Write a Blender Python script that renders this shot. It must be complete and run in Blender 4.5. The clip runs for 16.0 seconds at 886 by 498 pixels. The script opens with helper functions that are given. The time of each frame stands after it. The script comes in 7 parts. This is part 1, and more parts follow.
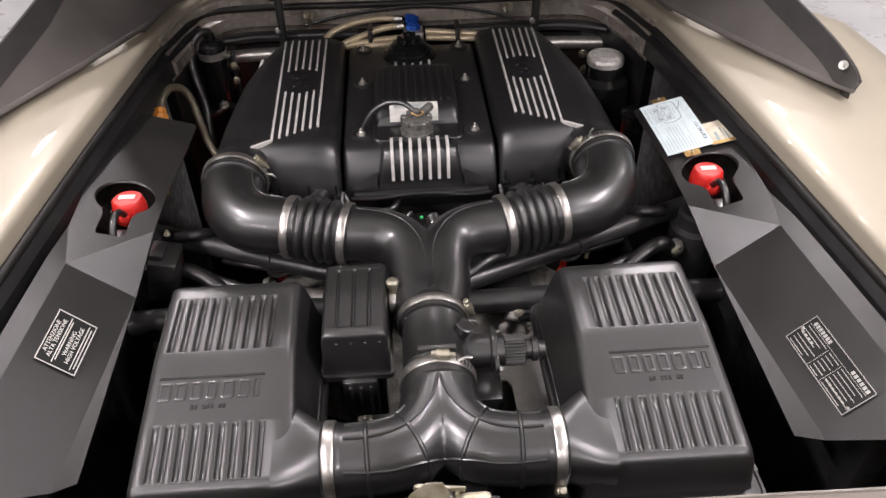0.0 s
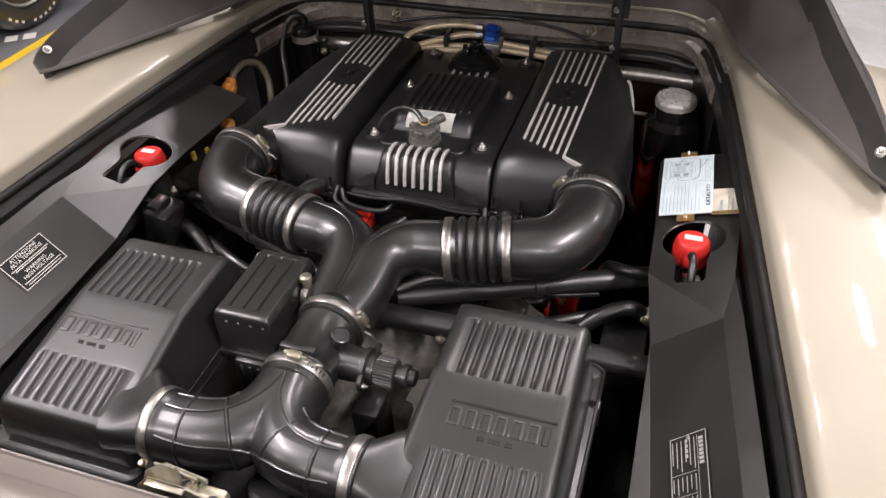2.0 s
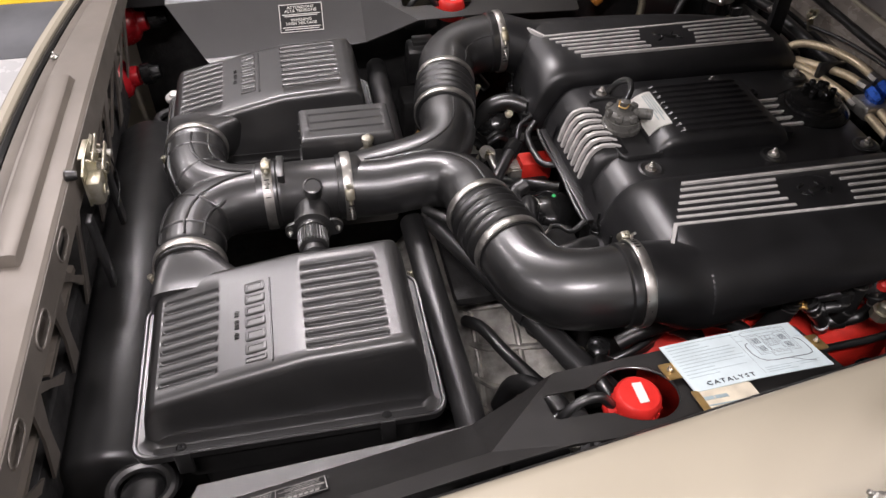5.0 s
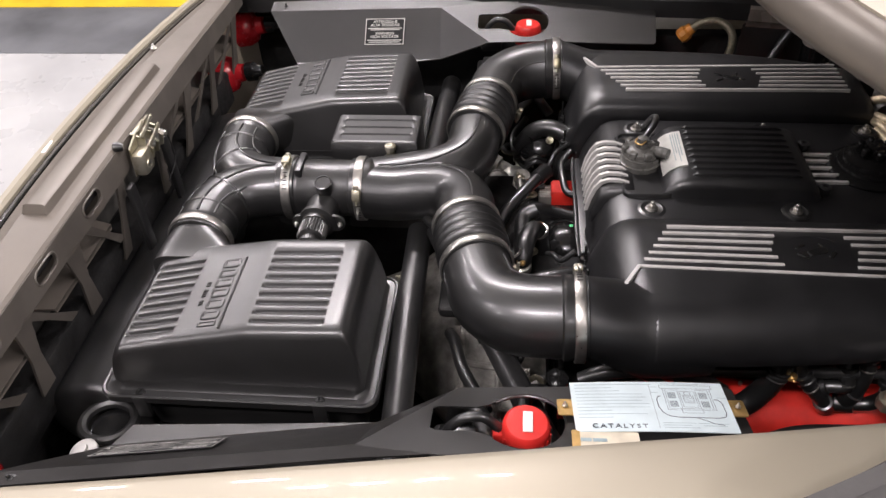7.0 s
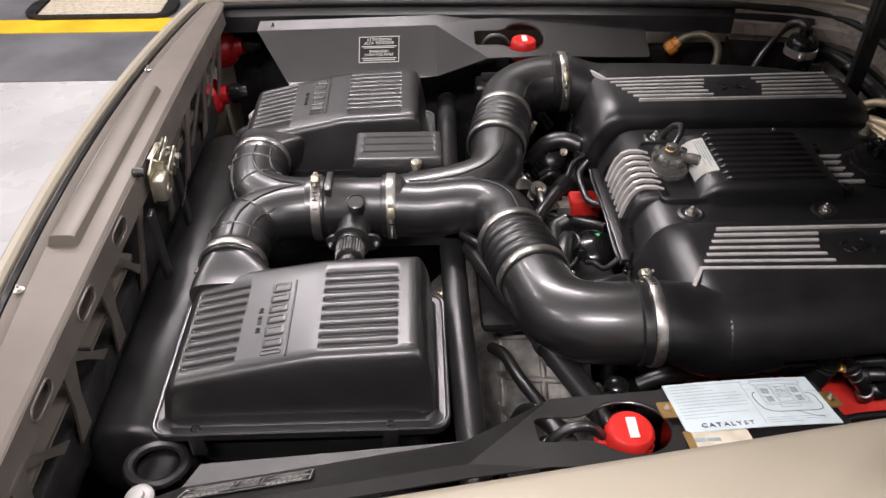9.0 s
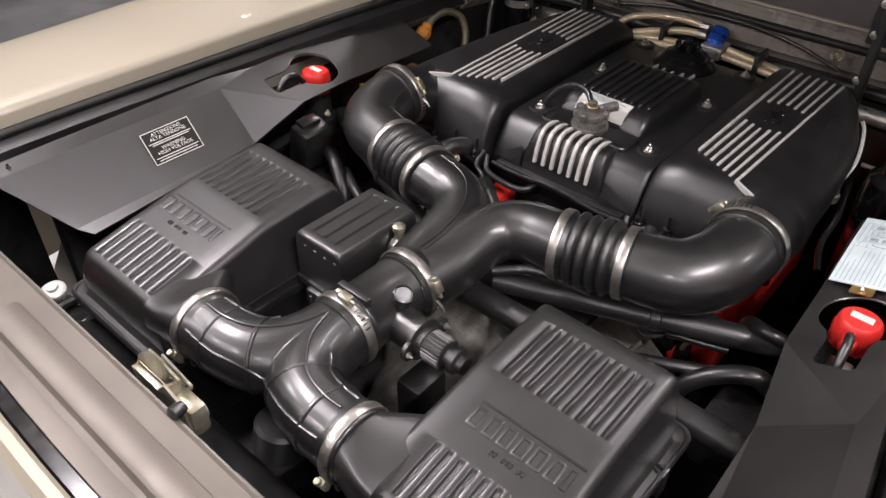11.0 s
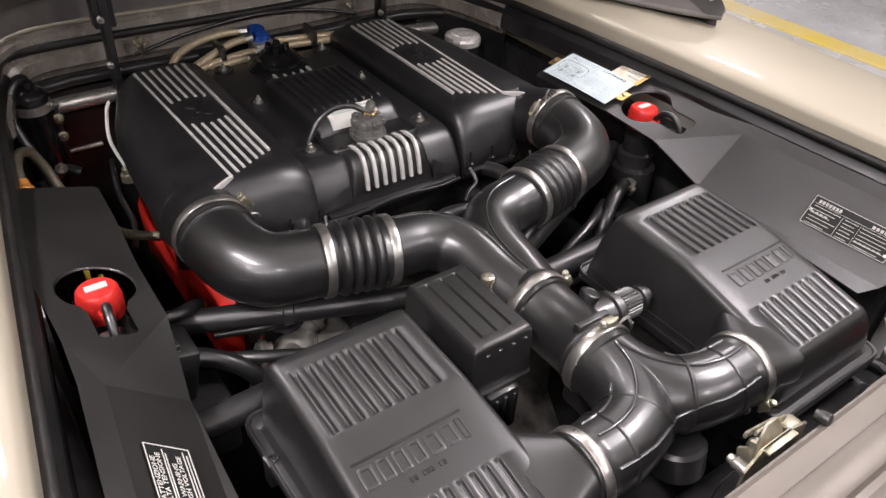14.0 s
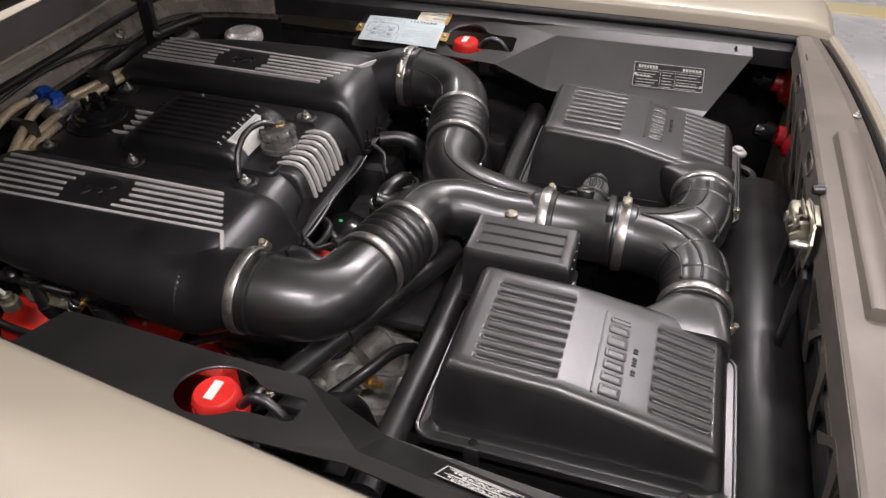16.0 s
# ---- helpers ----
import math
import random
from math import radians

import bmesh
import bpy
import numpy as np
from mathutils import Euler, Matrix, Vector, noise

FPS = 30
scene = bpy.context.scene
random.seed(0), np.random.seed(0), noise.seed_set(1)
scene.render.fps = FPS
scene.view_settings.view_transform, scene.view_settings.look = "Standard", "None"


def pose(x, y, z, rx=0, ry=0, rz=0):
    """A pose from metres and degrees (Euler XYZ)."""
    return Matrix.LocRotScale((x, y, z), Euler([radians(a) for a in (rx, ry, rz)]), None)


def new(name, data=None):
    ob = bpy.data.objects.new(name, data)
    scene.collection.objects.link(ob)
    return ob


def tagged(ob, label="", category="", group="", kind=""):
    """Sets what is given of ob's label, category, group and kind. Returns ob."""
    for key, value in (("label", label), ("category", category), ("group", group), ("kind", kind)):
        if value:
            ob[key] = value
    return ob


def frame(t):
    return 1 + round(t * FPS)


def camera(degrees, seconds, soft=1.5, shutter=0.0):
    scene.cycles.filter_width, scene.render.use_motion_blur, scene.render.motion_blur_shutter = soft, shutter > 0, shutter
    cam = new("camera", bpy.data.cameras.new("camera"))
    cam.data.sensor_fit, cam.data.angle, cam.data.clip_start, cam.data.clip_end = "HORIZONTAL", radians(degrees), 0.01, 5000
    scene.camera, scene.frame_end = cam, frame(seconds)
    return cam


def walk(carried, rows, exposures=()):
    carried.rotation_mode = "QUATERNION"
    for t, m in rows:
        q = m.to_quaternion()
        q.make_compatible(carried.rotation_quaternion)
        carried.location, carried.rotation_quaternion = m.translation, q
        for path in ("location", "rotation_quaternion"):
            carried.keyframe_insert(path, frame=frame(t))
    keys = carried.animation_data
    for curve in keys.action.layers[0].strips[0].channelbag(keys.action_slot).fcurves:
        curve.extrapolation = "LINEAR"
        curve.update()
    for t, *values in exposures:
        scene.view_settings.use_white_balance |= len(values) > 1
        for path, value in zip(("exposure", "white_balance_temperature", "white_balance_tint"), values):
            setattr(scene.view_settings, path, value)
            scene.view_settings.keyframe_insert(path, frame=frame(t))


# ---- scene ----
cam = camera(60.9, 16.0)
METRES, EYE, SIDE, TILT, LEAN, TURN = 3.7, 1.52, -0.025, -40.0, 0.7, -4.0
ROWS = [
    (0.0, 0.0, 0.0, 0.0, 0.0, 0.0, -0.0),
    (0.5, 0.0227, -0.0047, -0.0029, 2.01, 0.34, -2.6),
    (1.0, 0.0533, -0.0048, -0.0044, 7.19, -0.25, -6.12),
    (1.5, 0.0766, 0.0049, 0.0044, 12.23, -0.95, -9.37),
    (2.0, 0.1022, 0.0186, 0.0183, 18.17, -2.19, -12.73),
    (2.5, 0.1405, 0.0356, 0.0267, 25.67, -4.87, -17.75),
    (3.0, 0.169, 0.0498, 0.0384, 32.55, -8.52, -23.47),
    (3.5, 0.1767, 0.0755, 0.0518, 40.72, -12.59, -29.32),
    (4.0, 0.1782, 0.0953, 0.0676, 51.97, -19.46, -34.19),
    (4.5, 0.1933, 0.1212, 0.0864, 66.6, -28.82, -38.94),
    (7.0, 0.2109, 0.1948, 0.1506, 101.2, -49.11, -37.0),
    (7.5, 0.2101, 0.1984, 0.1524, 99.88, -48.17, -37.81),
    (8.0, 0.21, 0.2006, 0.1531, 99.27, -47.48, -38.92),
    (8.5, 0.2105, 0.1933, 0.1459, 98.47, -46.56, -39.79),
    (9.0, 0.2145, 0.1626, 0.1198, 92.61, -42.07, -39.88),
    (11.5, 0.0806, 0.048, 0.0085, 24.1, -3.05, -20.65),
    (12.0, 0.034, 0.0395, 0.0014, 12.3, 0.55, -12.13),
    (12.5, -0.0078, 0.0337, -0.0038, 1.04, 2.48, -3.79),
    (13.0, -0.0461, 0.0404, 0.0044, -9.03, 2.99, 3.67),
    (13.5, -0.0847, 0.0466, 0.0066, -17.97, 1.57, 10.25),
    (14.0, -0.1267, 0.0528, 0.0081, -27.21, -1.85, 16.8),
    (14.5, -0.1564, 0.0662, 0.0238, -35.68, -5.26, 23.54),
    (15.0, -0.1832, 0.079, 0.0327, -45.86, -10.43, 28.79),
    (15.5, -0.2146, 0.096, 0.0469, -55.78, -16.27, 32.74),
    (16.0, -0.213, 0.1172, 0.0643, -62.99, -20.85, 36.54),
]
walk(cam, [(t, pose(SIDE, 0, EYE, TILT, LEAN, TURN) @ pose(METRES * x, METRES * y, METRES * z, 90 + pitch, roll, yaw)) for t, x, y, z, yaw, pitch, roll in ROWS], [(0.0, 0.08), (1.0, 0.0), (3.0, 0.0), (4.0, -0.25), (4.7, -0.1), (7.5, 0.0), (8.5, 0.0), (9.1, -0.1), (11.3, 0.06), (12.0, 0.13), (13.2, 0.2), (14.5, 0.03), (15.5, -0.15), (16.0, -0.22)])
# two rows of short lamps over the car's sides, one ahead of it, single lamps added farther off: x, y, length, width,
# watts
LAMPS = [(0.1, 1.95 + 0.3 * k, 0.11, 0.035, 6.0) for k in range(5)]
LAMPS += [(x, -0.3 + 0.3 * k, 0.16, 0.06, 16.0) for x in (-1.57, 1.7) for k in range(4)]
# unseen single lamps, added to brighten the bay's front and surroundings
LAMPS += [(x, y, 0.32, 0.12, 26.0) for x, y in ((-1.6, 3.5), (1.7, 3.5), (-1.0, 2.7), (1.2, 2.7), (-3.1, 2.45), (-2.6, -0.9), (3.1, 2.45), (-3.1, -2.2), (-2.05, -2.2), (-1.0, -2.2), (1.1, -2.2), (2.2, -2.2))]
scene.view_settings.exposure = 0.0

# ---- light ----
world = bpy.data.worlds.new("garage_air")
scene.world = world
world.use_nodes = True
world.node_tree.nodes["Background"].inputs[0].default_value = (0.95, 0.97, 1.0, 1)
world.node_tree.nodes["Background"].inputs[1].default_value = 0.12

# ---- materials ----


def material(name, color, rough=0.5, metal=0.0, vary=0.12, scale=30.0, grain=0.0, grain_scale=600.0, rough_vary=0.08, coat=0.0, second=None, spec=0.5, coat_rough=0.05):
    """A principled material with stains at a large scale, grain at a fine one, and uneven gloss."""
    m = bpy.data.materials.new(name)
    m.use_nodes = True
    nt = m.node_tree
    b = nt.nodes["Principled BSDF"]
    b.inputs["Metallic"].default_value = metal
    b.inputs["Coat Weight"].default_value = coat
    b.inputs["Coat Roughness"].default_value = coat_rough
    b.inputs["Specular IOR Level"].default_value = spec
    co = nt.nodes.new("ShaderNodeTexCoord")
    n1 = nt.nodes.new("ShaderNodeTexNoise")
    n1.inputs["Scale"].default_value, n1.inputs["Detail"].default_value = scale, 5
    nt.links.new(co.outputs["Object"], n1.inputs["Vector"])
    ramp = nt.nodes.new("ShaderNodeMix")
    ramp.data_type = "RGBA"
    other = second or tuple(min(1, c * (1 + 2.2 * vary) + 0.004) for c in color)
    ramp.inputs[6].default_value = (*[c * (1 - vary) for c in color], 1)
    ramp.inputs[7].default_value = (*other, 1)
    sharp = nt.nodes.new("ShaderNodeMapRange")
    sharp.inputs[1].default_value, sharp.inputs[2].default_value = 0.3, 0.72
    nt.links.new(n1.outputs["Fac"], sharp.inputs[0])
    nt.links.new(sharp.outputs[0], ramp.inputs[0])
    nt.links.new(ramp.outputs[2], b.inputs["Base Color"])
    n2 = nt.nodes.new("ShaderNodeTexNoise")
    n2.inputs["Scale"].default_value, n2.inputs["Detail"].default_value = scale * 2.7, 6
    nt.links.new(co.outputs["Object"], n2.inputs["Vector"])
    rr = nt.nodes.new("ShaderNodeMapRange")
    rr.inputs[1].default_value, rr.inputs[2].default_value = 0.3, 0.7
    rr.inputs[3].default_value, rr.inputs[4].default_value = max(0.02, rough - rough_vary), min(1, rough + rough_vary)
    nt.links.new(n2.outputs["Fac"], rr.inputs[0])
    nt.links.new(rr.outputs[0], b.inputs["Roughness"])
    if grain:
        n3 = nt.nodes.new("ShaderNodeTexNoise")
        n3.inputs["Scale"].default_value, n3.inputs["Detail"].default_value = grain_scale, 3
        nt.links.new(co.outputs["Object"], n3.inputs["Vector"])
        bump = nt.nodes.new("ShaderNodeBump")
        bump.inputs["Strength"].default_value, bump.inputs["Distance"].default_value = grain, 0.0015
        nt.links.new(n3.outputs["Fac"], bump.inputs["Height"])
        nt.links.new(bump.outputs[0], b.inputs["Normal"])
    return m


PAINT = material("champagne_paint", (0.385, 0.346, 0.268), 0.42, 0.12, 0.03, 3, 0.02, 900, 0.04, coat=0.42, coat_rough=0.02)
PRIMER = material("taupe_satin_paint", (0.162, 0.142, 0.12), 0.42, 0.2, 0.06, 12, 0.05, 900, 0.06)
PLASTIC = material("black_airbox_plastic", (0.013, 0.0128, 0.0126), 0.4, 0, 0.06, 26, 0.04, 700, 0.03, spec=0.85, coat=0.6, coat_rough=0.25)
RUBBER = material("black_hose_rubber", (0.008, 0.008, 0.008), 0.38, 0, 0.2, 22, 0.03, 200, 0.025, spec=1.0, coat=0.5, coat_rough=0.17)
CASTING = material("black_crackle_casting", (0.0065, 0.0065, 0.007), 0.39, 0, 0.12, 30, 0.05, 700, 0.03, spec=1.0)
BULK = material("dark_bulkhead_paint", (0.3, 0.268, 0.232), 0.26, 0.15, 0.2, 14, 0.06, 600, 0.05, spec=0.7)
GLOSSBLACK = material("gloss_black", (0.008, 0.008, 0.008), 0.16, 0, 0.1, 30, 0, 0, 0.05)
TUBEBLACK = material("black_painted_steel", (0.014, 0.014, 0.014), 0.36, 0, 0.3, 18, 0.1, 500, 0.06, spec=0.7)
PANEL = material("satin_black_panel", (0.019, 0.018, 0.0172), 0.33, 0, 0.12, 9, 0.12, 1800, 0.04, spec=0.75)
DARK = material("dark_grimy_metal", (0.009, 0.0087, 0.0085), 0.65, 0.1, 0.5, 24, 0.5, 180, 0.15)
SEAL = material("rubber_seal", (0.012, 0.011, 0.01), 0.5, 0, 0.25, 40, 0.3, 500, 0.1)
STEEL = material("bright_steel", (0.5, 0.485, 0.455), 0.33, 0.95, 0.16, 90, 0.12, 900, 0.06)
STRAKE = material("polished_strake_tops", (0.6, 0.585, 0.56), 0.42, 0.3, 0.1, 60, 0.05, 500, 0.06)
ZINC = material("yellow_zinc", (0.46, 0.41, 0.26), 0.4, 0.85, 0.3, 70, 0.15, 500, 0.06, second=(0.6, 0.58, 0.5))
ALU = material("brushed_aluminium", (0.62, 0.6, 0.56), 0.36, 0.85, 0.12, 90, 0.2, 700, 0.1)
CASTALU = material("cast_aluminium", (0.27, 0.258, 0.235), 0.52, 0.55, 0.4, 40, 0.6, 260, 0.12)
PUMPALU = material("clean_cast_aluminium", (0.5, 0.49, 0.45), 0.42, 0.6, 0.3, 50, 0.5, 260, 0.1)
CHROME = material("worn_bright_cap", (0.62, 0.6, 0.57), 0.32, 0.55, 0.15, 90, 0.15, 160, 0.08)
RED = material("red_crackle_paint", (0.68, 0.026, 0.016), 0.5, 0, 0.12, 40, 0.3, 1400, 0.06)
STAINED = material("stained_grey_sheet", (0.12, 0.115, 0.105), 0.45, 0.4, 0.35, 26, 0.2, 300, 0.1)
# the rail's taupe made darker: shade on the tail's inner wall, as colour
TAILSHADED = material("shaded_tail_taupe", (0.115, 0.102, 0.088), 0.4, 0.1, 0.15, 14, 0.06, 700, 0.05)
REDCAP = material("red_plastic", (0.62, 0.025, 0.02), 0.36, 0, 0.08, 60, 0.1, 500, 0.06)
TAIL_RED = material("red_lamp_plastic", (0.4, 0.012, 0.018), 0.25, 0, 0.2, 40, 0, 0, 0.05)
LINING = material("black_lid_lining", (0.15, 0.138, 0.13), 0.55, 0, 0.15, 8, 0.2, 700, 0.08)
GREYTRIM = material("dark_grey_trim", (0.05, 0.047, 0.045), 0.5, 0, 0.1, 20, 0.1, 500, 0.06)
WHITE = material("white_sticker", (0.72, 0.71, 0.66), 0.45, 0, 0.05, 60, 0, 0, 0.05)
PALEBLUE = material("pale_blue_plate", (0.6, 0.69, 0.71), 0.42, 0, 0.05, 50, 0, 0, 0.05)
CREAM = material("cream_plate", (0.62, 0.56, 0.44), 0.45, 0, 0.12, 50, 0, 0, 0.05)
INK = material("dark_ink", (0.05, 0.06, 0.07), 0.55, 0, 0.1, 60)
INKMID = material("worn_ink", (0.16, 0.19, 0.21), 0.55, 0, 0.1, 60)
INKPALE = material("pale_ink", (0.3, 0.38, 0.4), 0.55, 0, 0.1, 60)
INKSILVER = material("dull_silver_ink", (0.4, 0.39, 0.37), 0.6, 0.0, 0.1, 60)
LABELBLACK = material("matt_black_print", (0.012, 0.012, 0.012), 0.6, 0, 0.1, 60, 0, 0, 0.05, spec=0.3)
BRASS = material("brass", (0.6, 0.4, 0.16), 0.4, 0.9, 0.2, 60, 0.1, 500)
BLUE = material("anodised_blue", (0.02, 0.1, 0.5), 0.3, 0.6, 0.1, 60)
BRAID = material("braided_hose", (0.66, 0.55, 0.38), 0.36, 0.5, 0.1, 300, 0.25, 1500, 0.05)
GREYPLASTIC = material("smoked_plastic", (0.09, 0.088, 0.08), 0.3, 0, 0.2, 40)
FOIL = material("mottled_grey_shield", (0.82, 0.81, 0.79), 0.45, 0.55, 0.1, 70, 0.5, 200, second=(0.6, 0.59, 0.57))
BRAIDDULL = material("dull_braid", (0.2, 0.18, 0.13), 0.4, 0.5, 0.2, 300, 0.3, 1500, 0.05)
DULLYELLOW = material("dull_yellow_plastic", (0.4, 0.28, 0.03), 0.5, 0, 0.2, 60)
ORANGE = material("orange_plastic", (0.65, 0.25, 0.04), 0.45, 0, 0.1, 60)
YELLOW = material("yellow_line_paint", (0.75, 0.5, 0.03), 0.4, 0, 0.12, 6, 0.1, 200)
WORNYELLOW = material("worn_line_paint", (0.72, 0.55, 0.12), 0.4, 0, 0.1, 1.6, 0.1, 200, second=(0.62, 0.6, 0.55))
DARKFLOOR = material("dark_grey_floor", (0.13, 0.133, 0.14), 0.4, 0, 0.25, 2.5, 0.05, 90, 0.1)
FLOOR = material("polished_grey_floor", (0.46, 0.46, 0.46), 0.28, 0, 0.12, 1.6, 0.05, 90, 0.1, second=(0.62, 0.62, 0.61))
WALL = material("painted_wall", (0.3, 0.3, 0.3), 0.7, 0, 0.05, 2, 0.1, 60)
CEIL = material("white_ceiling", (0.75, 0.75, 0.73), 0.8, 0, 0.04, 2, 0.1, 60)
LAMPWHITE = material("lamp_housing", (0.8, 0.8, 0.8), 0.4)
GREEN = material("green_dot", (0.05, 0.5, 0.15), 0.3)
GLOW = bpy.data.materials.new("lamp_diffuser")
GLOW.use_nodes = True
GLOW.node_tree.nodes["Principled BSDF"].inputs["Emission Color"].default_value = (1, 0.96, 0.9, 1)
GLOW.node_tree.nodes["Principled BSDF"].inputs["Emission Strength"].default_value = 4

# ---- building helpers ----


def thing(name, at=(0, 0, 0), label="", category="", group="", kind=""):
    ob = new(name)
    ob.empty_display_size = 0.02
    ob.location = at
    return tagged(ob, label, category, group, kind)


def origin_of(ob):
    v = Vector((0, 0, 0))
    while ob:
        v += ob.location
        ob = ob.parent
    return v


def smooth(me, angle=40):
    me.polygons.foreach_set("use_smooth", [True] * len(me.polygons))
    me.set_sharp_from_angle(angle=radians(angle))


def part(name, bm, mat, parent=None, label="", angle=40):
    """Links a bmesh, built in world places, as one mesh object under a thing or a part."""
    bmesh.ops.recalc_face_normals(bm, faces=bm.faces)
    me = bpy.data.meshes.new(name)
    bm.to_mesh(me)
    bm.free()
    me.materials.append(mat)
    smooth(me, angle)
    ob = new(name, me)
    if parent:
        ob.parent = parent
        ob.location = -origin_of(parent)
    if label:
        ob["label"] = label
    return ob


def solo(name, bm, mat, label, category, kind="", group="", angle=40):
    return tagged(part(name, bm, mat, None, "", angle), label, category, group, kind)


def spline(pts, per=8):
    """A Catmull-Rom line through the points."""
    p = [Vector(a) for a in pts]
    p = [p[0] * 2 - p[1]] + p + [p[-1] * 2 - p[-2]]
    out = []
    for i in range(1, len(p) - 2):
        a, b, c, d = p[i - 1 : i + 3]
        for k in range(per):
            t = k / per
            out.append(0.5 * (2 * b + (c - a) * t + (2 * a - 5 * b + 4 * c - d) * t * t + (3 * b - a - 3 * c + d) * t ** 3))
    out.append(p[-2])
    return out


def bridge(bm, a, b):
    n = len(a)
    for i in range(n):
        bm.faces.new((a[i], a[(i + 1) % n], b[(i + 1) % n], b[i]))


def loft(bm, loops, caps=True):
    rings = [[bm.verts.new(v) for v in lp] for lp in loops]
    for a, b in zip(rings, rings[1:]):
        bridge(bm, a, b)
    if caps:
        bm.faces.new(rings[0])
        bm.faces.new(rings[-1][::-1])
    return bm


def tube(bm, pts, radius, n=24, per=8, caps=True, curved=True):
    """A round tube through the points; radius is a number or a function of 0..1 along it."""
    line = spline(pts, per) if curved else [Vector(p) for p in pts]
    ref = None
    loops = []
    for i, p in enumerate(line):
        d = (line[min(i + 1, len(line) - 1)] - line[max(i - 1, 0)]).normalized()
        if ref is None:
            ref = d.orthogonal().normalized()
        ref = (ref - d * ref.dot(d)).normalized()
        side = d.cross(ref)
        r = radius(i / (len(line) - 1)) if callable(radius) else radius
        loops.append([p + r * (math.cos(2 * math.pi * k / n) * ref + math.sin(2 * math.pi * k / n) * side) for k in range(n)])
    return loft(bm, loops, caps)


def B():
    return bmesh.new()


def turned(bm, base, axis, profile, n=28):
    """A turned body: profile rows of (distance along the axis, radius)."""
    a = Vector(axis).normalized()
    u = a.orthogonal().normalized()
    v = a.cross(u)
    o = Vector(base)
    loft(bm, [[o + a * h + max(r, 1e-5) * (math.cos(2 * math.pi * k / n) * u + math.sin(2 * math.pi * k / n) * v) for k in range(n)] for h, r in profile])
    return bm


def rbox(bm, lo, hi, bevel=0.002, segments=2, rot=None):
    """A box with rounded edges between two corners; rot turns it about its middle."""
    lo, hi = Vector(lo), Vector(hi)
    c = (lo + hi) / 2
    m = Matrix.Translation(c) @ (rot or Matrix.Identity(4)) @ Matrix.Diagonal((*(hi - lo), 1))
    r = bmesh.ops.create_cube(bm, size=1, matrix=m)
    if bevel:
        vs = r["verts"]
        es = list({e for v in vs for e in v.link_edges})
        bmesh.ops.bevel(bm, geom=es, offset=bevel, segments=segments, profile=0.5, affect="EDGES")
    return bm


def plate(bm, outline, thick, holes=()):
    """A flat or bent sheet from an outline of 3D points, with holes; thick is a vector."""
    edges = []
    for lp in (outline, *holes):
        vs = [bm.verts.new(p) for p in lp]
        edges += [bm.edges.new((vs[i], vs[(i + 1) % len(vs)])) for i in range(len(vs))]
    fill = bmesh.ops.triangle_fill(bm, use_beauty=True, use_dissolve=False, edges=edges)
    faces = [g for g in fill["geom"] if isinstance(g, bmesh.types.BMFace)]
    ext = bmesh.ops.extrude_face_region(bm, geom=faces)
    bmesh.ops.translate(bm, verts=[g for g in ext["geom"] if isinstance(g, bmesh.types.BMVert)], vec=thick)
    return bm


def rounded_rect(x0, x1, y0, y1, r, n=6):
    out = []
    for cx, cy, a0 in ((x1 - r, y1 - r, 0), (x0 + r, y1 - r, 90), (x0 + r, y0 + r, 180), (x1 - r, y0 + r, 270)):
        for k in range(n + 1):
            a = radians(a0 + 90 * k / n)
            out.append((cx + r * math.cos(a), cy + r * math.sin(a)))
    return out


def bolt(parent, at, axis=(0, 0, 1), size=0.006, mat=None, washer=0.0, name="bolt"):
    a = Vector(axis).normalized()
    bm = B()
    if washer:
        turned(bm, Vector(at), a, [(0, washer), (0.0012, washer), (0.0015, washer * 0.9)], 20)
    turned(bm, Vector(at) + a * 0.001, a, [(0, size * 1.25), (0.001, size * 1.25), (0.0012, size), (size * 0.9, size), (size * 1.1, size * 0.8)], 6)
    turned(bm, Vector(at) + a * 0.002, a, [(0, size * 0.5), (size * 1.6, size * 0.5), (size * 1.8, size * 0.35)], 10)
    return part(name, bm, mat or STEEL, parent, "", 30)


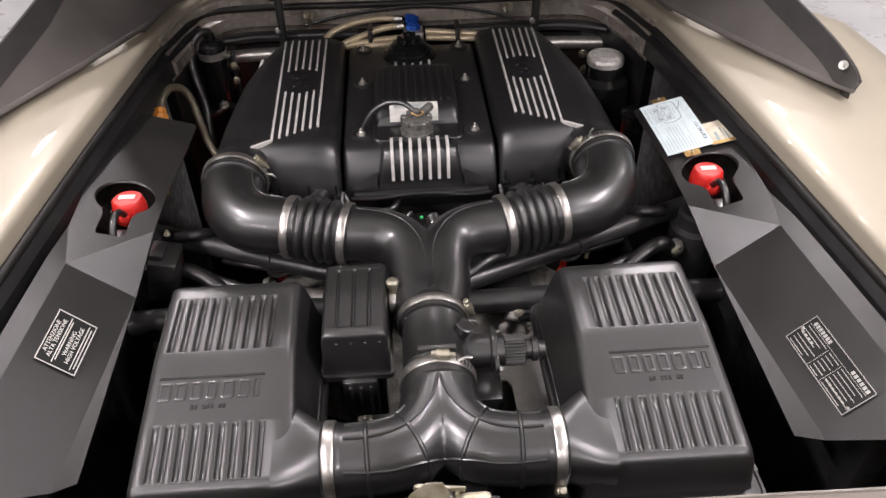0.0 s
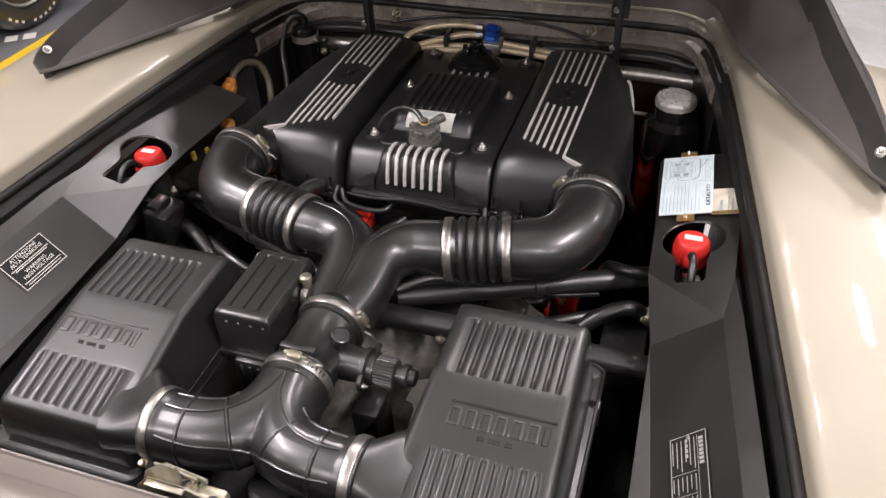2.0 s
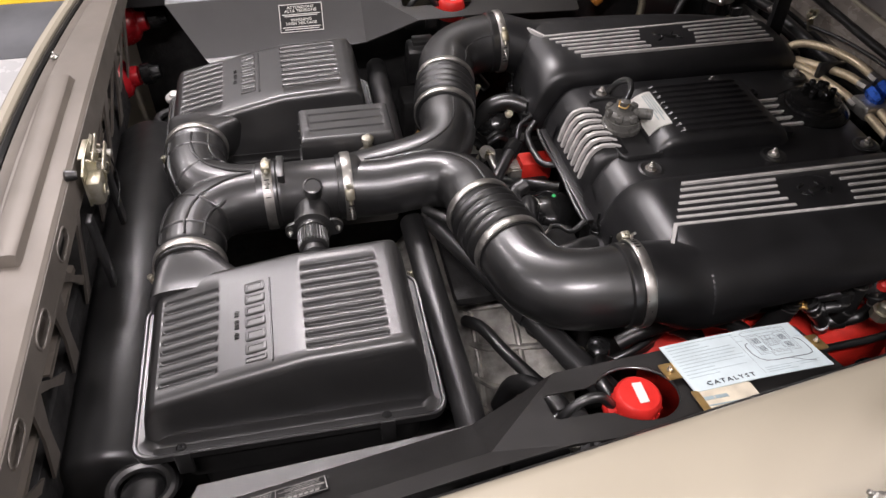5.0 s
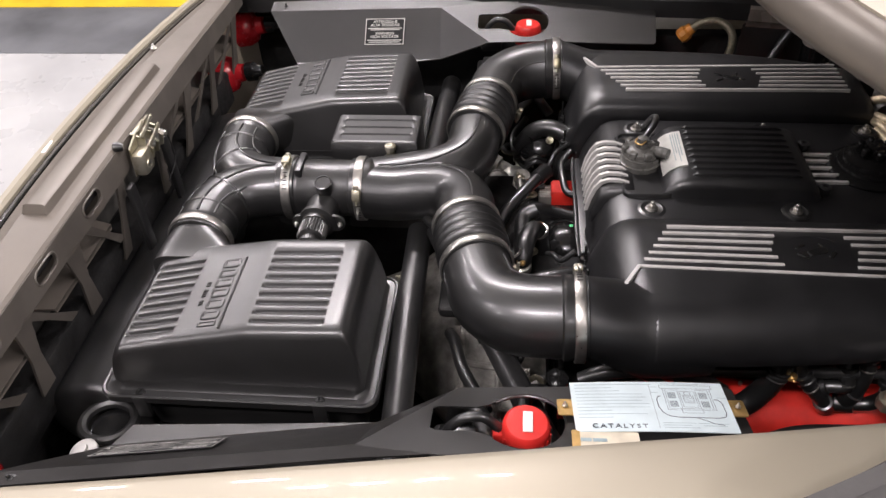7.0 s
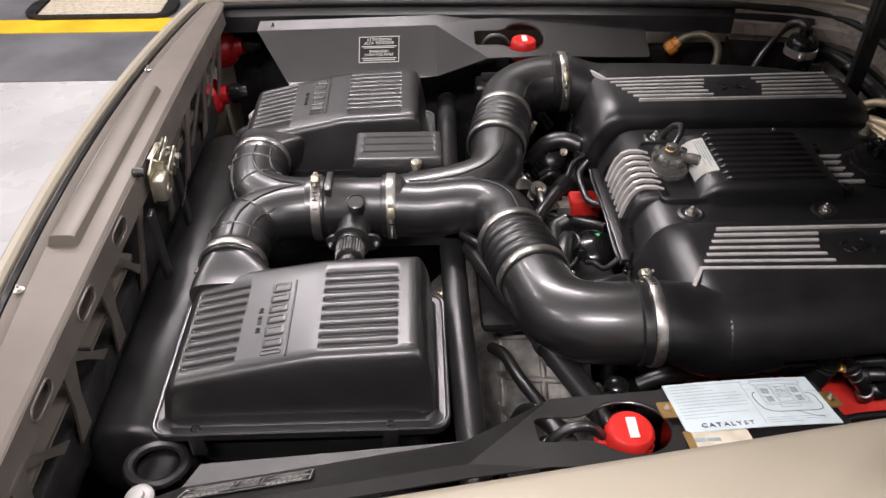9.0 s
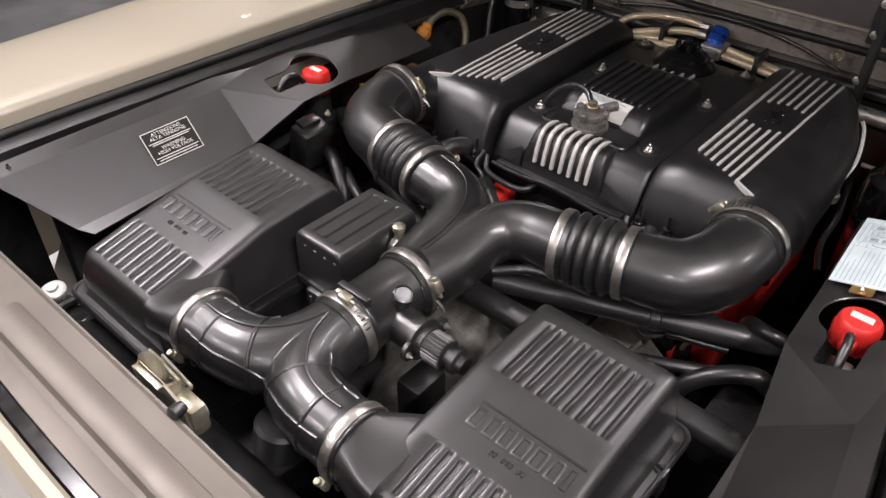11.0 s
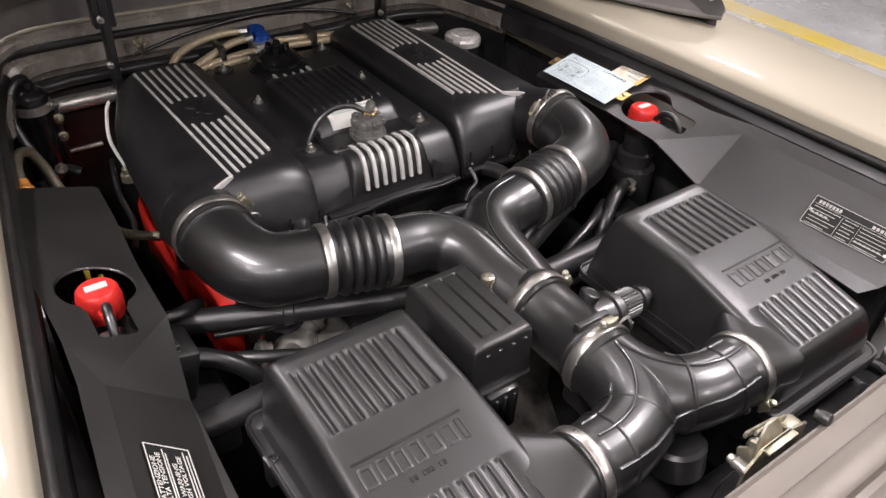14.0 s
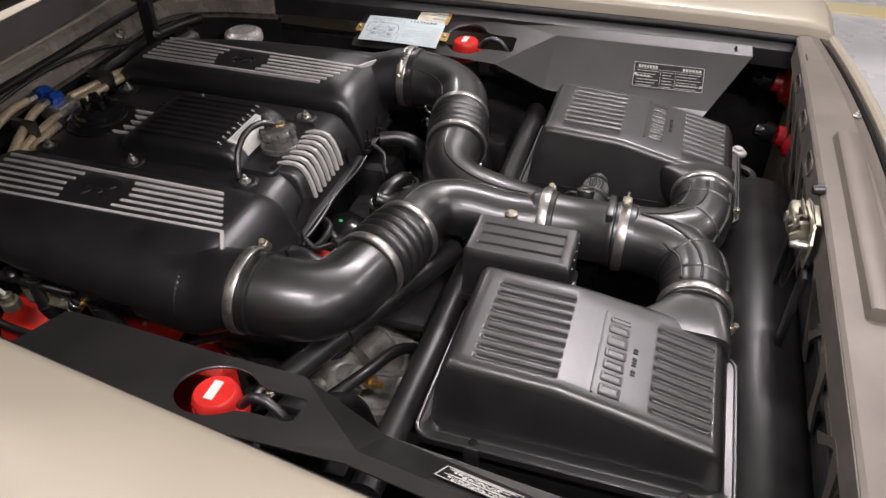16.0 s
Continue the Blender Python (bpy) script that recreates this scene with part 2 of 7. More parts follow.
def clamp(at, axis, r, label, screw=(0, 0, 1), width=0.010, group="hose clamps"):
    """A worm-drive hose clamp: band, screw housing and screw."""
    a = Vector(axis).normalized()
    t = thing("hose_clamp", at, label, "hose clamp", group)
    o = Vector(at)
    bm = B()
    h = width / 2
    n = 40
    s = Vector(screw)
    s = (s - a * s.dot(a)).normalized()
    w = a.cross(s)
    prof = [(-h, r), (-h, r + 0.0016), (-h * 0.8, r + 0.0022), (h * 0.8, r + 0.0022), (h, r + 0.0016), (h, r)]
    loops = [[o + a * x + q * (math.cos(2 * math.pi * k / n) * s + math.sin(2 * math.pi * k / n) * w) for k in range(n)] for x, q in prof]
    rings = [[bm.verts.new(v) for v in lp] for lp in loops]
    for i in range(len(rings)):
        bridge(bm, rings[i], rings[(i + 1) % len(rings)])
    part("band", bm, STEEL, t)
    bm = B()
    for k in range(3, 8):
        a2 = k * 0.0052 / r
        d = math.cos(a2) * s + math.sin(a2) * w
        rbox(bm, o + d * (r + 0.0022) - Vector((h * 0.5, 0.0007, 0.0004)), o + d * (r + 0.0022) + Vector((h * 0.5, 0.0007, 0.0004)), 0, 1, Matrix((a, d.cross(a), d)).transposed().to_4x4())
    tagged(part("worm_slots", bm, DARK, t), "dark slots cut into the band", kind="stuff")
    hc = o + s * (r + 0.006)
    bm = B()
    rot = Matrix((a, w, s)).transposed().to_4x4()
    rbox(bm, hc - Vector((h * 0.95, 0.008, 0.004)), hc + Vector((h * 0.95, 0.008, 0.0045)), 0.0025, 2, rot)
    part("screw_housing", bm, ZINC, t)
    bm = B()
    turned(bm, hc - w * 0.013 + s * 0.0008, w, [(0, 0.003), (0.001, 0.0038), (0.005, 0.0038), (0.006, 0.0022), (0.026, 0.0022), (0.027, 0.001)], 8)
    part("screw", bm, ZINC, t, "", 30)
    tail = B()
    tube(tail, [o + w * (0.018) + s * (r + 0.001) * 0.9, o + w * 0.026 + s * (r + 0.002), o + w * 0.033 + s * (r + 0.002)], 0.0016, 6)
    part("band_end", tail, STEEL, t)
    return t


def words(name, body, size, m, mat, parent=None, align="CENTER", depth=0.0003, squeeze=1.0, spacing=1.0):
    """Lettering in the built-in font, turned into a mesh."""
    cu = bpy.data.curves.new(name, "FONT")
    cu.body, cu.size, cu.align_x, cu.align_y, cu.extrude, cu.resolution_u, cu.space_character = body, size, align, "CENTER", depth, 2, spacing
    tmp = bpy.data.objects.new(name, cu)
    scene.collection.objects.link(tmp)
    me = bpy.data.meshes.new_from_object(tmp.evaluated_get(bpy.context.evaluated_depsgraph_get()))
    bpy.data.objects.remove(tmp)
    bm = B()
    bm.from_mesh(me)
    bpy.data.meshes.remove(me)
    bmesh.ops.transform(bm, matrix=m @ Matrix.Diagonal((squeeze, 1, 1, 1)), verts=bm.verts)
    return part(name, bm, mat, parent)


def frame_of(o, ux, uy):
    """A pose at o whose x runs along ux and whose y lies towards uy."""
    x = Vector(ux).normalized()
    z = x.cross(Vector(uy)).normalized()
    y = z.cross(x)
    m = Matrix((x, y, z)).transposed().to_4x4()
    m.translation = Vector(o)
    return m


def bars(name, rows, m, mat, parent, depth=0.0003, joined=False):
    """Plain bars for writing that cannot be read: rows of (x, y, width, height) in the plane of m."""
    bm = B()
    for x, y, w, h in rows:
        bmesh.ops.create_cube(bm, size=1, matrix=m @ Matrix.Translation((x + w / 2, y, depth / 2)) @ Matrix.Diagonal((w, h, depth, 1)))
        if not joined:
            part(name, bm, mat, parent)
            bm = B()
    if joined:
        part(name, bm, mat, parent)
    else:
        bm.free()


def blocks(name, rows, m, mat, parent, depth=0.0016):
    """Raised moulded blocks with bevelled edges and a sunk middle."""
    for x, y, w, h in rows:
        r = min(w, h) * 0.22
        bm = B()
        loops = []
        for d, z in ((0, -0.0005), (0, depth * 0.6), (r * 0.4, depth), (r * 1.1, depth), (r * 1.3, depth * 0.45), (min(w, h) * 0.47, depth * 0.4)):
            loops.append([m @ Vector((a, b, z)) for a, b in rounded_rect(x + d, x + w - d, y - h / 2 + d, y + h / 2 - d, max(r - d, r * 0.1), 3)])
        loft(bm, loops)
        part(name, bm, mat, parent, "", 30)

# ---- the garage ----
bm = B()
rbox(bm, (-9, -8, -0.1), (9, 8, 0), 0)
solo("floor", bm, FLOOR, "polished light grey concrete garage floor", "floor", "structure")
bm = B()
rbox(bm, (-9, -8, 3.1), (9, 8, 3.3), 0)
solo("ceiling", bm, CEIL, "plain white painted garage ceiling", "ceiling", "structure")
for nm, lo, hi in (("wall_north", (-9.2, 8, 0), (9.2, 8.2, 3.1)), ("wall_south", (-9.2, -8.2, 0), (9.2, -8, 3.1)), ("wall_east", (9, -8, 0), (9.2, 8, 3.1)), ("wall_west", (-9.2, -8, 0), (-9, 8, 3.1))):
    bm = B()
    rbox(bm, lo, hi, 0)
    solo(nm, bm, WALL, "plain pale painted garage wall", "wall", "structure")
bm = B()
rbox(bm, (-9, -8, 0.0), (-2.09, 8, 0.004), 0)
solo("floor_dark_strip", bm, DARKFLOOR, "darker grey strip of the garage floor", "floor", "structure")
bm = B()
rbox(bm, (-3.4, 2.1, 0.0), (-2.95, 2.55, 1.25), 0.02)
solo("pillar_guard", bm, YELLOW, "bright yellow painted guard round a pillar", "pillar", "structure")
bm = B()
rbox(bm, (-3.36, 2.14, 1.25), (-2.99, 2.51, 3.1), 0.01)
solo("pillar", bm, WALL, "plain pale garage pillar", "pillar", "structure")
# simple stand-in for an unidentified rounded object with cream slats
dg = thing("slatted_frame", (-2.84, -0.85, 0.004), "rounded dark frame with cream slats on the floor", "drain grate")
bm = B()
plate(bm, [(-2.84 + a, -0.85 + b, 0.004) for a, b in rounded_rect(-0.13, 0.13, -0.36, 0.36, 0.1)], Vector((0, 0, 0.02)), [[(-2.84 + a, -0.85 + b, 0.004) for a, b in rounded_rect(-0.1, 0.1, -0.3, 0.3, 0.03)]])
part("frame", bm, DARK, dg)
for k in range(9):
    bm = B()
    rbox(bm, (-2.935 + 0.022 * k, -1.14, 0.005), (-2.922 + 0.022 * k, -0.56, 0.02), 0.002, 1)
    part("slat", bm, CREAM, dg)
for x0, x1, paint in ((-2.72, -2.57, YELLOW), (3.35, 3.5, WORNYELLOW)):
    bm = B()
    rbox(bm, (x0, -6, 0.0), (x1, 7, 0.008), 0.001, 1)
    solo("parking_line", bm, paint, "yellow painted parking line on the grey floor", "line", "structure")


def ceiling_lamp(x, y, length, width, watts):
    t = thing("ceiling_lamp", (x, y, 3.08), "slim white linear lamp on the ceiling, out of view", "ceiling lamp", "ceiling lamps")
    bm = B()
    rbox(bm, (x - width / 2 - 0.02, y - length / 2 - 0.02, 3.04), (x + width / 2 + 0.02, y + length / 2 + 0.02, 3.098), 0.006)
    part("housing", bm, LAMPWHITE, t)
    bm = B()
    rbox(bm, (x - width / 2, y - length / 2, 3.034), (x + width / 2, y + length / 2, 3.0385), 0)
    part("diffuser", bm, GLOW, t)
    la = bpy.data.lights.new("lamp_light", "AREA")
    la.shape, la.size, la.size_y, la.energy, la.color = "RECTANGLE", width, length, watts, (1, 0.92, 0.95)
    ob = new("lamp_light", la)
    ob.location = (0, 0, -0.05)
    ob.parent = t


for row in LAMPS:
    ceiling_lamp(*row)

# ---- the car's body round the bay ----
car = thing("sports_car", (0, 0.9, 0.5), "champagne metallic sports car with its engine lid open", "car")


def edge_x(y):
    """Half the width of the bay's opening at y."""
    return float(np.interp(y, [0.25, 0.5, 0.7, 0.9, 1.1, 1.22, 1.28, 1.335, 1.37, 1.4], [0.548, 0.524, 0.5, 0.476, 0.451, 0.434, 0.421, 0.409, 0.397, 0.383]))


def edge_z(y):
    return float(np.interp(y, [0.25, 0.5, 0.9, 1.2, 1.4], [0.952, 0.965, 0.98, 0.988, 0.985]))


STATIONS = [0.275, 0.28, 0.295, 0.33, 0.38, 0.45, 0.55, 0.65, 0.75, 0.85, 0.95, 1.05, 1.15, 1.22, 1.27, 1.31, 1.335, 1.36, 1.38, 1.398]


def fender(s):
    """The rear wing beside the bay: a lip at the opening, a low crest and the rounded shoulder."""
    bm = B()
    loops = []
    for i, y in enumerate(STATIONS):
        x, z = edge_x(y), edge_z(y)
        drop = (0.05, 0.018, 0.004)[i] if i < 3 else 0
        lp = [(x - 0.002, z - 0.06), (x - 0.002, z - 0.008), (x + 0.002, z - 0.002), (x + 0.009, z + 0.001)]
        for dx, dz in ((0.025, 0.003), (0.06, 0.006), (0.1, 0.006), (0.15, 0.001), (0.2, -0.008), (0.25, -0.024), (0.29, -0.04), (0.33, -0.085), (0.36, -0.14), (0.385, -0.22), (0.4, -0.32), (0.4, -0.5)):
            wide = float(np.interp(y, [1.27, 1.32, 1.398], [1, 0.32, 0.03]))
            ox = x + (0.93 - x) * dx / 0.4 * wide
            lp.append((max(ox, x + 0.01 + 0.02 * dx), z + dz * (1 + 0.15 * (y - 0.6)) * (0.2 + 0.8 * wide)))
        lp += [(x + (o - x) * wide, z - h * (0.2 + 0.8 * wide)) for o, h in ((0.9, 0.5), (0.86, 0.3), (0.7, 0.12))] + [(x + 0.03 * wide + 0.002, z - 0.058)]
        loops.append([(s * a, y, b - drop) for a, b in lp])
    loft(bm, loops)
    part("rear_wing", bm, PAINT, car, "champagne metallic rear wing", 50)
    # black seal strip and gutter along the opening
    bm = B()
    path = [(s * (edge_x(y) - 0.007), y, edge_z(y) - 0.028) for y in STATIONS[3:] if y < 1.36] + [(s * 0.386, 1.388, 0.953), (s * 0.345, 1.42, 0.95), (s * 0.25, 1.428, 0.949), (s * 0.1, 1.424, 0.949), (0, 1.423, 0.949)]
    tube(bm, path, 0.0065, 10, 3)
    part("seal", bm, SEAL, car, "black rubber seal")
    bm = B()
    loops = []
    for y in STATIONS[2:-2]:
        x, z = edge_x(y), edge_z(y)
        loops.append([(s * (x - 0.003), y, z - 0.032), (s * (x - 0.013), y, z - 0.04), (s * (x - 0.017), y, z - 0.046), (s * (x - 0.018), y, z - 0.075), (s * (x - 0.004), y, z - 0.075)])
    loft(bm, loops)
    part("gutter", bm, TUBEBLACK, car, "black painted bay gutter", 25)


fender(1)
fender(-1)

# front edge of the bay: bulkhead channel, seal and painted edge
arch = [(0.428, 1.235), (0.42, 1.28), (0.408, 1.335), (0.382, 1.4), (0.335, 1.435), (0.25, 1.441), (0.12, 1.437), (0, 1.435)]
arch = [(-a, b, 0) for a, b in arch] + [(a, b, 0) for a, b in arch[-2::-1]]
bm = B()
loops = []
line = spline(arch, 4)
for k, v in enumerate(line):
    d = (line[min(k + 1, len(line) - 1)] - line[max(k - 1, 0)]).normalized()
    d = Vector((-d.y, d.x, 0))
    sec = [(-0.008, 0.9), (-0.012, 0.908), (-0.02, 0.915), (-0.021, 0.936), (-0.011, 0.941), (-0.006, 0.965), (0.0, 0.97), (0.004, 0.974), (0.02, 0.97), (0.02, 0.9)]
    loops.append([(v.x + d.x * o, v.y + d.y * o, z) for o, z in sec])
loft(bm, loops)
part("bulkhead", bm, BULK, car, "stepped dark bulkhead channel", 25)
bm = B()
loft(bm, [[(v.x + o * (1 if v.x > 0 else -1), v.y + o, z) for o, z in ((-0.006, 0.43), (-0.006, 0.903), (0.02, 0.903), (0.02, 0.43))] for v in line])
part("bulkhead_wall", bm, TUBEBLACK, car, "black lower bulkhead wall", 25)
bm = B()
tube(bm, [(x, y + 0.001, 0.9745) for x, y, z in arch], 0.0034, 10, 4)
part("bulkhead_edge", bm, PAINT, car, "champagne painted edge")
bm = B()
loops = []
for k, v in enumerate(line):
    d = (line[min(k + 1, len(line) - 1)] - line[max(k - 1, 0)]).normalized()
    d = Vector((-d.y, d.x, 0))
    loops.append([(v.x + d.x * o, v.y + d.y * o, z) for o, z in ((0.021, 0.95), (0.021, 1.012), (0.026, 1.016), (0.032, 1.012), (0.032, 0.95))])
loft(bm, loops)
part("lid_sill", bm, LINING, car, "dark sill under the lid", 30)
bm = B()
loops = []
for y, h, w in ((1.51, 0.985, 0.5), (1.56, 1.01, 0.56), (1.7, 1.06, 0.57), (1.9, 1.1, 0.56), (2.1, 1.115, 0.54), (2.16, 1.09, 0.52)):
    loops.append([(w * math.cos(a) * (1 if abs(math.cos(a)) < 0.7 else 0.98), y, 0.82 + (h - 0.82) * math.sin(a) ** 0.6) for a in [math.pi * k / 16 for k in range(17)]])
loft(bm, loops)
part("roof_panel", bm, PAINT, car, "champagne roof", 40)
# floor and side sheets under everything
bm = B()
rbox(bm, (-0.62, 0.22, 0.42), (0.62, 1.45, 0.44), 0)
part("undertray", bm, DARK, car, "dark undertray")

# tail: top rail with its raised step, sloping inner wall with slots and braces, outer gap strip


def tail_back(x):
    return 0.256 + 0.035 * (x / 0.5) ** 2


def tail_top(x):
    return 0.947 - 0.01 * (x / 0.5) ** 2


bm = B()
loops = []
for x in np.linspace(-0.62, 0.62, 25):
    yi, yo, zt = 0.3385, tail_back(x), tail_top(x)
    loops.append([(x, yi, zt - 0.008), (x, yi, zt - 0.003), (x, yi - 0.004, zt), (x, yo + 0.022, zt + 0.001), (x, yo + 0.018, zt - 0.001), (x, yo + 0.006, zt - 0.004), (x, yo + 0.006, zt - 0.03), (x, yo + 0.03, zt - 0.03), (x, yi - 0.02, zt - 0.02)])
loft(bm, loops)
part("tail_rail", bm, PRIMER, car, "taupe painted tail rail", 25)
bm = B()
loops = []
for x, h in [(-0.177, 0.0)] + [(v, 1.0) for v in np.linspace(-0.172, 0.172, 13)] + [(0.177, 0.0)]:
    zt = 0.947
    loops.append([(x, 0.317, zt - 0.002), (x, 0.3135, zt + 0.0005 + 0.0085 * h), (x, 0.31, zt + 0.001 + 0.01 * h), (x, 0.29, zt + 0.001 + 0.01 * h), (x, 0.2865, zt + 0.0005 + 0.0085 * h), (x, 0.283, zt - 0.002)])
loft(bm, loops)
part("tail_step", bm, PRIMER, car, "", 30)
# black strip laid where a narrow gap lies dark between rail and skin
bm = B()
loops = []
for x in np.linspace(-0.64, 0.64, 25):
    yo, zt = tail_back(x), tail_top(x)
    loops.append([(x, yo + 0.0055, zt - 0.012), (x, yo + 0.0045, zt - 0.003), (x, yo - 0.006, zt - 0.005), (x, yo - 0.008, zt - 0.016), (x, yo + 0.002, zt - 0.024)])
loft(bm, loops)
part("tail_gap_strip", bm, GLOSSBLACK, car, "black strip drawn for the dark gap beside the rail", 40)
bm = B()
loops = []
for x in np.linspace(-0.64, 0.64, 25):
    yo, zt = tail_back(x), tail_top(x)
    loops.append([(x, yo - 0.008, zt - 0.022), (x, yo - 0.0085, zt - 0.003), (x, yo - 0.012, zt + 0.001), (x, yo - 0.02, zt), (x, yo - 0.027, zt - 0.007), (x, yo - 0.03, zt - 0.03), (x, yo - 0.03, zt - 0.16), (x, yo - 0.05, zt - 0.45), (x, yo, zt - 0.45), (x, yo, zt - 0.1)])
loft(bm, loops)
part("tail_skin", bm, PAINT, car, "champagne tail skin", 30)


def wall_at(x, z):
    """A place on the steep flange below the rail's inner edge."""
    f = (z - 0.915) / 0.04
    return (x, 0.3425 - 0.002 * f, 0.908 + (tail_top(x) - 0.003 - 0.908) * f)


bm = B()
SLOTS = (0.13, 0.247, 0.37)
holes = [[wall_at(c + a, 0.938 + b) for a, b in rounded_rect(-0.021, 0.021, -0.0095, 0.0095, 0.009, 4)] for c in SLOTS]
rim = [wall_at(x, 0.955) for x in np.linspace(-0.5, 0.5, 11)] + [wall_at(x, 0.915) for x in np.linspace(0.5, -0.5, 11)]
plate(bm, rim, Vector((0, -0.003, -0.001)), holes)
web = part("tail_inner_flange", bm, TAILSHADED, car, "pressed tail flange with slots, shade put into its taupe", 30)
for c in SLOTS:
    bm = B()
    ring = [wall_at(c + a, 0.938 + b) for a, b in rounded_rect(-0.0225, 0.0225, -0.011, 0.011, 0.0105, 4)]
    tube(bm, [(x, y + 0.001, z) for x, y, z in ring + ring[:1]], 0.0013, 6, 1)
    part("slot_edge", bm, TAILSHADED, web)
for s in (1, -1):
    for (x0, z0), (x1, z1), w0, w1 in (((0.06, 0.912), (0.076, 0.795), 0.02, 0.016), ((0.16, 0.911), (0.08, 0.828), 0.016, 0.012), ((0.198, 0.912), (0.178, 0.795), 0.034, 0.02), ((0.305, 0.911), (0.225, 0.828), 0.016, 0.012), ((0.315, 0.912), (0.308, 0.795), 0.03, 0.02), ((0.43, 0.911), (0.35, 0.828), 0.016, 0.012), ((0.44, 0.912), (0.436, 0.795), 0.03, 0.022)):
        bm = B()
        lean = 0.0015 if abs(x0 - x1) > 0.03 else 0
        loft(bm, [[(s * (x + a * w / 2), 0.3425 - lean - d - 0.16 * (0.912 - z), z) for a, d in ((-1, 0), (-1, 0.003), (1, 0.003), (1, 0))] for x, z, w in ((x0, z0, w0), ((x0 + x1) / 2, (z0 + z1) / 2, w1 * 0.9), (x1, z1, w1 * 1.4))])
        part("brace", bm, TAILSHADED, web, "pressed brace, shade put into its taupe", 30)
# dark strip added behind the slots to give them their shade
bm = B()
rbox(bm, (0.08, 0.329, 0.919), (0.45, 0.3315, 0.94), 0)
part("slot_shade_strip", bm, DARK, web)
bm = B()
rbox(bm, (-0.47, 0.288, 0.825), (0.47, 0.2905, 0.857), 0.001, 1)
part("tail_inner_sheet", bm, STAINED, car, "stained dull grey sheet below the shelf")
bm = B()
rbox(bm, (-0.5, 0.278, 0.858), (0.5, 0.298, 0.882), 0.005)
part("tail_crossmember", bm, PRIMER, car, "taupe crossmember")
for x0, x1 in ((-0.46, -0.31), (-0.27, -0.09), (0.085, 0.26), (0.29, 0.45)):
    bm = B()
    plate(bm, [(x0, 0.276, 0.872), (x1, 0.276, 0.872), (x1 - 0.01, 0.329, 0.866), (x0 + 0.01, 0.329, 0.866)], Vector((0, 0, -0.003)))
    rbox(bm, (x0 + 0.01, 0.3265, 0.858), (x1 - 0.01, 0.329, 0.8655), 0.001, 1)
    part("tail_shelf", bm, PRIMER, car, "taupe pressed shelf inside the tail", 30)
# latch struts: the shade below the latch is put in as near-black
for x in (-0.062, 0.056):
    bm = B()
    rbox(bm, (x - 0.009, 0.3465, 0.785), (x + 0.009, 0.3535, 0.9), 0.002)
    part("latch_strut", bm, TUBEBLACK, car, "strut below the latch, near-black as shade")
# box section coloured dark to carry the shade inside the tail
bm = B()
rbox(bm, (-0.42, 0.28, 0.75), (0.42, 0.318, 0.815), 0.008)
part("tail_box_section", bm, DARK, car, "box section darkened for the shade in the void")
bm = B()
rbox(bm, (-0.6, 0.255, 0.44), (0.6, 0.275, 0.9), 0)
part("tail_back_sheet", bm, DARK, car, "dark back of the tail")
# sheets added in the tail corners so that they stay black
for s in (1, -1):
    bm = B()
    rbox(bm, (min(s * 0.62, s * 0.63), 0.27, 0.42), (max(s * 0.62, s * 0.63), 0.47, 0.875), 0)
    part("corner_sheet", bm, DARK, car, "dark sheet added behind the tail lamps to keep the corner black")

# ---- the raised engine lid ----
REAR = spline([(0.616, 0.914, 1.012), (0.606, 0.932, 1.033), (0.589, 0.985, 1.056), (0.547, 1.1, 1.095), (0.51, 1.185, 1.135), (0.475, 1.17, 1.18), (0.43, 1.103, 1.239), (0.37, 1.018, 1.281), (0.25, 0.966, 1.312), (0, 0.946, 1.332)], 4)
BASE = spline([(0.611, 0.912, 1.004), (0.588, 0.95, 1.002), (0.565, 1.0, 1.0), (0.51, 1.1, 1.002), (0.462, 1.19, 1.005), (0.44, 1.24, 1.007), (0.42, 1.3, 1.012), (0.38, 1.4, 1.018), (0.24, 1.465, 1.022), (0, 1.48, 1.025)], 4)


def lid_rows(inset):
    full = [(a, b) for a, b in zip(REAR, BASE)]
    full = full + [(Vector((-a.x, a.y, a.z)), Vector((-b.x, b.y, b.z))) for a, b in full[-2::-1]]
    rows = []
    for a, b in full:
        line = []
        for k in range(9):
            f = inset + (1 - inset) * k / 8
            bow = min(0.05, 0.12 * (a - b).length) * math.sin(math.pi * f)
            line.append(a.lerp(b, f) + Vector((0, 0.35 * bow, bow)))
        rows.append(line)
    return rows


def lid_shell(out, back, inset, skip=0):
    """A sheet of the lid between two distances along its outward normal."""
    rows = lid_rows(inset)
    rows = rows[skip : len(rows) - skip]
    n = len(rows)
    loops = []
    for i, line in enumerate(rows):
        top, low = [], []
        for k, p in enumerate(line):
            du = rows[min(i + 1, n - 1)][k] - rows[max(i - 1, 0)][k]
            dv = line[min(k + 1, 8)] - line[max(k - 1, 0)]
            nn = dv.cross(du).normalized()
            top.append(p + nn * out)
            low.append(p + nn * back)
        loops.append(top + low[::-1])
    return loft(B(), loops)


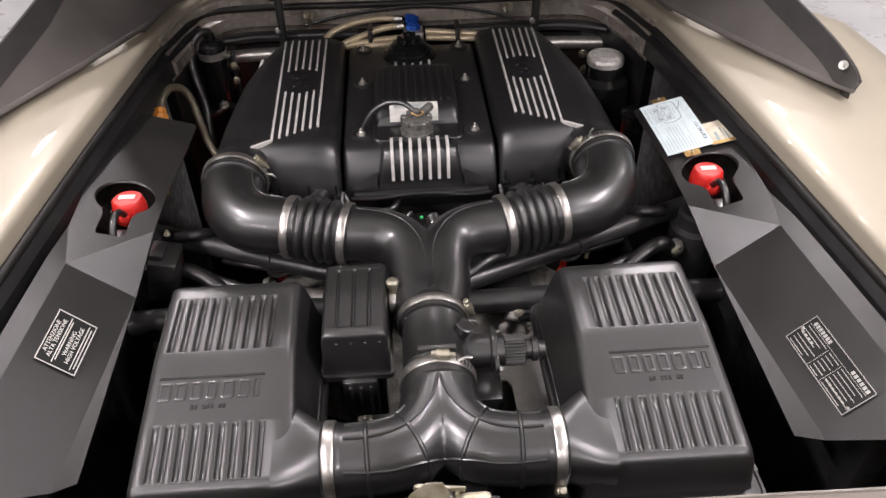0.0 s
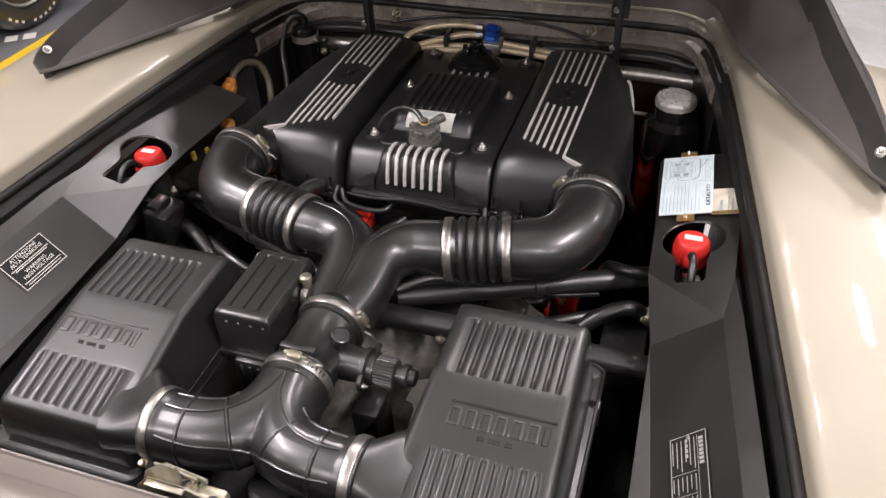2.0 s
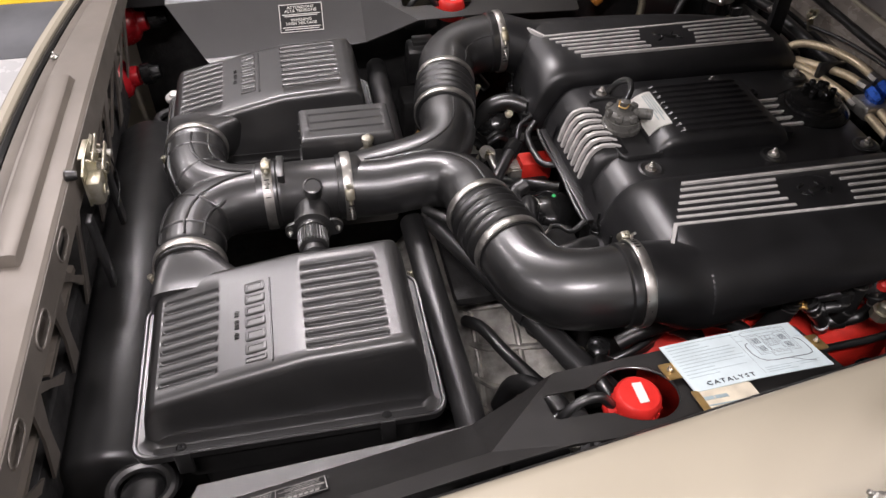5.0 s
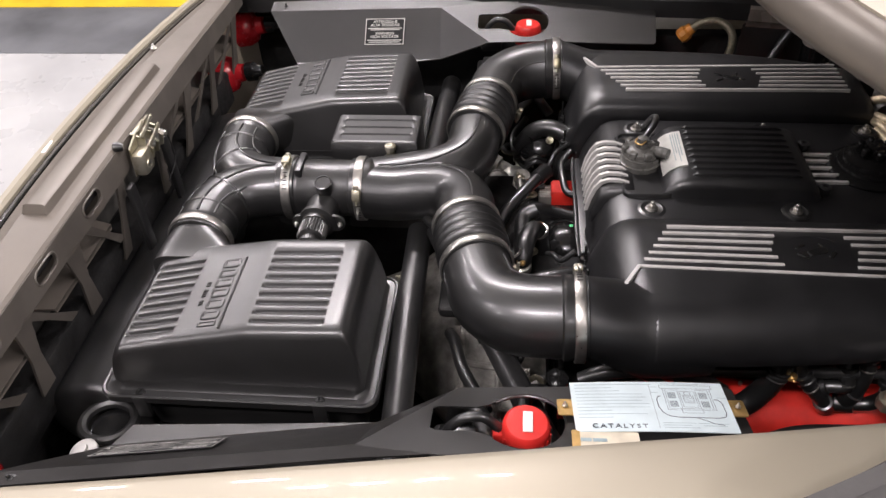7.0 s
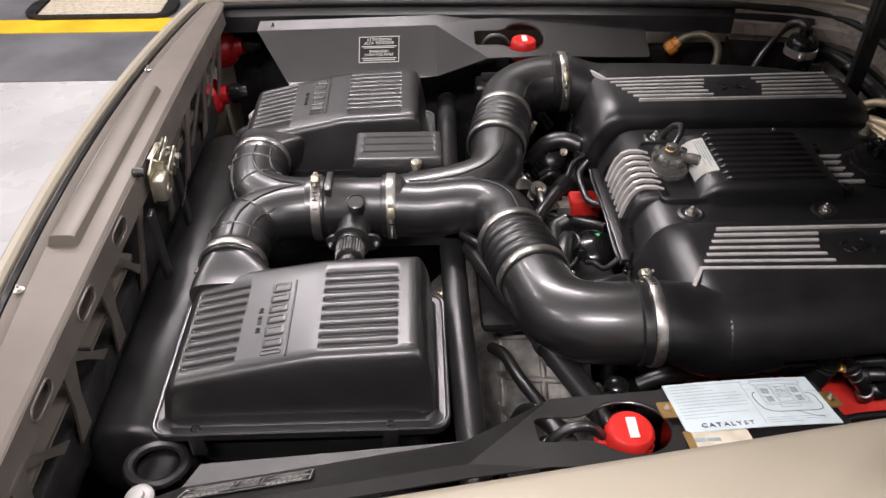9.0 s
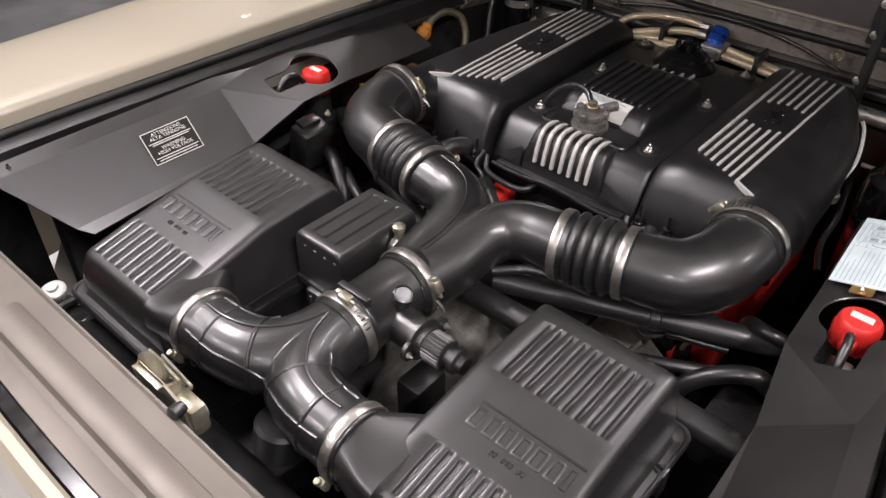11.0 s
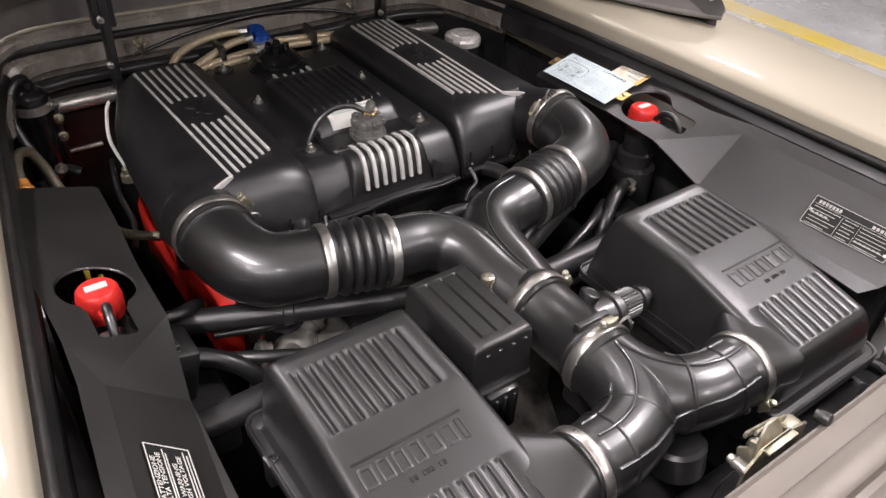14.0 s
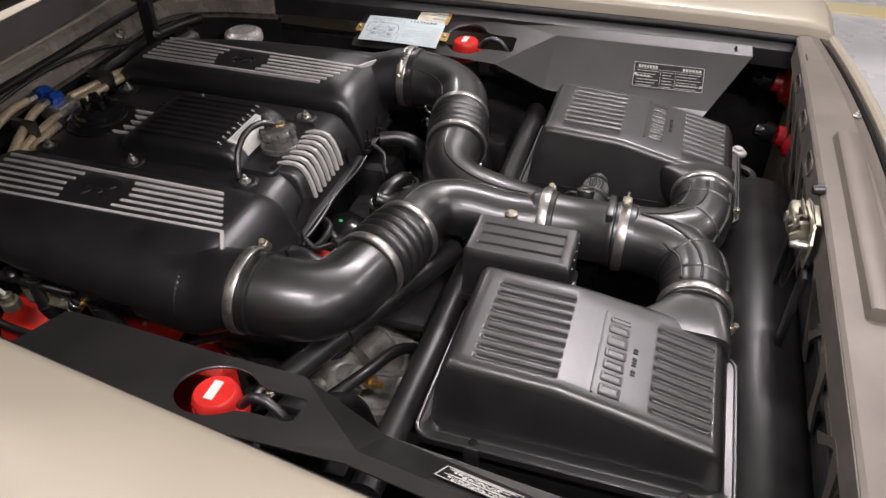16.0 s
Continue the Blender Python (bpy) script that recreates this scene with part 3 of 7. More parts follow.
lid = part("engine_lid", lid_shell(0.022, 0.004, 0.0, 17), PAINT, car, "raised champagne engine lid with black lining", 35)
part("lining", lid_shell(0.003, -0.004, 0.005), LINING, lid, "black satin lining", 35)
bm = B()
tube(bm, [(v.x, v.y, v.z + 0.004) for v in REAR[17:]] + [(-v.x, v.y, v.z + 0.004) for v in REAR[-2:16:-1]], 0.017, 10, 1)
part("rim", bm, PRIMER, lid, "taupe rim")
for s in (1, -1):
    bm = B()
    tube(bm, [(s * v.x, v.y, v.z) for v in BASE[:22]], 0.006, 8, 1)
    part("bottom_bead", bm, LINING, lid)
    bm = B()
    loops = []
    for v, w in zip(REAR[:17], BASE[:17]):
        d = (w - v).normalized()
        n = Vector((-0.75, -0.35, 0.35)).normalized()
        p0, p1 = v - d * 0.004, v + d * min(0.03, (w - v).length)
        loops.append([(s * q.x, q.y, q.z) for q in (p0 - n * 0.004, p0 + n * 0.006, p1 + n * 0.006, p1 - n * 0.004)])
    loft(bm, loops)
    part("edge_strip", bm, GREYTRIM, lid, "dark grey edge strip", 30)
    bm = B()
    loops = []
    for k, v in enumerate(REAR[2:17]):
        h, g = v.z - 0.985, min(1, max(0.03, (k - 2) / 8))
        loops.append([(s * (v.x + a * g), v.y, v.z - b) for a, b in ((0.0015, 0.001), (0.02, 0.12 * h), (0.05, 0.45 * h), (0.085, h - 0.004), (0.08, h + 0.002), (0.004, 0.5 * h))])
    loft(bm, loops)
    part("outer_flank", bm, GREYTRIM, lid, "dark grey outer flank", 50)
    bolt(lid, (s * 0.594, 0.929, 1.034), (-s * 0.5, -0.6, 0.5), 0.004, STEEL, 0.0065)
    bolt(lid, (s * 0.36, 1.385, 1.06), (0, -1, -0.3), 0.005, STEEL, 0.007)

# wheels that carry the car, and dark inner sides of the bay
for s in (1, -1):
    bm = B()
    turned(bm, (s * 0.66, 0.82, 0.32), (s, 0, 0), [(0, 0.2), (0.0, 0.29), (0.03, 0.32), (0.2, 0.32), (0.23, 0.29), (0.23, 0.2)], 40)
    wheel = part("wheel", bm, RUBBER, car, "black tyre on a silver rim")
    bm = B()
    turned(bm, (s * 0.8, 0.82, 0.32), (s, 0, 0), [(0, 0.21), (0.08, 0.21), (0.085, 0.19), (0.06, 0.17), (0.07, 0.04), (0.075, 0.001)], 30)
    part("rim", bm, ALU, wheel)
    bm = B()
    rbox(bm, (min(s * 0.47, s * 0.5), 0.46, 0.42), (max(s * 0.47, s * 0.5), 1.42, 0.86), 0.004)
    part("inner_side", bm, DARK, car, "dark inner side of the bay")

# ---- air boxes ----


def box_top(y):
    """Height of the lid: one slope up to the crease, then almost level."""
    return float(np.interp(y, [0.40, 0.488, 0.566, 0.573, 0.58, 0.70], [0.8665, 0.8868, 0.9022, 0.9036, 0.9045, 0.9095]))


GROOVES = [0.185 + 0.0135 * k for k in range(9)]
GROOVE_SPANS = ((0.5795, 0.6615), (0.435, 0.4945))


def groove_depth(off, y):
    """How far a moulded groove is sunk, off metres beside its middle line."""
    across = float(np.interp(abs(off), [0.001, 0.0018, 0.0024, 0.003, 0.0036], [1, 0.9, 0.48, 0.1, 0]))
    along = 0.0
    for a, b in GROOVE_SPANS:
        along = max(along, float(np.interp(min(y - a, b - y), [0, 0.0012, 0.0026, 0.0042], [0, 0.12, 0.7, 1])))
    return 0.0042 * min(across, along)


def lid_section(y, top, xi, xo, zb=0.824, grooved=True):
    """A rounded trapezoid across the box, with the grooves sunk into its top."""
    h = max(top - zb, 0.003)
    r = min(0.0105, h * 0.6)
    d = 0.02 * h / 0.085
    d2 = d * 0.36
    pts = [(xi, zb), (xi + d * 0.55, zb + (h - r) * 0.55)]
    for k in range(7):
        a = radians(180 - 90 * k / 6)
        pts.append((xi + d + r + r * math.cos(a), top - r + r * math.sin(a)))
    for x in GROOVES:
        for off in (-0.0036, -0.003, -0.0024, -0.0018, -0.001, 0.001, 0.0018, 0.0024, 0.003, 0.0036):
            pts.append((x + off, top + 0.0006 - (groove_depth(off, y) if grooved else 0)))
    for k in range(7):
        a = radians(90 - 90 * k / 6)
        pts.append((xo - d2 - r + r * math.cos(a), top - r + r * math.sin(a)))
    pts += [(xo - d2 * 0.55, zb + (h - r) * 0.55), (xo, zb)]
    return [(x, y, z) for x, z in pts]


def airbox(s):
    t = thing("air_filter_box", (s * 0.23, 0.55, 0.72), "black moulded air filter box with a grooved lid", "air filter box", "air filter boxes")
    xi, xo = 0.136, 0.318
    bm = B()
    loops = []
    y0, y1 = 0.415, 0.698
    ends = []
    for k in range(7):
        a = radians(90 * k / 6)
        ends.append((0.02 * (1 - math.cos(a)) * 0.9 + 0.001 * k / 6, math.sin(a)))
    for d, f in ends:
        y = y0 + d
        loops.append(lid_section(y, 0.826 + (box_top(y) - 0.826) * max(f, 0.03), xi + 0.004 * (1 - f), xo - 0.004 * (1 - f), grooved=False))
    inner = []
    for a, b in GROOVE_SPANS:
        inner += [a - 0.0015, a, a + 0.0012, a + 0.0026, a + 0.0042, a + 0.3 * (b - a), a + 0.7 * (b - a), b - 0.0042, b - 0.0026, b - 0.0012, b, b + 0.0015]
    for y in sorted(inner + [0.52, 0.55, 0.562, 0.568, 0.573, 0.5765, 0.67]):
        loops.append(lid_section(y, box_top(y), xi, xo))
    for d, f in ends[::-1]:
        y = y1 - d
        loops.append(lid_section(y, 0.826 + (box_top(y) - 0.826) * max(f, 0.03), xi + 0.004 * (1 - f), xo - 0.004 * (1 - f), grooved=False))
    loft(bm, [[(s * x, y, z) for x, y, z in lp] for lp in loops])
    lidp = part("lid", bm, PLASTIC, t, "black moulded lid with sunken grooves", 55)
    # raised moulded badge, as plain shapes, and the small marks below it
    slope = (box_top(0.555) - box_top(0.51)) / 0.045
    m = frame_of((s * 0.243, 0.531, box_top(0.531) + 0.0006), (1, 0, 0), (0, 1, slope))
    rows = [(-0.055, 0.0165, 0.112, 0.0024)]
    x = -0.054
    for w in (0.014, 0.0125, 0.0125, 0.0125, 0.0145, 0.0125, 0.007):
        rows.append((x, 0.0005, w, 0.0215))
        x += w + 0.0035
    blocks("badge_block", rows, m, PLASTIC, lidp, 0.0014)
    blocks("mark", [(-0.018 + 0.0042 * k, -0.0185, 0.0028, 0.0052) for k in range(9) if k not in (2, 6)], m, PLASTIC, lidp, 0.0013)
    # flange with its raised rim, and lower tray
    bm = B()

    def ring(d, z, r):
        return [(s * x, y, z) for x, y in rounded_rect(0.13 + 0.4 * d, 0.333 - d, 0.4 + d, 0.713 - d, r)]

    loft(bm, [ring(0, 0.808, 0.018), ring(-0.0005, 0.8175, 0.018), ring(0.001, 0.8192, 0.017), ring(0.003, 0.8188, 0.016), ring(0.0045, 0.8168, 0.015), ring(0.011, 0.8166, 0.014), ring(0.0135, 0.8195, 0.018), ring(0.0155, 0.829, 0.02)])
    part("flange", bm, PLASTIC, t, "", 35)
    bm = B()
    loft(bm, [[(s * x, y, z) for x, y in rounded_rect(0.14 + d, 0.316 - d, 0.425 + d, 0.695 - d, 0.02)] for z, d in ((0.809, 0), (0.74, 0.006), (0.735, 0.02), (0.66, 0.022))])
    part("tray", bm, PLASTIC, t, "", 35)
    for x, y in ((0.326, 0.447), (0.326, 0.65), (0.136, 0.62)):
        bm = B()
        turned(bm, (s * x, y, 0.816), (0, 0, 1), [(0, 0.0055), (0.0022, 0.0052), (0.003, 0.004), (0.0032, 0.001)], 18)
        for sy in (-1, 1):
            rbox(bm, (s * x - 0.004, y + sy * 0.0018 - 0.0012, 0.8188), (s * x + 0.004, y + sy * 0.0018 + 0.0012, 0.8202), 0.0003, 1)
        part("lid_screw", bm, GLOSSBLACK, t, "slotted black lid screw", 30)
    for x, y in ((0.327, 0.447), (0.327, 0.65)):
        bm = B()
        rbox(bm, (min(s * x, s * (x + 0.008)), y - 0.008, 0.784), (max(s * x, s * (x + 0.008)), y + 0.008, 0.819), 0.0025)
        part("clip", bm, PLASTIC, t)
    # neck to the hose
    bm = B()
    loops = []
    for k in range(9):
        f = k / 8
        e = f * f * (3 - 2 * f)
        x = 0.172 - 0.062 * f
        yc, zc = 0.473 - 0.016 * e, 0.853 + 0.008 * e
        hy, hz = 0.056 - 0.021 * e, 0.03 + 0.005 * e
        p = 4.5 - 2.5 * e
        lp = []
        for q in range(32):
            a = 2 * math.pi * q / 32
            c, sn = math.cos(a), math.sin(a)
            lp.append((s * x, yc + hy * math.copysign(abs(c) ** (2 / p), c), zc + hz * math.copysign(abs(sn) ** (2 / p), sn)))
        loops.append(lp)
    loft(bm, loops)
    part("neck", bm, PLASTIC, t, "tapered outlet neck", 50)
    return t


airbox(1)
airbox(-1)

# ---- rear Y hose ----
MZ = 0.861
yhose = thing("rear_y_hose", (0, 0.48, 0.86), "black ribbed rubber Y-shaped intake hose", "intake hose")


def melt(ob, voxel, rounds):
    """Runs crossing tubes together into one moulded rubber body."""
    m = ob.modifiers.new("melt", "REMESH")
    m.mode = "VOXEL"
    m.voxel_size = voxel
    m.use_smooth_shade = True
    m = ob.modifiers.new("round_off", "SMOOTH")
    m.factor = 0.5
    m.iterations = rounds


ybody = B()
beads = []
for s in (1, -1):
    pts = [(s * 0.124, 0.457, 0.861), (s * 0.09, 0.457, 0.861), (s * 0.058, 0.4595, 0.861), (s * 0.031, 0.469, 0.861), (s * 0.0135, 0.492, 0.861), (s * 0.005, 0.522, MZ), (s * 0.003, 0.558, MZ)]
    line = spline(pts, 8)
    tube(ybody, pts, lambda f: 0.0377 + (0.0015 if f < 0.1 else 0) + 0.001 * f, 32, 8)
    for x in (0.079, 0.034):
        i = min(range(1, len(line) - 1), key=lambda k: abs(abs(line[k].x) - x))
        d = (line[i + 1] - line[i - 1]).normalized()
        beads.append((line[i] - d * 0.0032, d, 0.0377))
arm = part("moulded_body", ybody, RUBBER, yhose, "", 80)
melt(arm, 0.0018, 8)


def draped(ob, plan, radius, lift, name, mat, parent):
    """A moulded bead lying on the upper side of ob along a line given in plan."""
    shape = ob.evaluated_get(bpy.context.evaluated_depsgraph_get())
    o = origin_of(ob)
    path = []
    for v in spline([(x, y, 0) for x, y in plan], 6):
        hit, at, n, i = shape.ray_cast(Vector((v.x, v.y, 1.2)) - o, Vector((0, 0, -1)))
        if hit:
            path.append(at + o + n * lift)
    bm = B()
    tube(bm, path, radius, 8, 1, True, False)
    return part(name, bm, mat, parent)


bpy.context.view_layer.update()
for at, d, r in beads:
    bm = B()
    turned(bm, at, d, [(0, r - 0.001), (0.001, r + 0.001), (0.0022, r + 0.0021), (0.0042, r + 0.0021), (0.0054, r + 0.001), (0.0064, r - 0.001)], 40)
    part("ring_bead", bm, RUBBER, arm)
bm = B()
turned(bm, (0, 0.534, MZ), (0, 1, 0), [(0, 0.037), (0.003, 0.0415), (0.026, 0.0418), (0.028, 0.04)], 40)
part("collar", bm, RUBBER, yhose)
bm = B()
turned(bm, (0, 0.489, MZ + 0.0345), (0, -0.1, 1), [(0, 0.0085), (0.0012, 0.0082), (0.0013, 0.0076), (0.0008, 0.007), (0.0008, 0.001)], 20)
part("emblem", bm, RUBBER, yhose)
for s in (1, -1):
    draped(arm, [(s * 0.1, 0.457), (s * 0.076, 0.457), (s * 0.048, 0.464), (s * 0.026, 0.48), (s * 0.009, 0.504), (s * 0.001, 0.532)], 0.0019, 0.0002, "seam_bead", RUBBER, yhose)
    draped(arm, [(s * 0.1, 0.427), (s * 0.076, 0.4265), (s * 0.05, 0.4285), (s * 0.02, 0.4365), (0, 0.4455)], 0.0019, 0.0002, "seam_bead", RUBBER, yhose)
    draped(arm, [(s * 0.1, 0.4775), (s * 0.078, 0.4785), (s * 0.055, 0.485), (s * 0.038, 0.5)], 0.0017, 0.0002, "seam_bead", RUBBER, yhose)
for s in (1, -1):
    clamp((s * 0.115, 0.457, 0.861), (1, 0, 0), 0.0392, "bright steel hose clamp on the rear Y hose", (0, -0.8, -0.35), 0.011)

# ---- air flow meter ----
maf = thing("air_flow_meter", (0, 0.59, 0.86), "black cylindrical air flow meter with side valve", "air flow meter")
bm = B()
turned(bm, (0, 0.554, MZ), (0, 1, 0), [(0, 0.039), (0.006, 0.0395), (0.008, 0.0405), (0.012, 0.0405), (0.014, 0.039), (0.08, 0.0385), (0.084, 0.04), (0.1, 0.04)], 44)
part("body", bm, PLASTIC, maf)
bm = B()
rbox(bm, (-0.022, 0.563, MZ + 0.03), (0.022, 0.572, MZ + 0.0435), 0.002)
part("lug", bm, PLASTIC, maf)
bm = B()
turned(bm, (0.026, 0.604, 0.868), (0.35, 0, 1), [(0, 0.011), (0.02, 0.0105), (0.024, 0.0115), (0.03, 0.0115), (0.031, 0.0095), (0.03, 0.009), (0.03, 0.001)], 24)
part("stub", bm, RUBBER, maf, "round rubber plug")
bm = B()
turned(bm, (0.03, 0.6, 0.856), (1, -0.05, 0.02), [(0, 0.022), (0.03, 0.021), (0.034, 0.021), (0.036, 0.0245), (0.0415, 0.0245), (0.043, 0.019), (0.05, 0.0185)], 32)
valve = part("valve_body", bm, PLASTIC, maf)
bm = B()
loops = []
for h, d in ((0, 0.002), (0.0015, 0), (0.0235, 0), (0.025, 0.002)):
    loops.append([Vector((0.0795 + h, 0.597 + (0.0175 + 0.0009 * math.sin(28 * a) - d) * math.cos(a), 0.8573 + (0.0175 + 0.0009 * math.sin(28 * a) - d) * math.sin(a))) for a in [2 * math.pi * k / 168 for k in range(168)]])
loft(bm, loops)
part("knurled_nut", bm, PLASTIC, valve, "", 30)
bm = B()
turned(bm, (0.078, 0.597, 0.8573), (1, 0, 0), [(0, 0.0165), (0.026, 0.0165), (0.028, 0.0115), (0.034, 0.0115), (0.035, 0.0145), (0.041, 0.0145), (0.043, 0.0105), (0.05, 0.0095), (0.0515, 0.004)], 24)
part("valve_nose", bm, PLASTIC, valve)
bm = B()
plate(bm, [(0.067, 0.6 + a, 0.856 + b) for a, b in rounded_rect(-0.035, 0.035, -0.012, 0.012, 0.0115, 5)], Vector((0.0045, 0, 0)))
part("valve_flange", bm, PLASTIC, valve)
for s in (1, -1):
    bolt(valve, (0.0715, 0.6 + s * 0.029, 0.856), (1, 0, 0), 0.003, STEEL)
clamp((0, 0.5505, MZ), (0, 1, 0), 0.042, "bright steel hose clamp on the air flow meter", (0.12, 0, 1), 0.012)
clamp((0, 0.648, MZ), (0, 1, 0), 0.0422, "bright steel hose clamp on the air flow meter", (0.9, 0, 0.42), 0.012)

# ---- front Y pipe, bellows and elbows ----
fy = thing("front_y_pipe", (0, 0.72, 0.87), "smooth black Y-shaped intake pipe", "intake pipe")
fbody = B()
for s in (1, -1):
    pts = [(s * 0.004, 0.64, MZ), (s * 0.01, 0.67, MZ + 0.001), (s * 0.0152, 0.7, MZ + 0.004), (s * 0.0172, 0.73, MZ + 0.009), (s * 0.022, 0.758, MZ + 0.014), (s * 0.036, 0.781, MZ + 0.018), (s * 0.06, 0.793, MZ + 0.022), (s * 0.084, 0.7955, MZ + 0.0245), (s * 0.108, 0.797, MZ + 0.0255)]
    tube(fbody, pts, lambda f: 0.0376 - 0.0012 * min(1, f * 3), 36, 8)
arms = part("moulded_body", fbody, RUBBER, fy, "")
melt(arms, 0.0018, 5)
bpy.context.view_layer.update()
for s in (1, -1):
    draped(arms, [(s * 0.0035, 0.672), (s * 0.0035, 0.71), (s * 0.006, 0.738), (s * 0.014, 0.762), (s * 0.031, 0.785), (s * 0.055, 0.7985), (s * 0.09, 0.805)], 0.0013, 0.0, "seam_bead", RUBBER, fy)
bm = B()
turned(bm, (0, 0.634, MZ), (0, 1, 0), [(0, 0.037), (0.002, 0.0415), (0.026, 0.0415), (0.03, 0.0395), (0.034, 0.037)], 40)
part("collar", bm, RUBBER, fy)
bm = B()
rim = [(0.1, 0.818), (0.07, 0.812), (0.035, 0.803), (0, 0.8), (-0.035, 0.803), (-0.07, 0.812), (-0.1, 0.818), (-0.06, 0.79), (-0.025, 0.765), (-0.01, 0.735), (0.01, 0.735), (0.025, 0.765), (0.06, 0.79)]
plate(bm, [(x, y, 0.8905) for x, y in rim], Vector((0, 0, -0.008)))
part("web", bm, RUBBER, fy, "flat web between the arms")


def bellows(s):
    a, b = Vector((s * 0.099, 0.7955, 0.8855)), Vector((s * 0.188, 0.815, 0.890))
    t = thing("bellows_hose", (a + b) / 2, "black corrugated rubber bellows hose", "bellows hose", "bellows hoses")
    d = (b - a).normalized()
    L = (b - a).length
    prof = [(0, 0.0365), (0.001, 0.0405), (0.014, 0.0405), (0.017, 0.038)]
    n = 4
    for k in range(n):
        c = 0.019 + (L - 0.038) * (k + 0.5) / n
        w = (L - 0.038) / n
        for q in range(9):
            f = q / 8
            prof.append((c + (f - 0.5) * w, 0.0375 + 0.0068 * math.sin(math.pi * f) ** 0.8))
    prof += [(L - 0.017, 0.038), (L - 0.014, 0.0405), (L - 0.001, 0.0405), (L, 0.0365)]
    bm = B()
    turned(bm, a, d, prof, 40)
    part("corrugated_sleeve", bm, RUBBER, t, "", 60)
    lab = "bright steel hose clamp on a bellows hose"
    clamp(a + d * 0.0075, d, 0.0408, lab, (0, 0.4, -0.9), 0.0105)
    clamp(b - d * 0.0075, d, 0.0408, lab, (0, 0.9, -0.3), 0.0105)


def elbow(s):
    t = thing("intake_elbow", (s * 0.25, 0.86, 0.89), "smooth black intake elbow", "intake elbow", "intake elbows")
    e = -0.008 if s > 0 else -0.018
    pts = [(s * 0.176, 0.8125, 0.889), (s * 0.205, 0.8185, 0.8898), (s * 0.236, 0.832 + 0.25 * e, 0.891), (s * 0.257, 0.858 + 0.55 * e, 0.894), (s * 0.2665, 0.893 + 0.85 * e, 0.898), (s * 0.268, 0.942 + e, 0.9015)]
    bm = B()
    tube(bm, pts, lambda f: 0.0385 + 0.0045 * min(1, f * 1.6), 40, 8)
    pipe = part("pipe", bm, RUBBER, t)
    line = spline(pts, 8)
    bm = B()
    seam = []
    for i in range(6, 38):
        d = (line[i + 1] - line[i - 1]).normalized()
        inw = Vector((0, 0, 1)).cross(d).normalized() * s
        r = 0.0388 + 0.0045 * min(1, i / 40 * 1.6)
        seam.append(line[i] + inw * r * 0.72 + Vector((0, 0, r * 0.69)))
    tube(bm, seam, 0.0012, 6, 1)
    part("seam_bead", bm, RUBBER, pipe)
    bm = B()
    turned(bm, (s * 0.268, 0.914 + e, 0.9), (0, 1, 0.04), [(0, 0.043), (0.002, 0.0455), (0.006, 0.0455), (0.008, 0.0448), (0.026, 0.0448), (0.027, 0.043)], 40)
    part("collar", bm, RUBBER, pipe)
    clamp((s * 0.268, 0.932 + e, 0.901), (0, 1, 0.04), 0.0455, "bright steel hose clamp where the elbow meets the plenum", (-s * 0.75, 0, 0.55), 0.011)


for s in (1, -1):
    bellows(s)
    elbow(s)

# ---- intake plenum ----
plenum = thing("intake_plenum", (0, 1.15, 0.8), "black crackle-finished intake plenum with polished strakes", "intake plenum")


def out_x(y):
    return float(np.interp(y, [0.94, 1.0, 1.1, 1.2, 1.28, 1.34, 1.38], [0.305, 0.312, 0.308, 0.298, 0.281, 0.258, 0.248]))


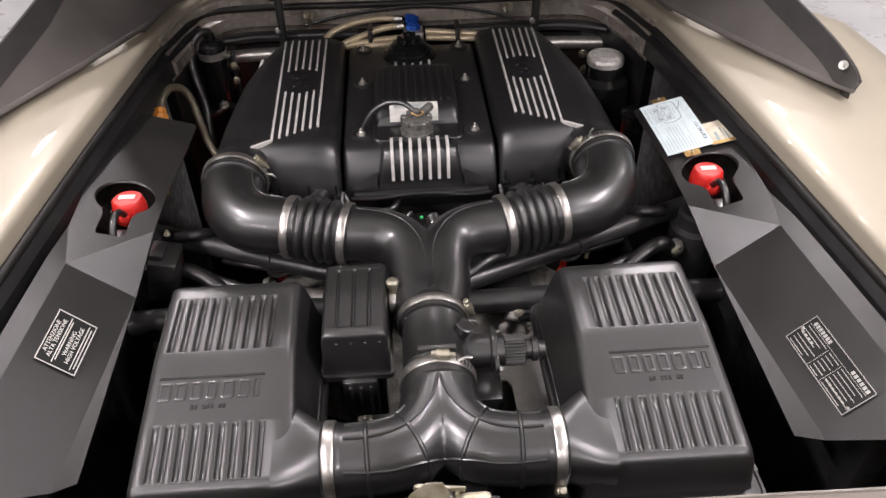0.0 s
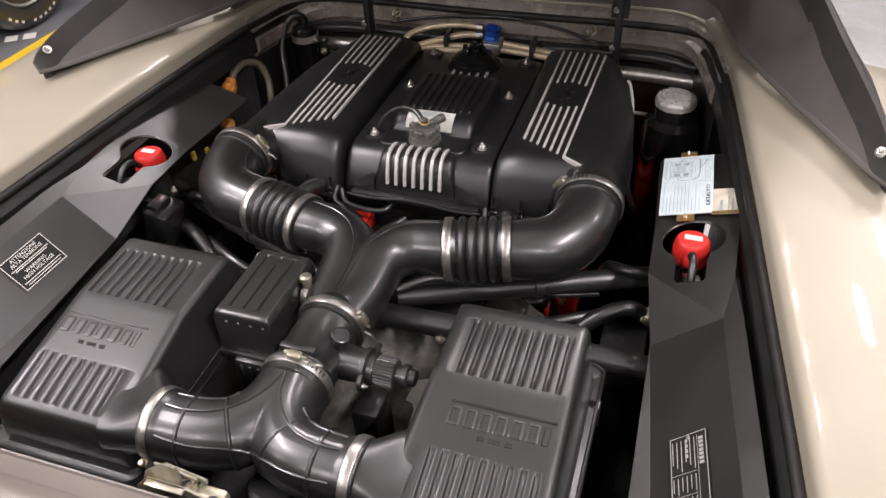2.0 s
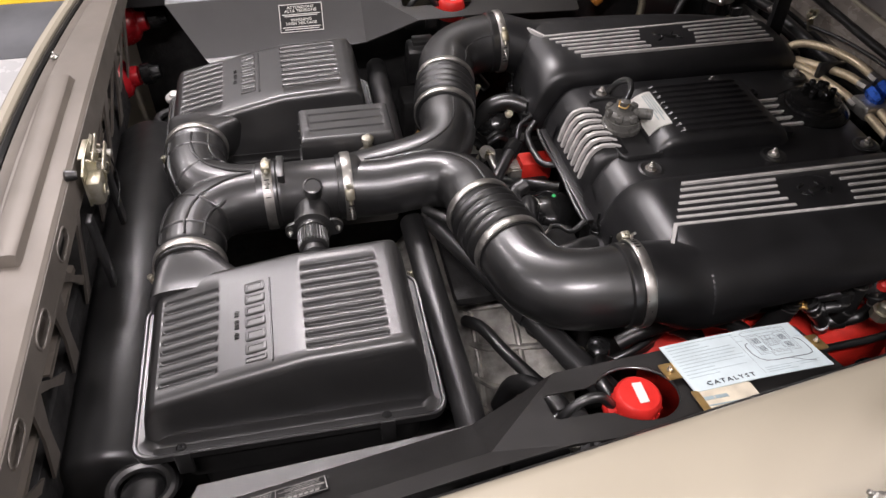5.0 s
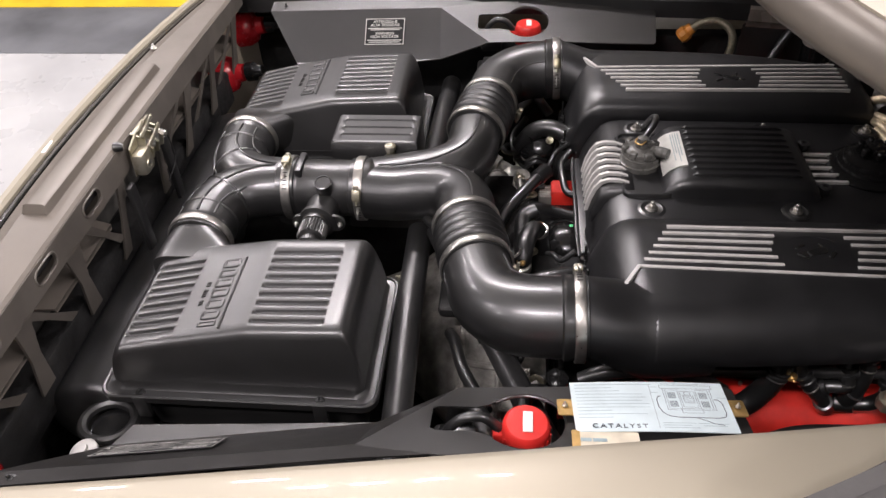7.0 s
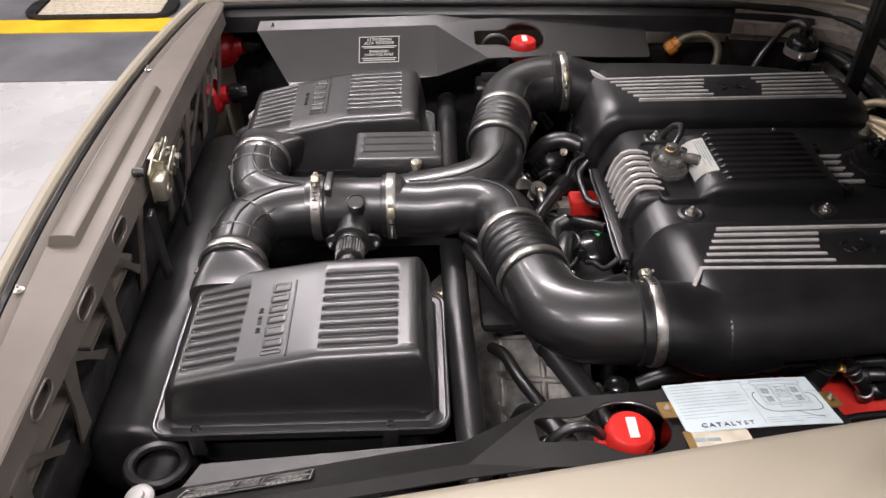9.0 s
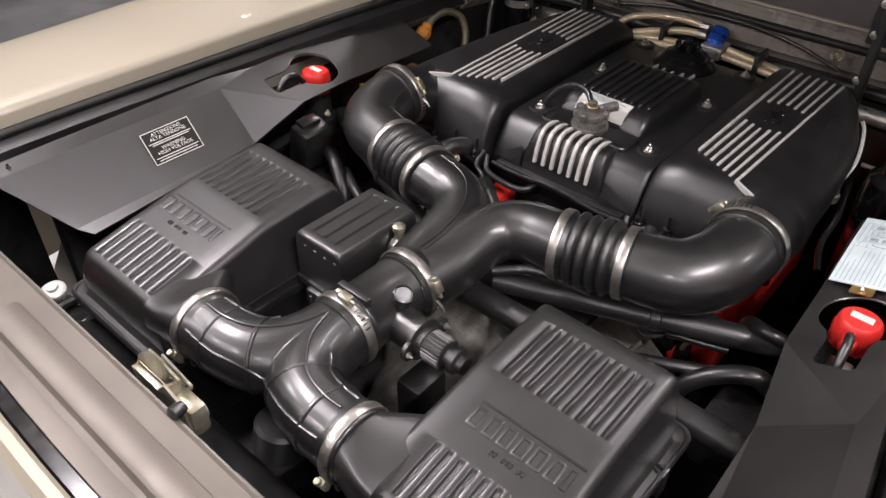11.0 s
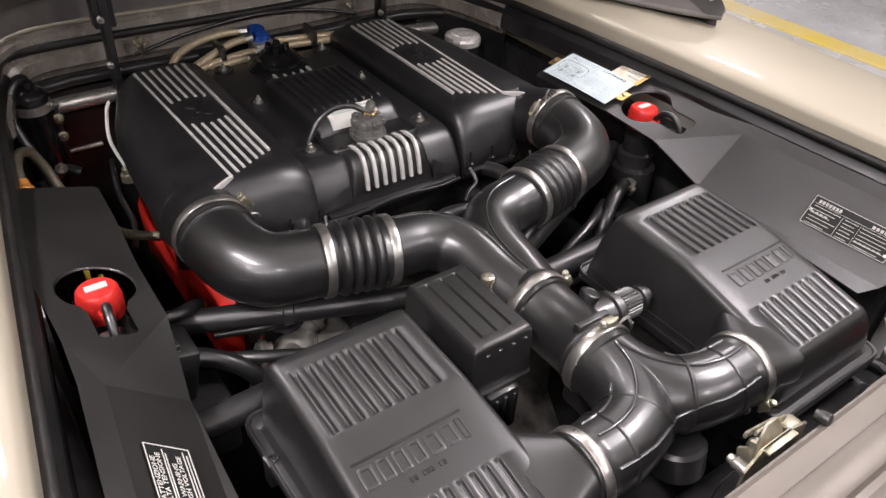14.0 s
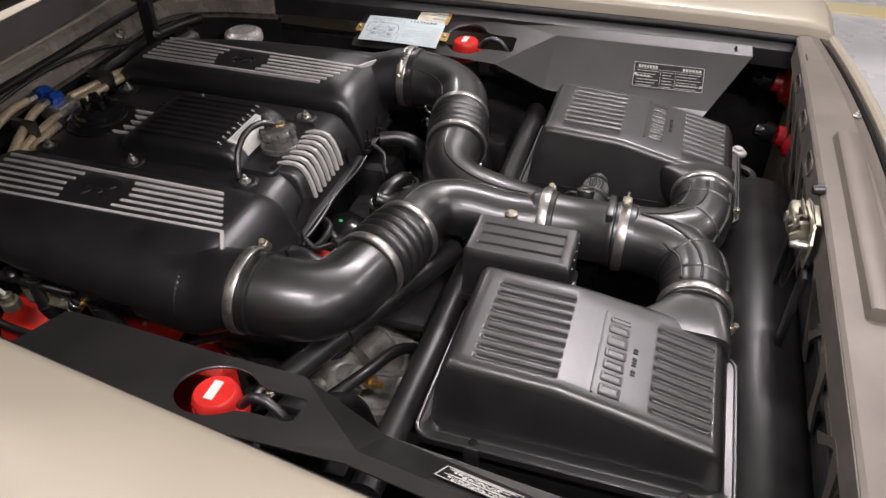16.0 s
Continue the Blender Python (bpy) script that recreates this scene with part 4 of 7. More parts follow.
def runner(s):
    """One cylinder bank's runner: flat straked top, rounded outer side, sloping rear face."""
    bm = B()
    loops = []
    for y, sink in ((0.944, 0.066), (0.95, 0.05), (0.957, 0.03), (0.965, 0.014), (0.976, 0.004), (0.986, 0.0008), (0.993, 0), (0.997, 0), (1.0, 0), (1.008, 0), (1.03, 0), (1.08, 0), (1.14, 0), (1.2, 0), (1.26, 0), (1.32, 0), (1.345, 0.002), (1.36, 0.012), (1.368, 0.03)):
        xo = out_x(y)
        open_f = min(1, max(0, (y - 0.952) / 0.045)) ** 0.7
        R = 0.0505 * (0.35 + 0.65 * open_f)
        xo = 0.222 + (xo - 0.222) * open_f
        zt = 0.9245 - sink
        zi = 0.916 - sink
        cz = max(zt - R, 0.8385)
        R2 = zt - cz
        cx = max(xo - R, 0.2)
        pts = [(0.121, 0.826), (0.121, zi - 0.014), (0.1225, zi - 0.006), (0.128, zi), (0.14, zi + 0.004), (0.155, zt - 0.0005), (0.175, zt), (min(0.195, cx), zt)]
        for q in range(13):
            an = radians(88 - 82 * q / 12)
            pts.append((cx + R * math.cos(an), cz + R2 * math.sin(an)))
        # the side is cut under, down to the narrow foot
        pts += [(cx + R * 0.96, cz - 0.002), (max(cx, 0.205), cz - 0.006), (0.2, cz - 0.012), (0.19, 0.826), (0.16, 0.822)]
        loops.append([(s * x, y, z) for x, z in pts])
    loft(bm, loops)
    body = part("runner", bm, CASTING, plenum, "black runner casting", 55)
    # outlet that meets the elbow
    bm = B()
    loops = []
    for y, r in ((0.925, 0.0428), (0.935, 0.0432), (0.945, 0.0442), (0.955, 0.0458), (0.965, 0.0475), (0.975, 0.049), (0.985, 0.05), (0.995, 0.0506), (1.004, 0.0507), (1.016, 0.0503), (1.03, 0.0495), (1.06, 0.047)):
        e = min(1, (y - 0.925) / 0.07)
        e = e * e * (3 - 2 * e)
        xc = 0.268 + (out_x(max(y, 0.995)) - 0.0505 - 0.268) * e
        loops.append([(s * (xc + r * math.cos(a)), y, 0.8965 - 0.0225 * e + r * math.sin(a)) for a in [2 * math.pi * q / 48 for q in range(48)]])
    loft(bm, loops)
    part("outlet", bm, CASTING, body, "", 60)
    # lower flange with studs
    bm = B()
    rbox(bm, (min(s * 0.12, s * 0.222), 0.936, 0.834), (max(s * 0.12, s * 0.222), 0.96, 0.841), 0.002)
    part("flange", bm, CASTING, body)
    for x in (0.128, 0.168, 0.21):
        bm = B()
        turned(bm, (s * x, 0.9415, 0.841), (0, 0, 1), [(0, 0.0068), (0.004, 0.0068), (0.005, 0.0058), (0.012, 0.0056), (0.0125, 0.0018), (0.03, 0.0016), (0.0305, 0.001)], 12)
        part("stud", bm, GLOSSBLACK, body)
    # polished strakes
    n = 7
    for k in range(n):
        f = k / (n - 1)
        xr, xf = 0.1525 + 0.066 * f, 0.1535 + 0.0735 * f
        ya, yb = 1.024 - 0.037 * f, 1.328
        spans = [(ya, yb)] if k in (0, n - 1) else [(ya, 1.128 + 0.004 * abs(k - 3)), (1.213 - 0.004 * abs(k - 3) + 0.004, yb)]
        for a, b in spans:
            bm = B()
            for_x = lambda y: xr + (xf - xr) * (y - 0.99) / 0.34
            w, h, z0 = 0.0021, 0.0044, 0.9222 - 0.0008 * f
            loft(bm, [[(s * (for_x(y) - w), y, z0), (s * (for_x(y) - w * 0.8), y, z0 + h), (s * (for_x(y) + w * 0.8), y, z0 + h), (s * (for_x(y) + w), y, z0)] for y in (a, b)])
            part("strake", bm, STRAKE, body, "polished aluminium strake", 20)
    bm = B()
    z0 = 0.9222
    p, q = Vector((s * 0.2185, 0.987, 0)), Vector((s * 0.2625, 0.961, 0))
    nn = Vector((0.03, s * 0.043, 0)).normalized() * 0.0024
    loft(bm, [[c - nn + Vector((0, 0, z)), c - nn * 0.8 + Vector((0, 0, z + 0.0055)), c + nn * 0.8 + Vector((0, 0, z + 0.0055)), c + nn + Vector((0, 0, z))] for c, z in ((p, 0.9212), (p.lerp(q, 0.5), 0.921), (q, 0.9195))])
    part("strake", bm, STRAKE, body, "polished aluminium strake", 20)
    # oval emblem with a plain relief
    bm = B()
    o = Vector((s * 0.1885, 1.171, 0.9225))
    ring = [[o + Vector((a * 0.0275 * math.cos(t), a * 0.039 * math.sin(t), z)) for t in [2 * math.pi * i / 28 for i in range(28)]] for a, z in ((1, -0.003), (1, 0.0012), (0.94, 0.002), (0.9, 0.0006), (0.05, 0.0006))]
    loft(bm, ring)
    em = part("emblem", bm, CASTING, body, "black oval emblem with worn relief", 30)
    bm = B()
    for dx, dy, lx, ly, rz in ((0, 0.004, 0.009, 0.022, 20), (0.007, -0.012, 0.004, 0.014, -35), (-0.008, -0.012, 0.004, 0.013, 30), (0.004, 0.019, 0.005, 0.013, 50), (-0.008, 0.012, 0.004, 0.014, -60)):
        rbox(bm, o + Vector((dx - lx / 2, dy - ly / 2, 0)), o + Vector((dx + lx / 2, dy + ly / 2, 0.0034)), 0.0012, 1, Matrix.Rotation(radians(rz * s), 4, "Z"))
    part("relief", bm, GLOSSBLACK, em)
    body.location += Vector((0, 0 if s > 0 else -0.0165, 0.0055))


runner(1)
runner(-1)

# centre cover
bm = B()
loops = []
for y, z in ((0.947, 0.84), (0.95, 0.856), (0.957, 0.872), (0.966, 0.888), (0.974, 0.898), (0.985, 0.9035), (1.0, 0.905), (1.1, 0.9045), (1.2, 0.904), (1.3, 0.9025), (1.335, 0.901), (1.345, 0.893), (1.35, 0.87)):
    w = 0.117
    loops.append([(-w, y, 0.83), (-w, y, z - 0.008), (-w + 0.0025, y, z - 0.002), (-w + 0.009, y, z), (-0.05, y, z + 0.0005), (0, y, z + 0.0008), (0.05, y, z + 0.0005), (w - 0.009, y, z), (w - 0.0025, y, z - 0.002), (w, y, z - 0.008), (w, y, 0.83)])
loft(bm, loops)
cover = part("centre_cover", bm, CASTING, plenum, "black centre cover", 50)
# nose with the grille
bm = B()
loops = []
for y, zt, zb, w in ((0.948, 0.862, 0.85, 0.062), (0.9515, 0.878, 0.848, 0.06), (0.957, 0.896, 0.846, 0.0575), (0.963, 0.905, 0.846, 0.0565), (0.971, 0.9085, 0.846, 0.0565), (0.987, 0.91, 0.846, 0.057), (1.0, 0.9095, 0.846, 0.058), (1.006, 0.904, 0.846, 0.058)):
    loops.append([(-w - 0.012, y, zb), (-w - 0.003, y, zt - 0.012), (-w, y, zt - 0.003), (-w + 0.004, y, zt), (w - 0.004, y, zt), (w, y, zt - 0.003), (w + 0.003, y, zt - 0.012), (w + 0.012, y, zb)])
loft(bm, loops)
nose = part("nose", bm, CASTING, cover, "", 45)
bm = B()
rbox(bm, (-0.104, 0.938, 0.838), (0.104, 0.956, 0.846), 0.003)
part("lower_lip", bm, CASTING, cover)
bm = B()
tube(bm, [(-0.108, 0.9375, 0.842), (-0.08, 0.936, 0.8405), (-0.045, 0.9355, 0.843), (-0.02, 0.9355, 0.8465), (0.02, 0.9355, 0.8465), (0.045, 0.9355, 0.843), (0.08, 0.936, 0.8405), (0.108, 0.9375, 0.842)], 0.0022, 8, 4)
part("lip_bead", bm, CASTING, cover)
for s in (1, -1):
    bm = B()
    loft(bm, [[(s * 0.066, 0.945, 0.85), (s * 0.075, 0.945, 0.852), (s * 0.075, 0.95, 0.866), (s * 0.066, 0.95, 0.88)], [(s * 0.104, 0.948, 0.848), (s * 0.106, 0.948, 0.85), (s * 0.106, 0.952, 0.853), (s * 0.104, 0.952, 0.855)]])
    part("gusset", bm, CASTING, cover)
for k in range(7):
    x = -0.042 + 0.014 * k
    bm = B()
    prof = [(0.996, 0.9105), (0.984, 0.9145), (0.97, 0.915), (0.96, 0.911), (0.953, 0.901), (0.9475, 0.885), (0.944, 0.866)]
    inner = [(0.996, 0.9085), (0.984, 0.9105), (0.971, 0.911), (0.963, 0.907), (0.957, 0.898), (0.952, 0.883), (0.948, 0.866)]
    w = 0.0023
    loft(bm, [[(x - w, *a), (x + w, *a), (x + w, *b), (x - w, *b)] for a, b in zip(prof, inner)])
    part("grille_fin", bm, STRAKE, nose, "polished aluminium fin", 30)
# ribbed electronics cover
bm = B()
loops = []
for y, h in ((1.034, 0.002), (1.0365, 0.007), (1.0405, 0.013), (1.0465, 0.0193), (1.055, 0.0238), (1.066, 0.0256), (1.08, 0.0262), (1.11, 0.0264), (1.15, 0.0264), (1.19, 0.0255), (1.204, 0.023), (1.212, 0.019), (1.217, 0.012), (1.22, 0.003)):
    w = 0.0665 if 1.045 < y < 1.215 else 0.064
    z = 0.904 + h
    r = min(0.012, h * 0.6)
    lp = [(-w - 0.002, 0.9)]
    for q in range(6):
        a = radians(180 - 90 * q / 5)
        lp.append((-w + r + r * math.cos(a), z - r + r * math.sin(a)))
    for q in range(6):
        a = radians(90 - 90 * q / 5)
        lp.append((w - r + r * math.cos(a), z - r + r * math.sin(a)))
    lp.append((w + 0.002, 0.9))
    loops.append([(x, y, zz) for x, zz in lp])
loft(bm, loops)
ecu = part("ribbed_cover", bm, CASTING, cover, "black ribbed cover", 55)
for k in range(9):
    x = -0.052 + 0.013 * k
    bm = B()
    loft(bm, [[(x - 0.0034 * f, y, 0.9272), (x - 0.0024 * f, y, 0.9292 + 0.0044 * f), (x + 0.0024 * f, y, 0.9292 + 0.0044 * f), (x + 0.0034 * f, y, 0.9272)] for y, f in ((1.068, 0.1), (1.074, 1), (1.188, 1), (1.196, 0.2))])
    part("rib", bm, CASTING, ecu, "", 30)
for s in (1, -1):
    bm = B()
    turned(bm, (s * 0.048, 1.228, 0.9045), (0, 0, 1), [(0, 0.0075), (0.008, 0.0075), (0.009, 0.006), (0.0095, 0.0035), (0.006, 0.003), (0.006, 0.0005)], 16)
    part("lug", bm, CASTING, ecu)
bm = B()
curve = ((1.0378, 0.9125), (1.0412, 0.919), (1.0465, 0.9243), (1.0555, 0.9284), (1.0655, 0.9303))
loft(bm, [[(x, y, z + 0.0012) for y, z in curve] + [(x, y, z - 0.001) for y, z in curve[::-1]] for x in (-0.043, 0.033)])
wl = part("sticker", bm, WHITE, ecu, "white paper sticker", 60)
bars("sticker_line", [(-0.037, 0.006 - 0.003 * k, (0.05, 0.062, 0.044, 0.058)[k], 0.0009) for k in range(4)], frame_of((0, 1.0555, 0.9302), (1, 0, 0), (0, 1, 0.3)), INKPALE, ecu)
# low seat in front of it, with the smoked dome and its cable
bm = B()
o = rounded_rect(-0.07, 0.068, 0.987, 1.05, 0.012)
loft(bm, [[(x, y, 0.9) for x, y in o], [(x, y, 0.9095) for x, y in o], [(x * 0.985, 1.0185 + (y - 1.0185) * 0.96, 0.9112) for x, y in o], [(x * 0.96, 1.0185 + (y - 1.0185) * 0.91, 0.9112) for x, y in o], [(x * 0.945, 1.0185 + (y - 1.0185) * 0.88, 0.908) for x, y in o]])
part("seat", bm, CASTING, cover)
bm = B()
turned(bm, (-0.002, 1.013, 0.9113), (0, 0, 1), [(-0.004, 0.0255), (0.003, 0.0258), (0.004, 0.0235), (0.012, 0.0232), (0.0125, 0.0215), (0.02, 0.021), (0.023, 0.018), (0.024, 0.009), (0.03, 0.008), (0.031, 0.004)], 32)
dome = part("sensor_dome", bm, GREYPLASTIC, cover, "smoked grey plastic sensor dome")
bm = B()
tube(bm, [(-0.002, 1.012, 0.942), (-0.02, 1.026, 0.951), (-0.045, 1.034, 0.949), (-0.068, 1.034, 0.936), (-0.082, 1.03, 0.918), (-0.087, 1.028, 0.908)], 0.0042, 12)
part("cable", bm, RUBBER, dome, "black rubber cable")
bm = B()
tube(bm, [(0.004, 1.028, 0.931), (0.014, 1.034, 0.936), (0.02, 1.042, 0.937)], 0.007, 12)
turned(bm, (-0.002, 1.013, 0.94), (0, 0, 1), [(0, 0.0065), (0.007, 0.0065), (0.008, 0.005)], 12)
part("plug", bm, GREYPLASTIC, dome)
bm = B()
tube(bm, [(-0.01, 1.008, 0.943), (0, 1.017, 0.945), (0.008, 1.01, 0.943), (0.0, 1.004, 0.942), (-0.01, 1.01, 0.944)], 0.001, 6)
part("wire_clip", bm, BRASS, dome)
for k in range(7):
    a = 2 * math.pi * (k + 0.3) / 7
    c = Vector((-0.002 + 0.0205 * math.cos(a), 1.013 + 0.0205 * math.sin(a), 0.9325))
    bm = B()
    rbox(bm, c - Vector((0.004, 0.005, 0.006)), c + Vector((0.004, 0.005, 0.0035)), 0.0015, 1, Matrix.Rotation(a, 4, "Z"))
    part("crown_tooth", bm, GREYPLASTIC, dome)
# little slats and the oil filler
for k in range(5):
    x = -0.03 + 0.015 * k
    bm = B()
    rbox(bm, (x - 0.0022, 1.213, 0.904), (x + 0.0022, 1.262, 0.9085), 0.0008, 1)
    part("slat", bm, STRAKE, cover, "dull aluminium slat", 20)
bm = B()
turned(bm, (-0.004, 1.296, 0.902), (0, 0, 1), [(0, 0.05), (0.004, 0.0495), (0.007, 0.046), (0.009, 0.039), (0.013, 0.0385), (0.015, 0.034), (0.02, 0.033), (0.022, 0.028), (0.024, 0.026), (0.026, 0.02), (0.026, 0.001)], 40)
filler = part("oil_filler", bm, GLOSSBLACK, cover, "gloss black oil filler cap")
for k in range(6):
    a = 2 * math.pi * k / 6
    c = Vector((-0.004 + 0.017 * math.cos(a), 1.296 + 0.017 * math.sin(a), 0.932))
    bm = B()
    rbox(bm, c - Vector((0.004, 0.004, 0.006)), c + Vector((0.004, 0.004, 0.007)), 0.0015, 1, Matrix.Rotation(a, 4, "Z"))
    part("grip", bm, GLOSSBLACK, filler)
bm = B()
turned(bm, (-0.004, 1.296, 0.926), (0, 0, 1), [(0, 0.012), (0.012, 0.011), (0.014, 0.006), (0.02, 0.005), (0.021, 0.002)], 6)
part("knob", bm, GLOSSBLACK, filler)
for x in (-0.0885, 0.0885):
    for y in (1.0185, 1.1855, 1.318):
        bm = B()
        turned(bm, (x, y, 0.9035), (0, 0, 1), [(0, 0.0165), (0.002, 0.0165), (0.0032, 0.013), (0.0022, 0.0105), (0.0022, 0.0005)], 24)
        part("rubber_washer", bm, RUBBER, cover)
        bolt(cover, (x, y, 0.9056), (0, 0, 1), 0.0048, STEEL, 0.0075)

# ---- relay box ----
rb = thing("relay_box", (-0.09, 0.665, 0.75), "black plastic relay box with a grooved lid", "relay box")
bm = B()
loops = []
RGROOVES = (-0.1125, -0.0935, -0.075)
for y, f in ((0.596, 0.0), (0.5965, 0.55), (0.598, 0.85), (0.601, 1), (0.6085, 1), (0.6095, 1), (0.611, 1), (0.66, 1), (0.706, 1), (0.7075, 1), (0.7085, 1), (0.713, 1), (0.7165, 0.85), (0.718, 0.5), (0.7185, 0.0)):
    top = 0.893 + 0.007 * f
    sink = 0.0028 * float(np.interp(min(y - 0.6085, 0.7085 - y), [0, 0.001, 0.0025], [0, 0.5, 1]))
    lp = [(-0.1315, 0.834), (-0.1305, 0.888), (-0.129, top - 0.003), (-0.126, top)]
    for x in RGROOVES:
        lp += [(x - 0.0024, top), (x - 0.0016, top - sink * 0.6), (x - 0.001, top - sink), (x + 0.001, top - sink), (x + 0.0016, top - sink * 0.6), (x + 0.0024, top)]
    lp += [(-0.059, top), (-0.056, top - 0.003), (-0.0545, 0.888), (-0.0535, 0.834)]
    loops.append([(x, y, z) for x, z in lp])
loft(bm, loops)
rlid = part("lid", bm, PLASTIC, rb, "black lid with three grooves", 40)
for k in range(4):
    x = -0.1135 + 0.0165 * k
    bm = B()
    rbox(bm, (x - 0.0016, 0.594, 0.884), (x + 0.002, 0.599, 0.887), 0.0006, 1)
    part("nub", bm, PLASTIC, rlid)
bm = B()
loft(bm, [[(x, y, z) for x, y in rounded_rect(-0.135, -0.05, 0.592, 0.722, 0.006, 4)] for z in (0.826, 0.8335)])
part("flange", bm, PLASTIC, rb)
bm = B()
rbox(bm, (-0.12, 0.605, 0.74), (-0.06, 0.722, 0.828), 0.004)
part("base", bm, PLASTIC, rb)
bm = B()
rbox(bm, (-0.112, 0.586, 0.765), (-0.07, 0.61, 0.828), 0.003)
part("bracket", bm, PLASTIC, rb)
for k in range(3):
    bm = B()
    rbox(bm, (-0.104 + 0.012 * k, 0.583, 0.775), (-0.1 + 0.012 * k, 0.5865, 0.822), 0.0008, 1)
    part("bracket_rib", bm, PLASTIC, rb)
bolt(rb, (-0.09, 0.585, 0.76), (0, -0.5, 1), 0.005, STEEL, 0.009)
tv = thing("vacuum_valve", (-0.043, 0.67, 0.85), "small bright metal vacuum valve", "valve")
bm = B()
turned(bm, (-0.062, 0.682, 0.868), (1, 0, 0), [(0, 0.008), (0.008, 0.008), (0.01, 0.016), (0.014, 0.017), (0.018, 0.016), (0.02, 0.01), (0.03, 0.009)], 24)
part("body", bm, STEEL, tv)
bm = B()
turned(bm, (-0.047, 0.682, 0.88), (0, 0, 1), [(0, 0.006), (0.012, 0.006), (0.014, 0.008), (0.02, 0.008), (0.022, 0.004)], 8)
part("hex_plug", bm, ZINC, tv, "", 25)

# ---- side panels of the bay ----


def arc2(cx, cy, r, a0, a1, n=16):
    return [(cx + r * math.cos(radians(a0 + (a1 - a0) * k / n)), cy + r * math.sin(radians(a0 + (a1 - a0) * k / n))) for k in range(n + 1)]


# corners of the folded covers: inner end of the fold, its foot, its outer end, rear outer and rear inner corners
COVER = {1: ((0.362, 0.806), (0.378, 0.7245, 0.856), (0.4484, 0.7222), (0.488, 0.402, 0.9095), (0.409, 0.457, 0.84)),
         -1: ((0.3605, 0.806), (0.374, 0.72, 0.862), (0.4405, 0.719), (0.474, 0.402, 0.905), (0.402, 0.456, 0.84))}


def cover_top(s, x, y):
    """Height of the level part of a cover."""
    low = min(1, max(0, (0.93 - y) / 0.12)) * min(1, max(0, (0.4458 - x) / 0.084))
    near = min(1, max(0, (0.79 - y) / 0.068))
    return 0.9035 + 0.25 * (x - 0.36) - (0.0078 if s > 0 else 0.0034) * low + (-0.0038 if s > 0 else 0.002) * near


def side_panel(s):
    t = thing("side_cover_panel", (s * 0.42, 0.8, 0.85), "folded satin black sheet-metal side cover", "cover panel", "side cover panels")

    def top(x, y):
        return cover_top(s, x, y)

    inner, C, outer, E1, F1 = COVER[s]
    front = 1.06 if s > 0 else 1.078
    # level part with the round hole and its slot
    out = [inner, (0.36, 0.9), (0.354, 1.0), (0.352, front - 0.005), (0.356, front), (0.43, front + 0.006), (0.455 if s > 0 else 0.448, front), (0.462, 0.9), (0.458, 0.79), outer]
    hole = arc2(0.409, 0.868, 0.0375, -55, 235, 24)
    slot = [(0.392, 0.825), (0.392, 0.79), (0.395, 0.785), (0.424, 0.785), (0.427, 0.79), (0.427, 0.825)]
    bm = B()
    plate(bm, [(s * x, y, top(x, y)) for x, y in out], Vector((0, 0, -0.002)), [[(s * x, y, top(x, y)) for x, y in hole + slot]])
    part("level_sheet", bm, PANEL, t, "", 25)
    # raised collar round the hole
    bm = B()
    tube(bm, [(s * x, y, top(x, y) - 0.003) for x, y in arc2(0.409, 0.868, 0.0385, -45, 225, 24)], 0.0022, 8, 1)
    part("hole_edging", bm, RUBBER, t)
    # triangle of the fold, then the steep rear part
    A, D = (*inner, top(*inner)), (*outer, top(*outer))
    bm = B()
    plate(bm, [(s * a, b, c) for a, b, c in (A, D, C)], Vector((0, 0.0015, -0.002)))
    part("fold", bm, PANEL, t, "", 25)
    Q1 = (0.381, 0.468, 0.836)
    bm = B()
    plate(bm, [(s * a, b, c) for a, b, c in (C, D, E1, F1)], Vector((s * 0.002, 0.0, -0.001)))
    part("steep_sheet", bm, PANEL, t, "", 25)
    bm = B()
    plate(bm, [(s * a, b, c) for a, b, c in (D, (0.458, 0.79, top(0.458, 0.79)), (outer[0] + 0.02, 0.72, D[2] + 0.0095), (E1[0] + 0.02, 0.405, E1[2] + 0.0095), E1)], Vector((0, 0, -0.002)))
    part("outer_sheet", bm, PANEL, t, "", 25)
    bm = B()
    plate(bm, [(s * a, b, c) for a, b, c in (C, F1, Q1)], Vector((0, 0.001, -0.002)))
    part("lower_facet", bm, PANEL, t, "", 25)
    bolt(t, (s * (E1[0] + 0.008), 0.43, E1[2] + 0.0035), (0, 0, 1), 0.0035, TUBEBLACK, 0.006)
    return t


for s in (1, -1):
    side_panel(s)

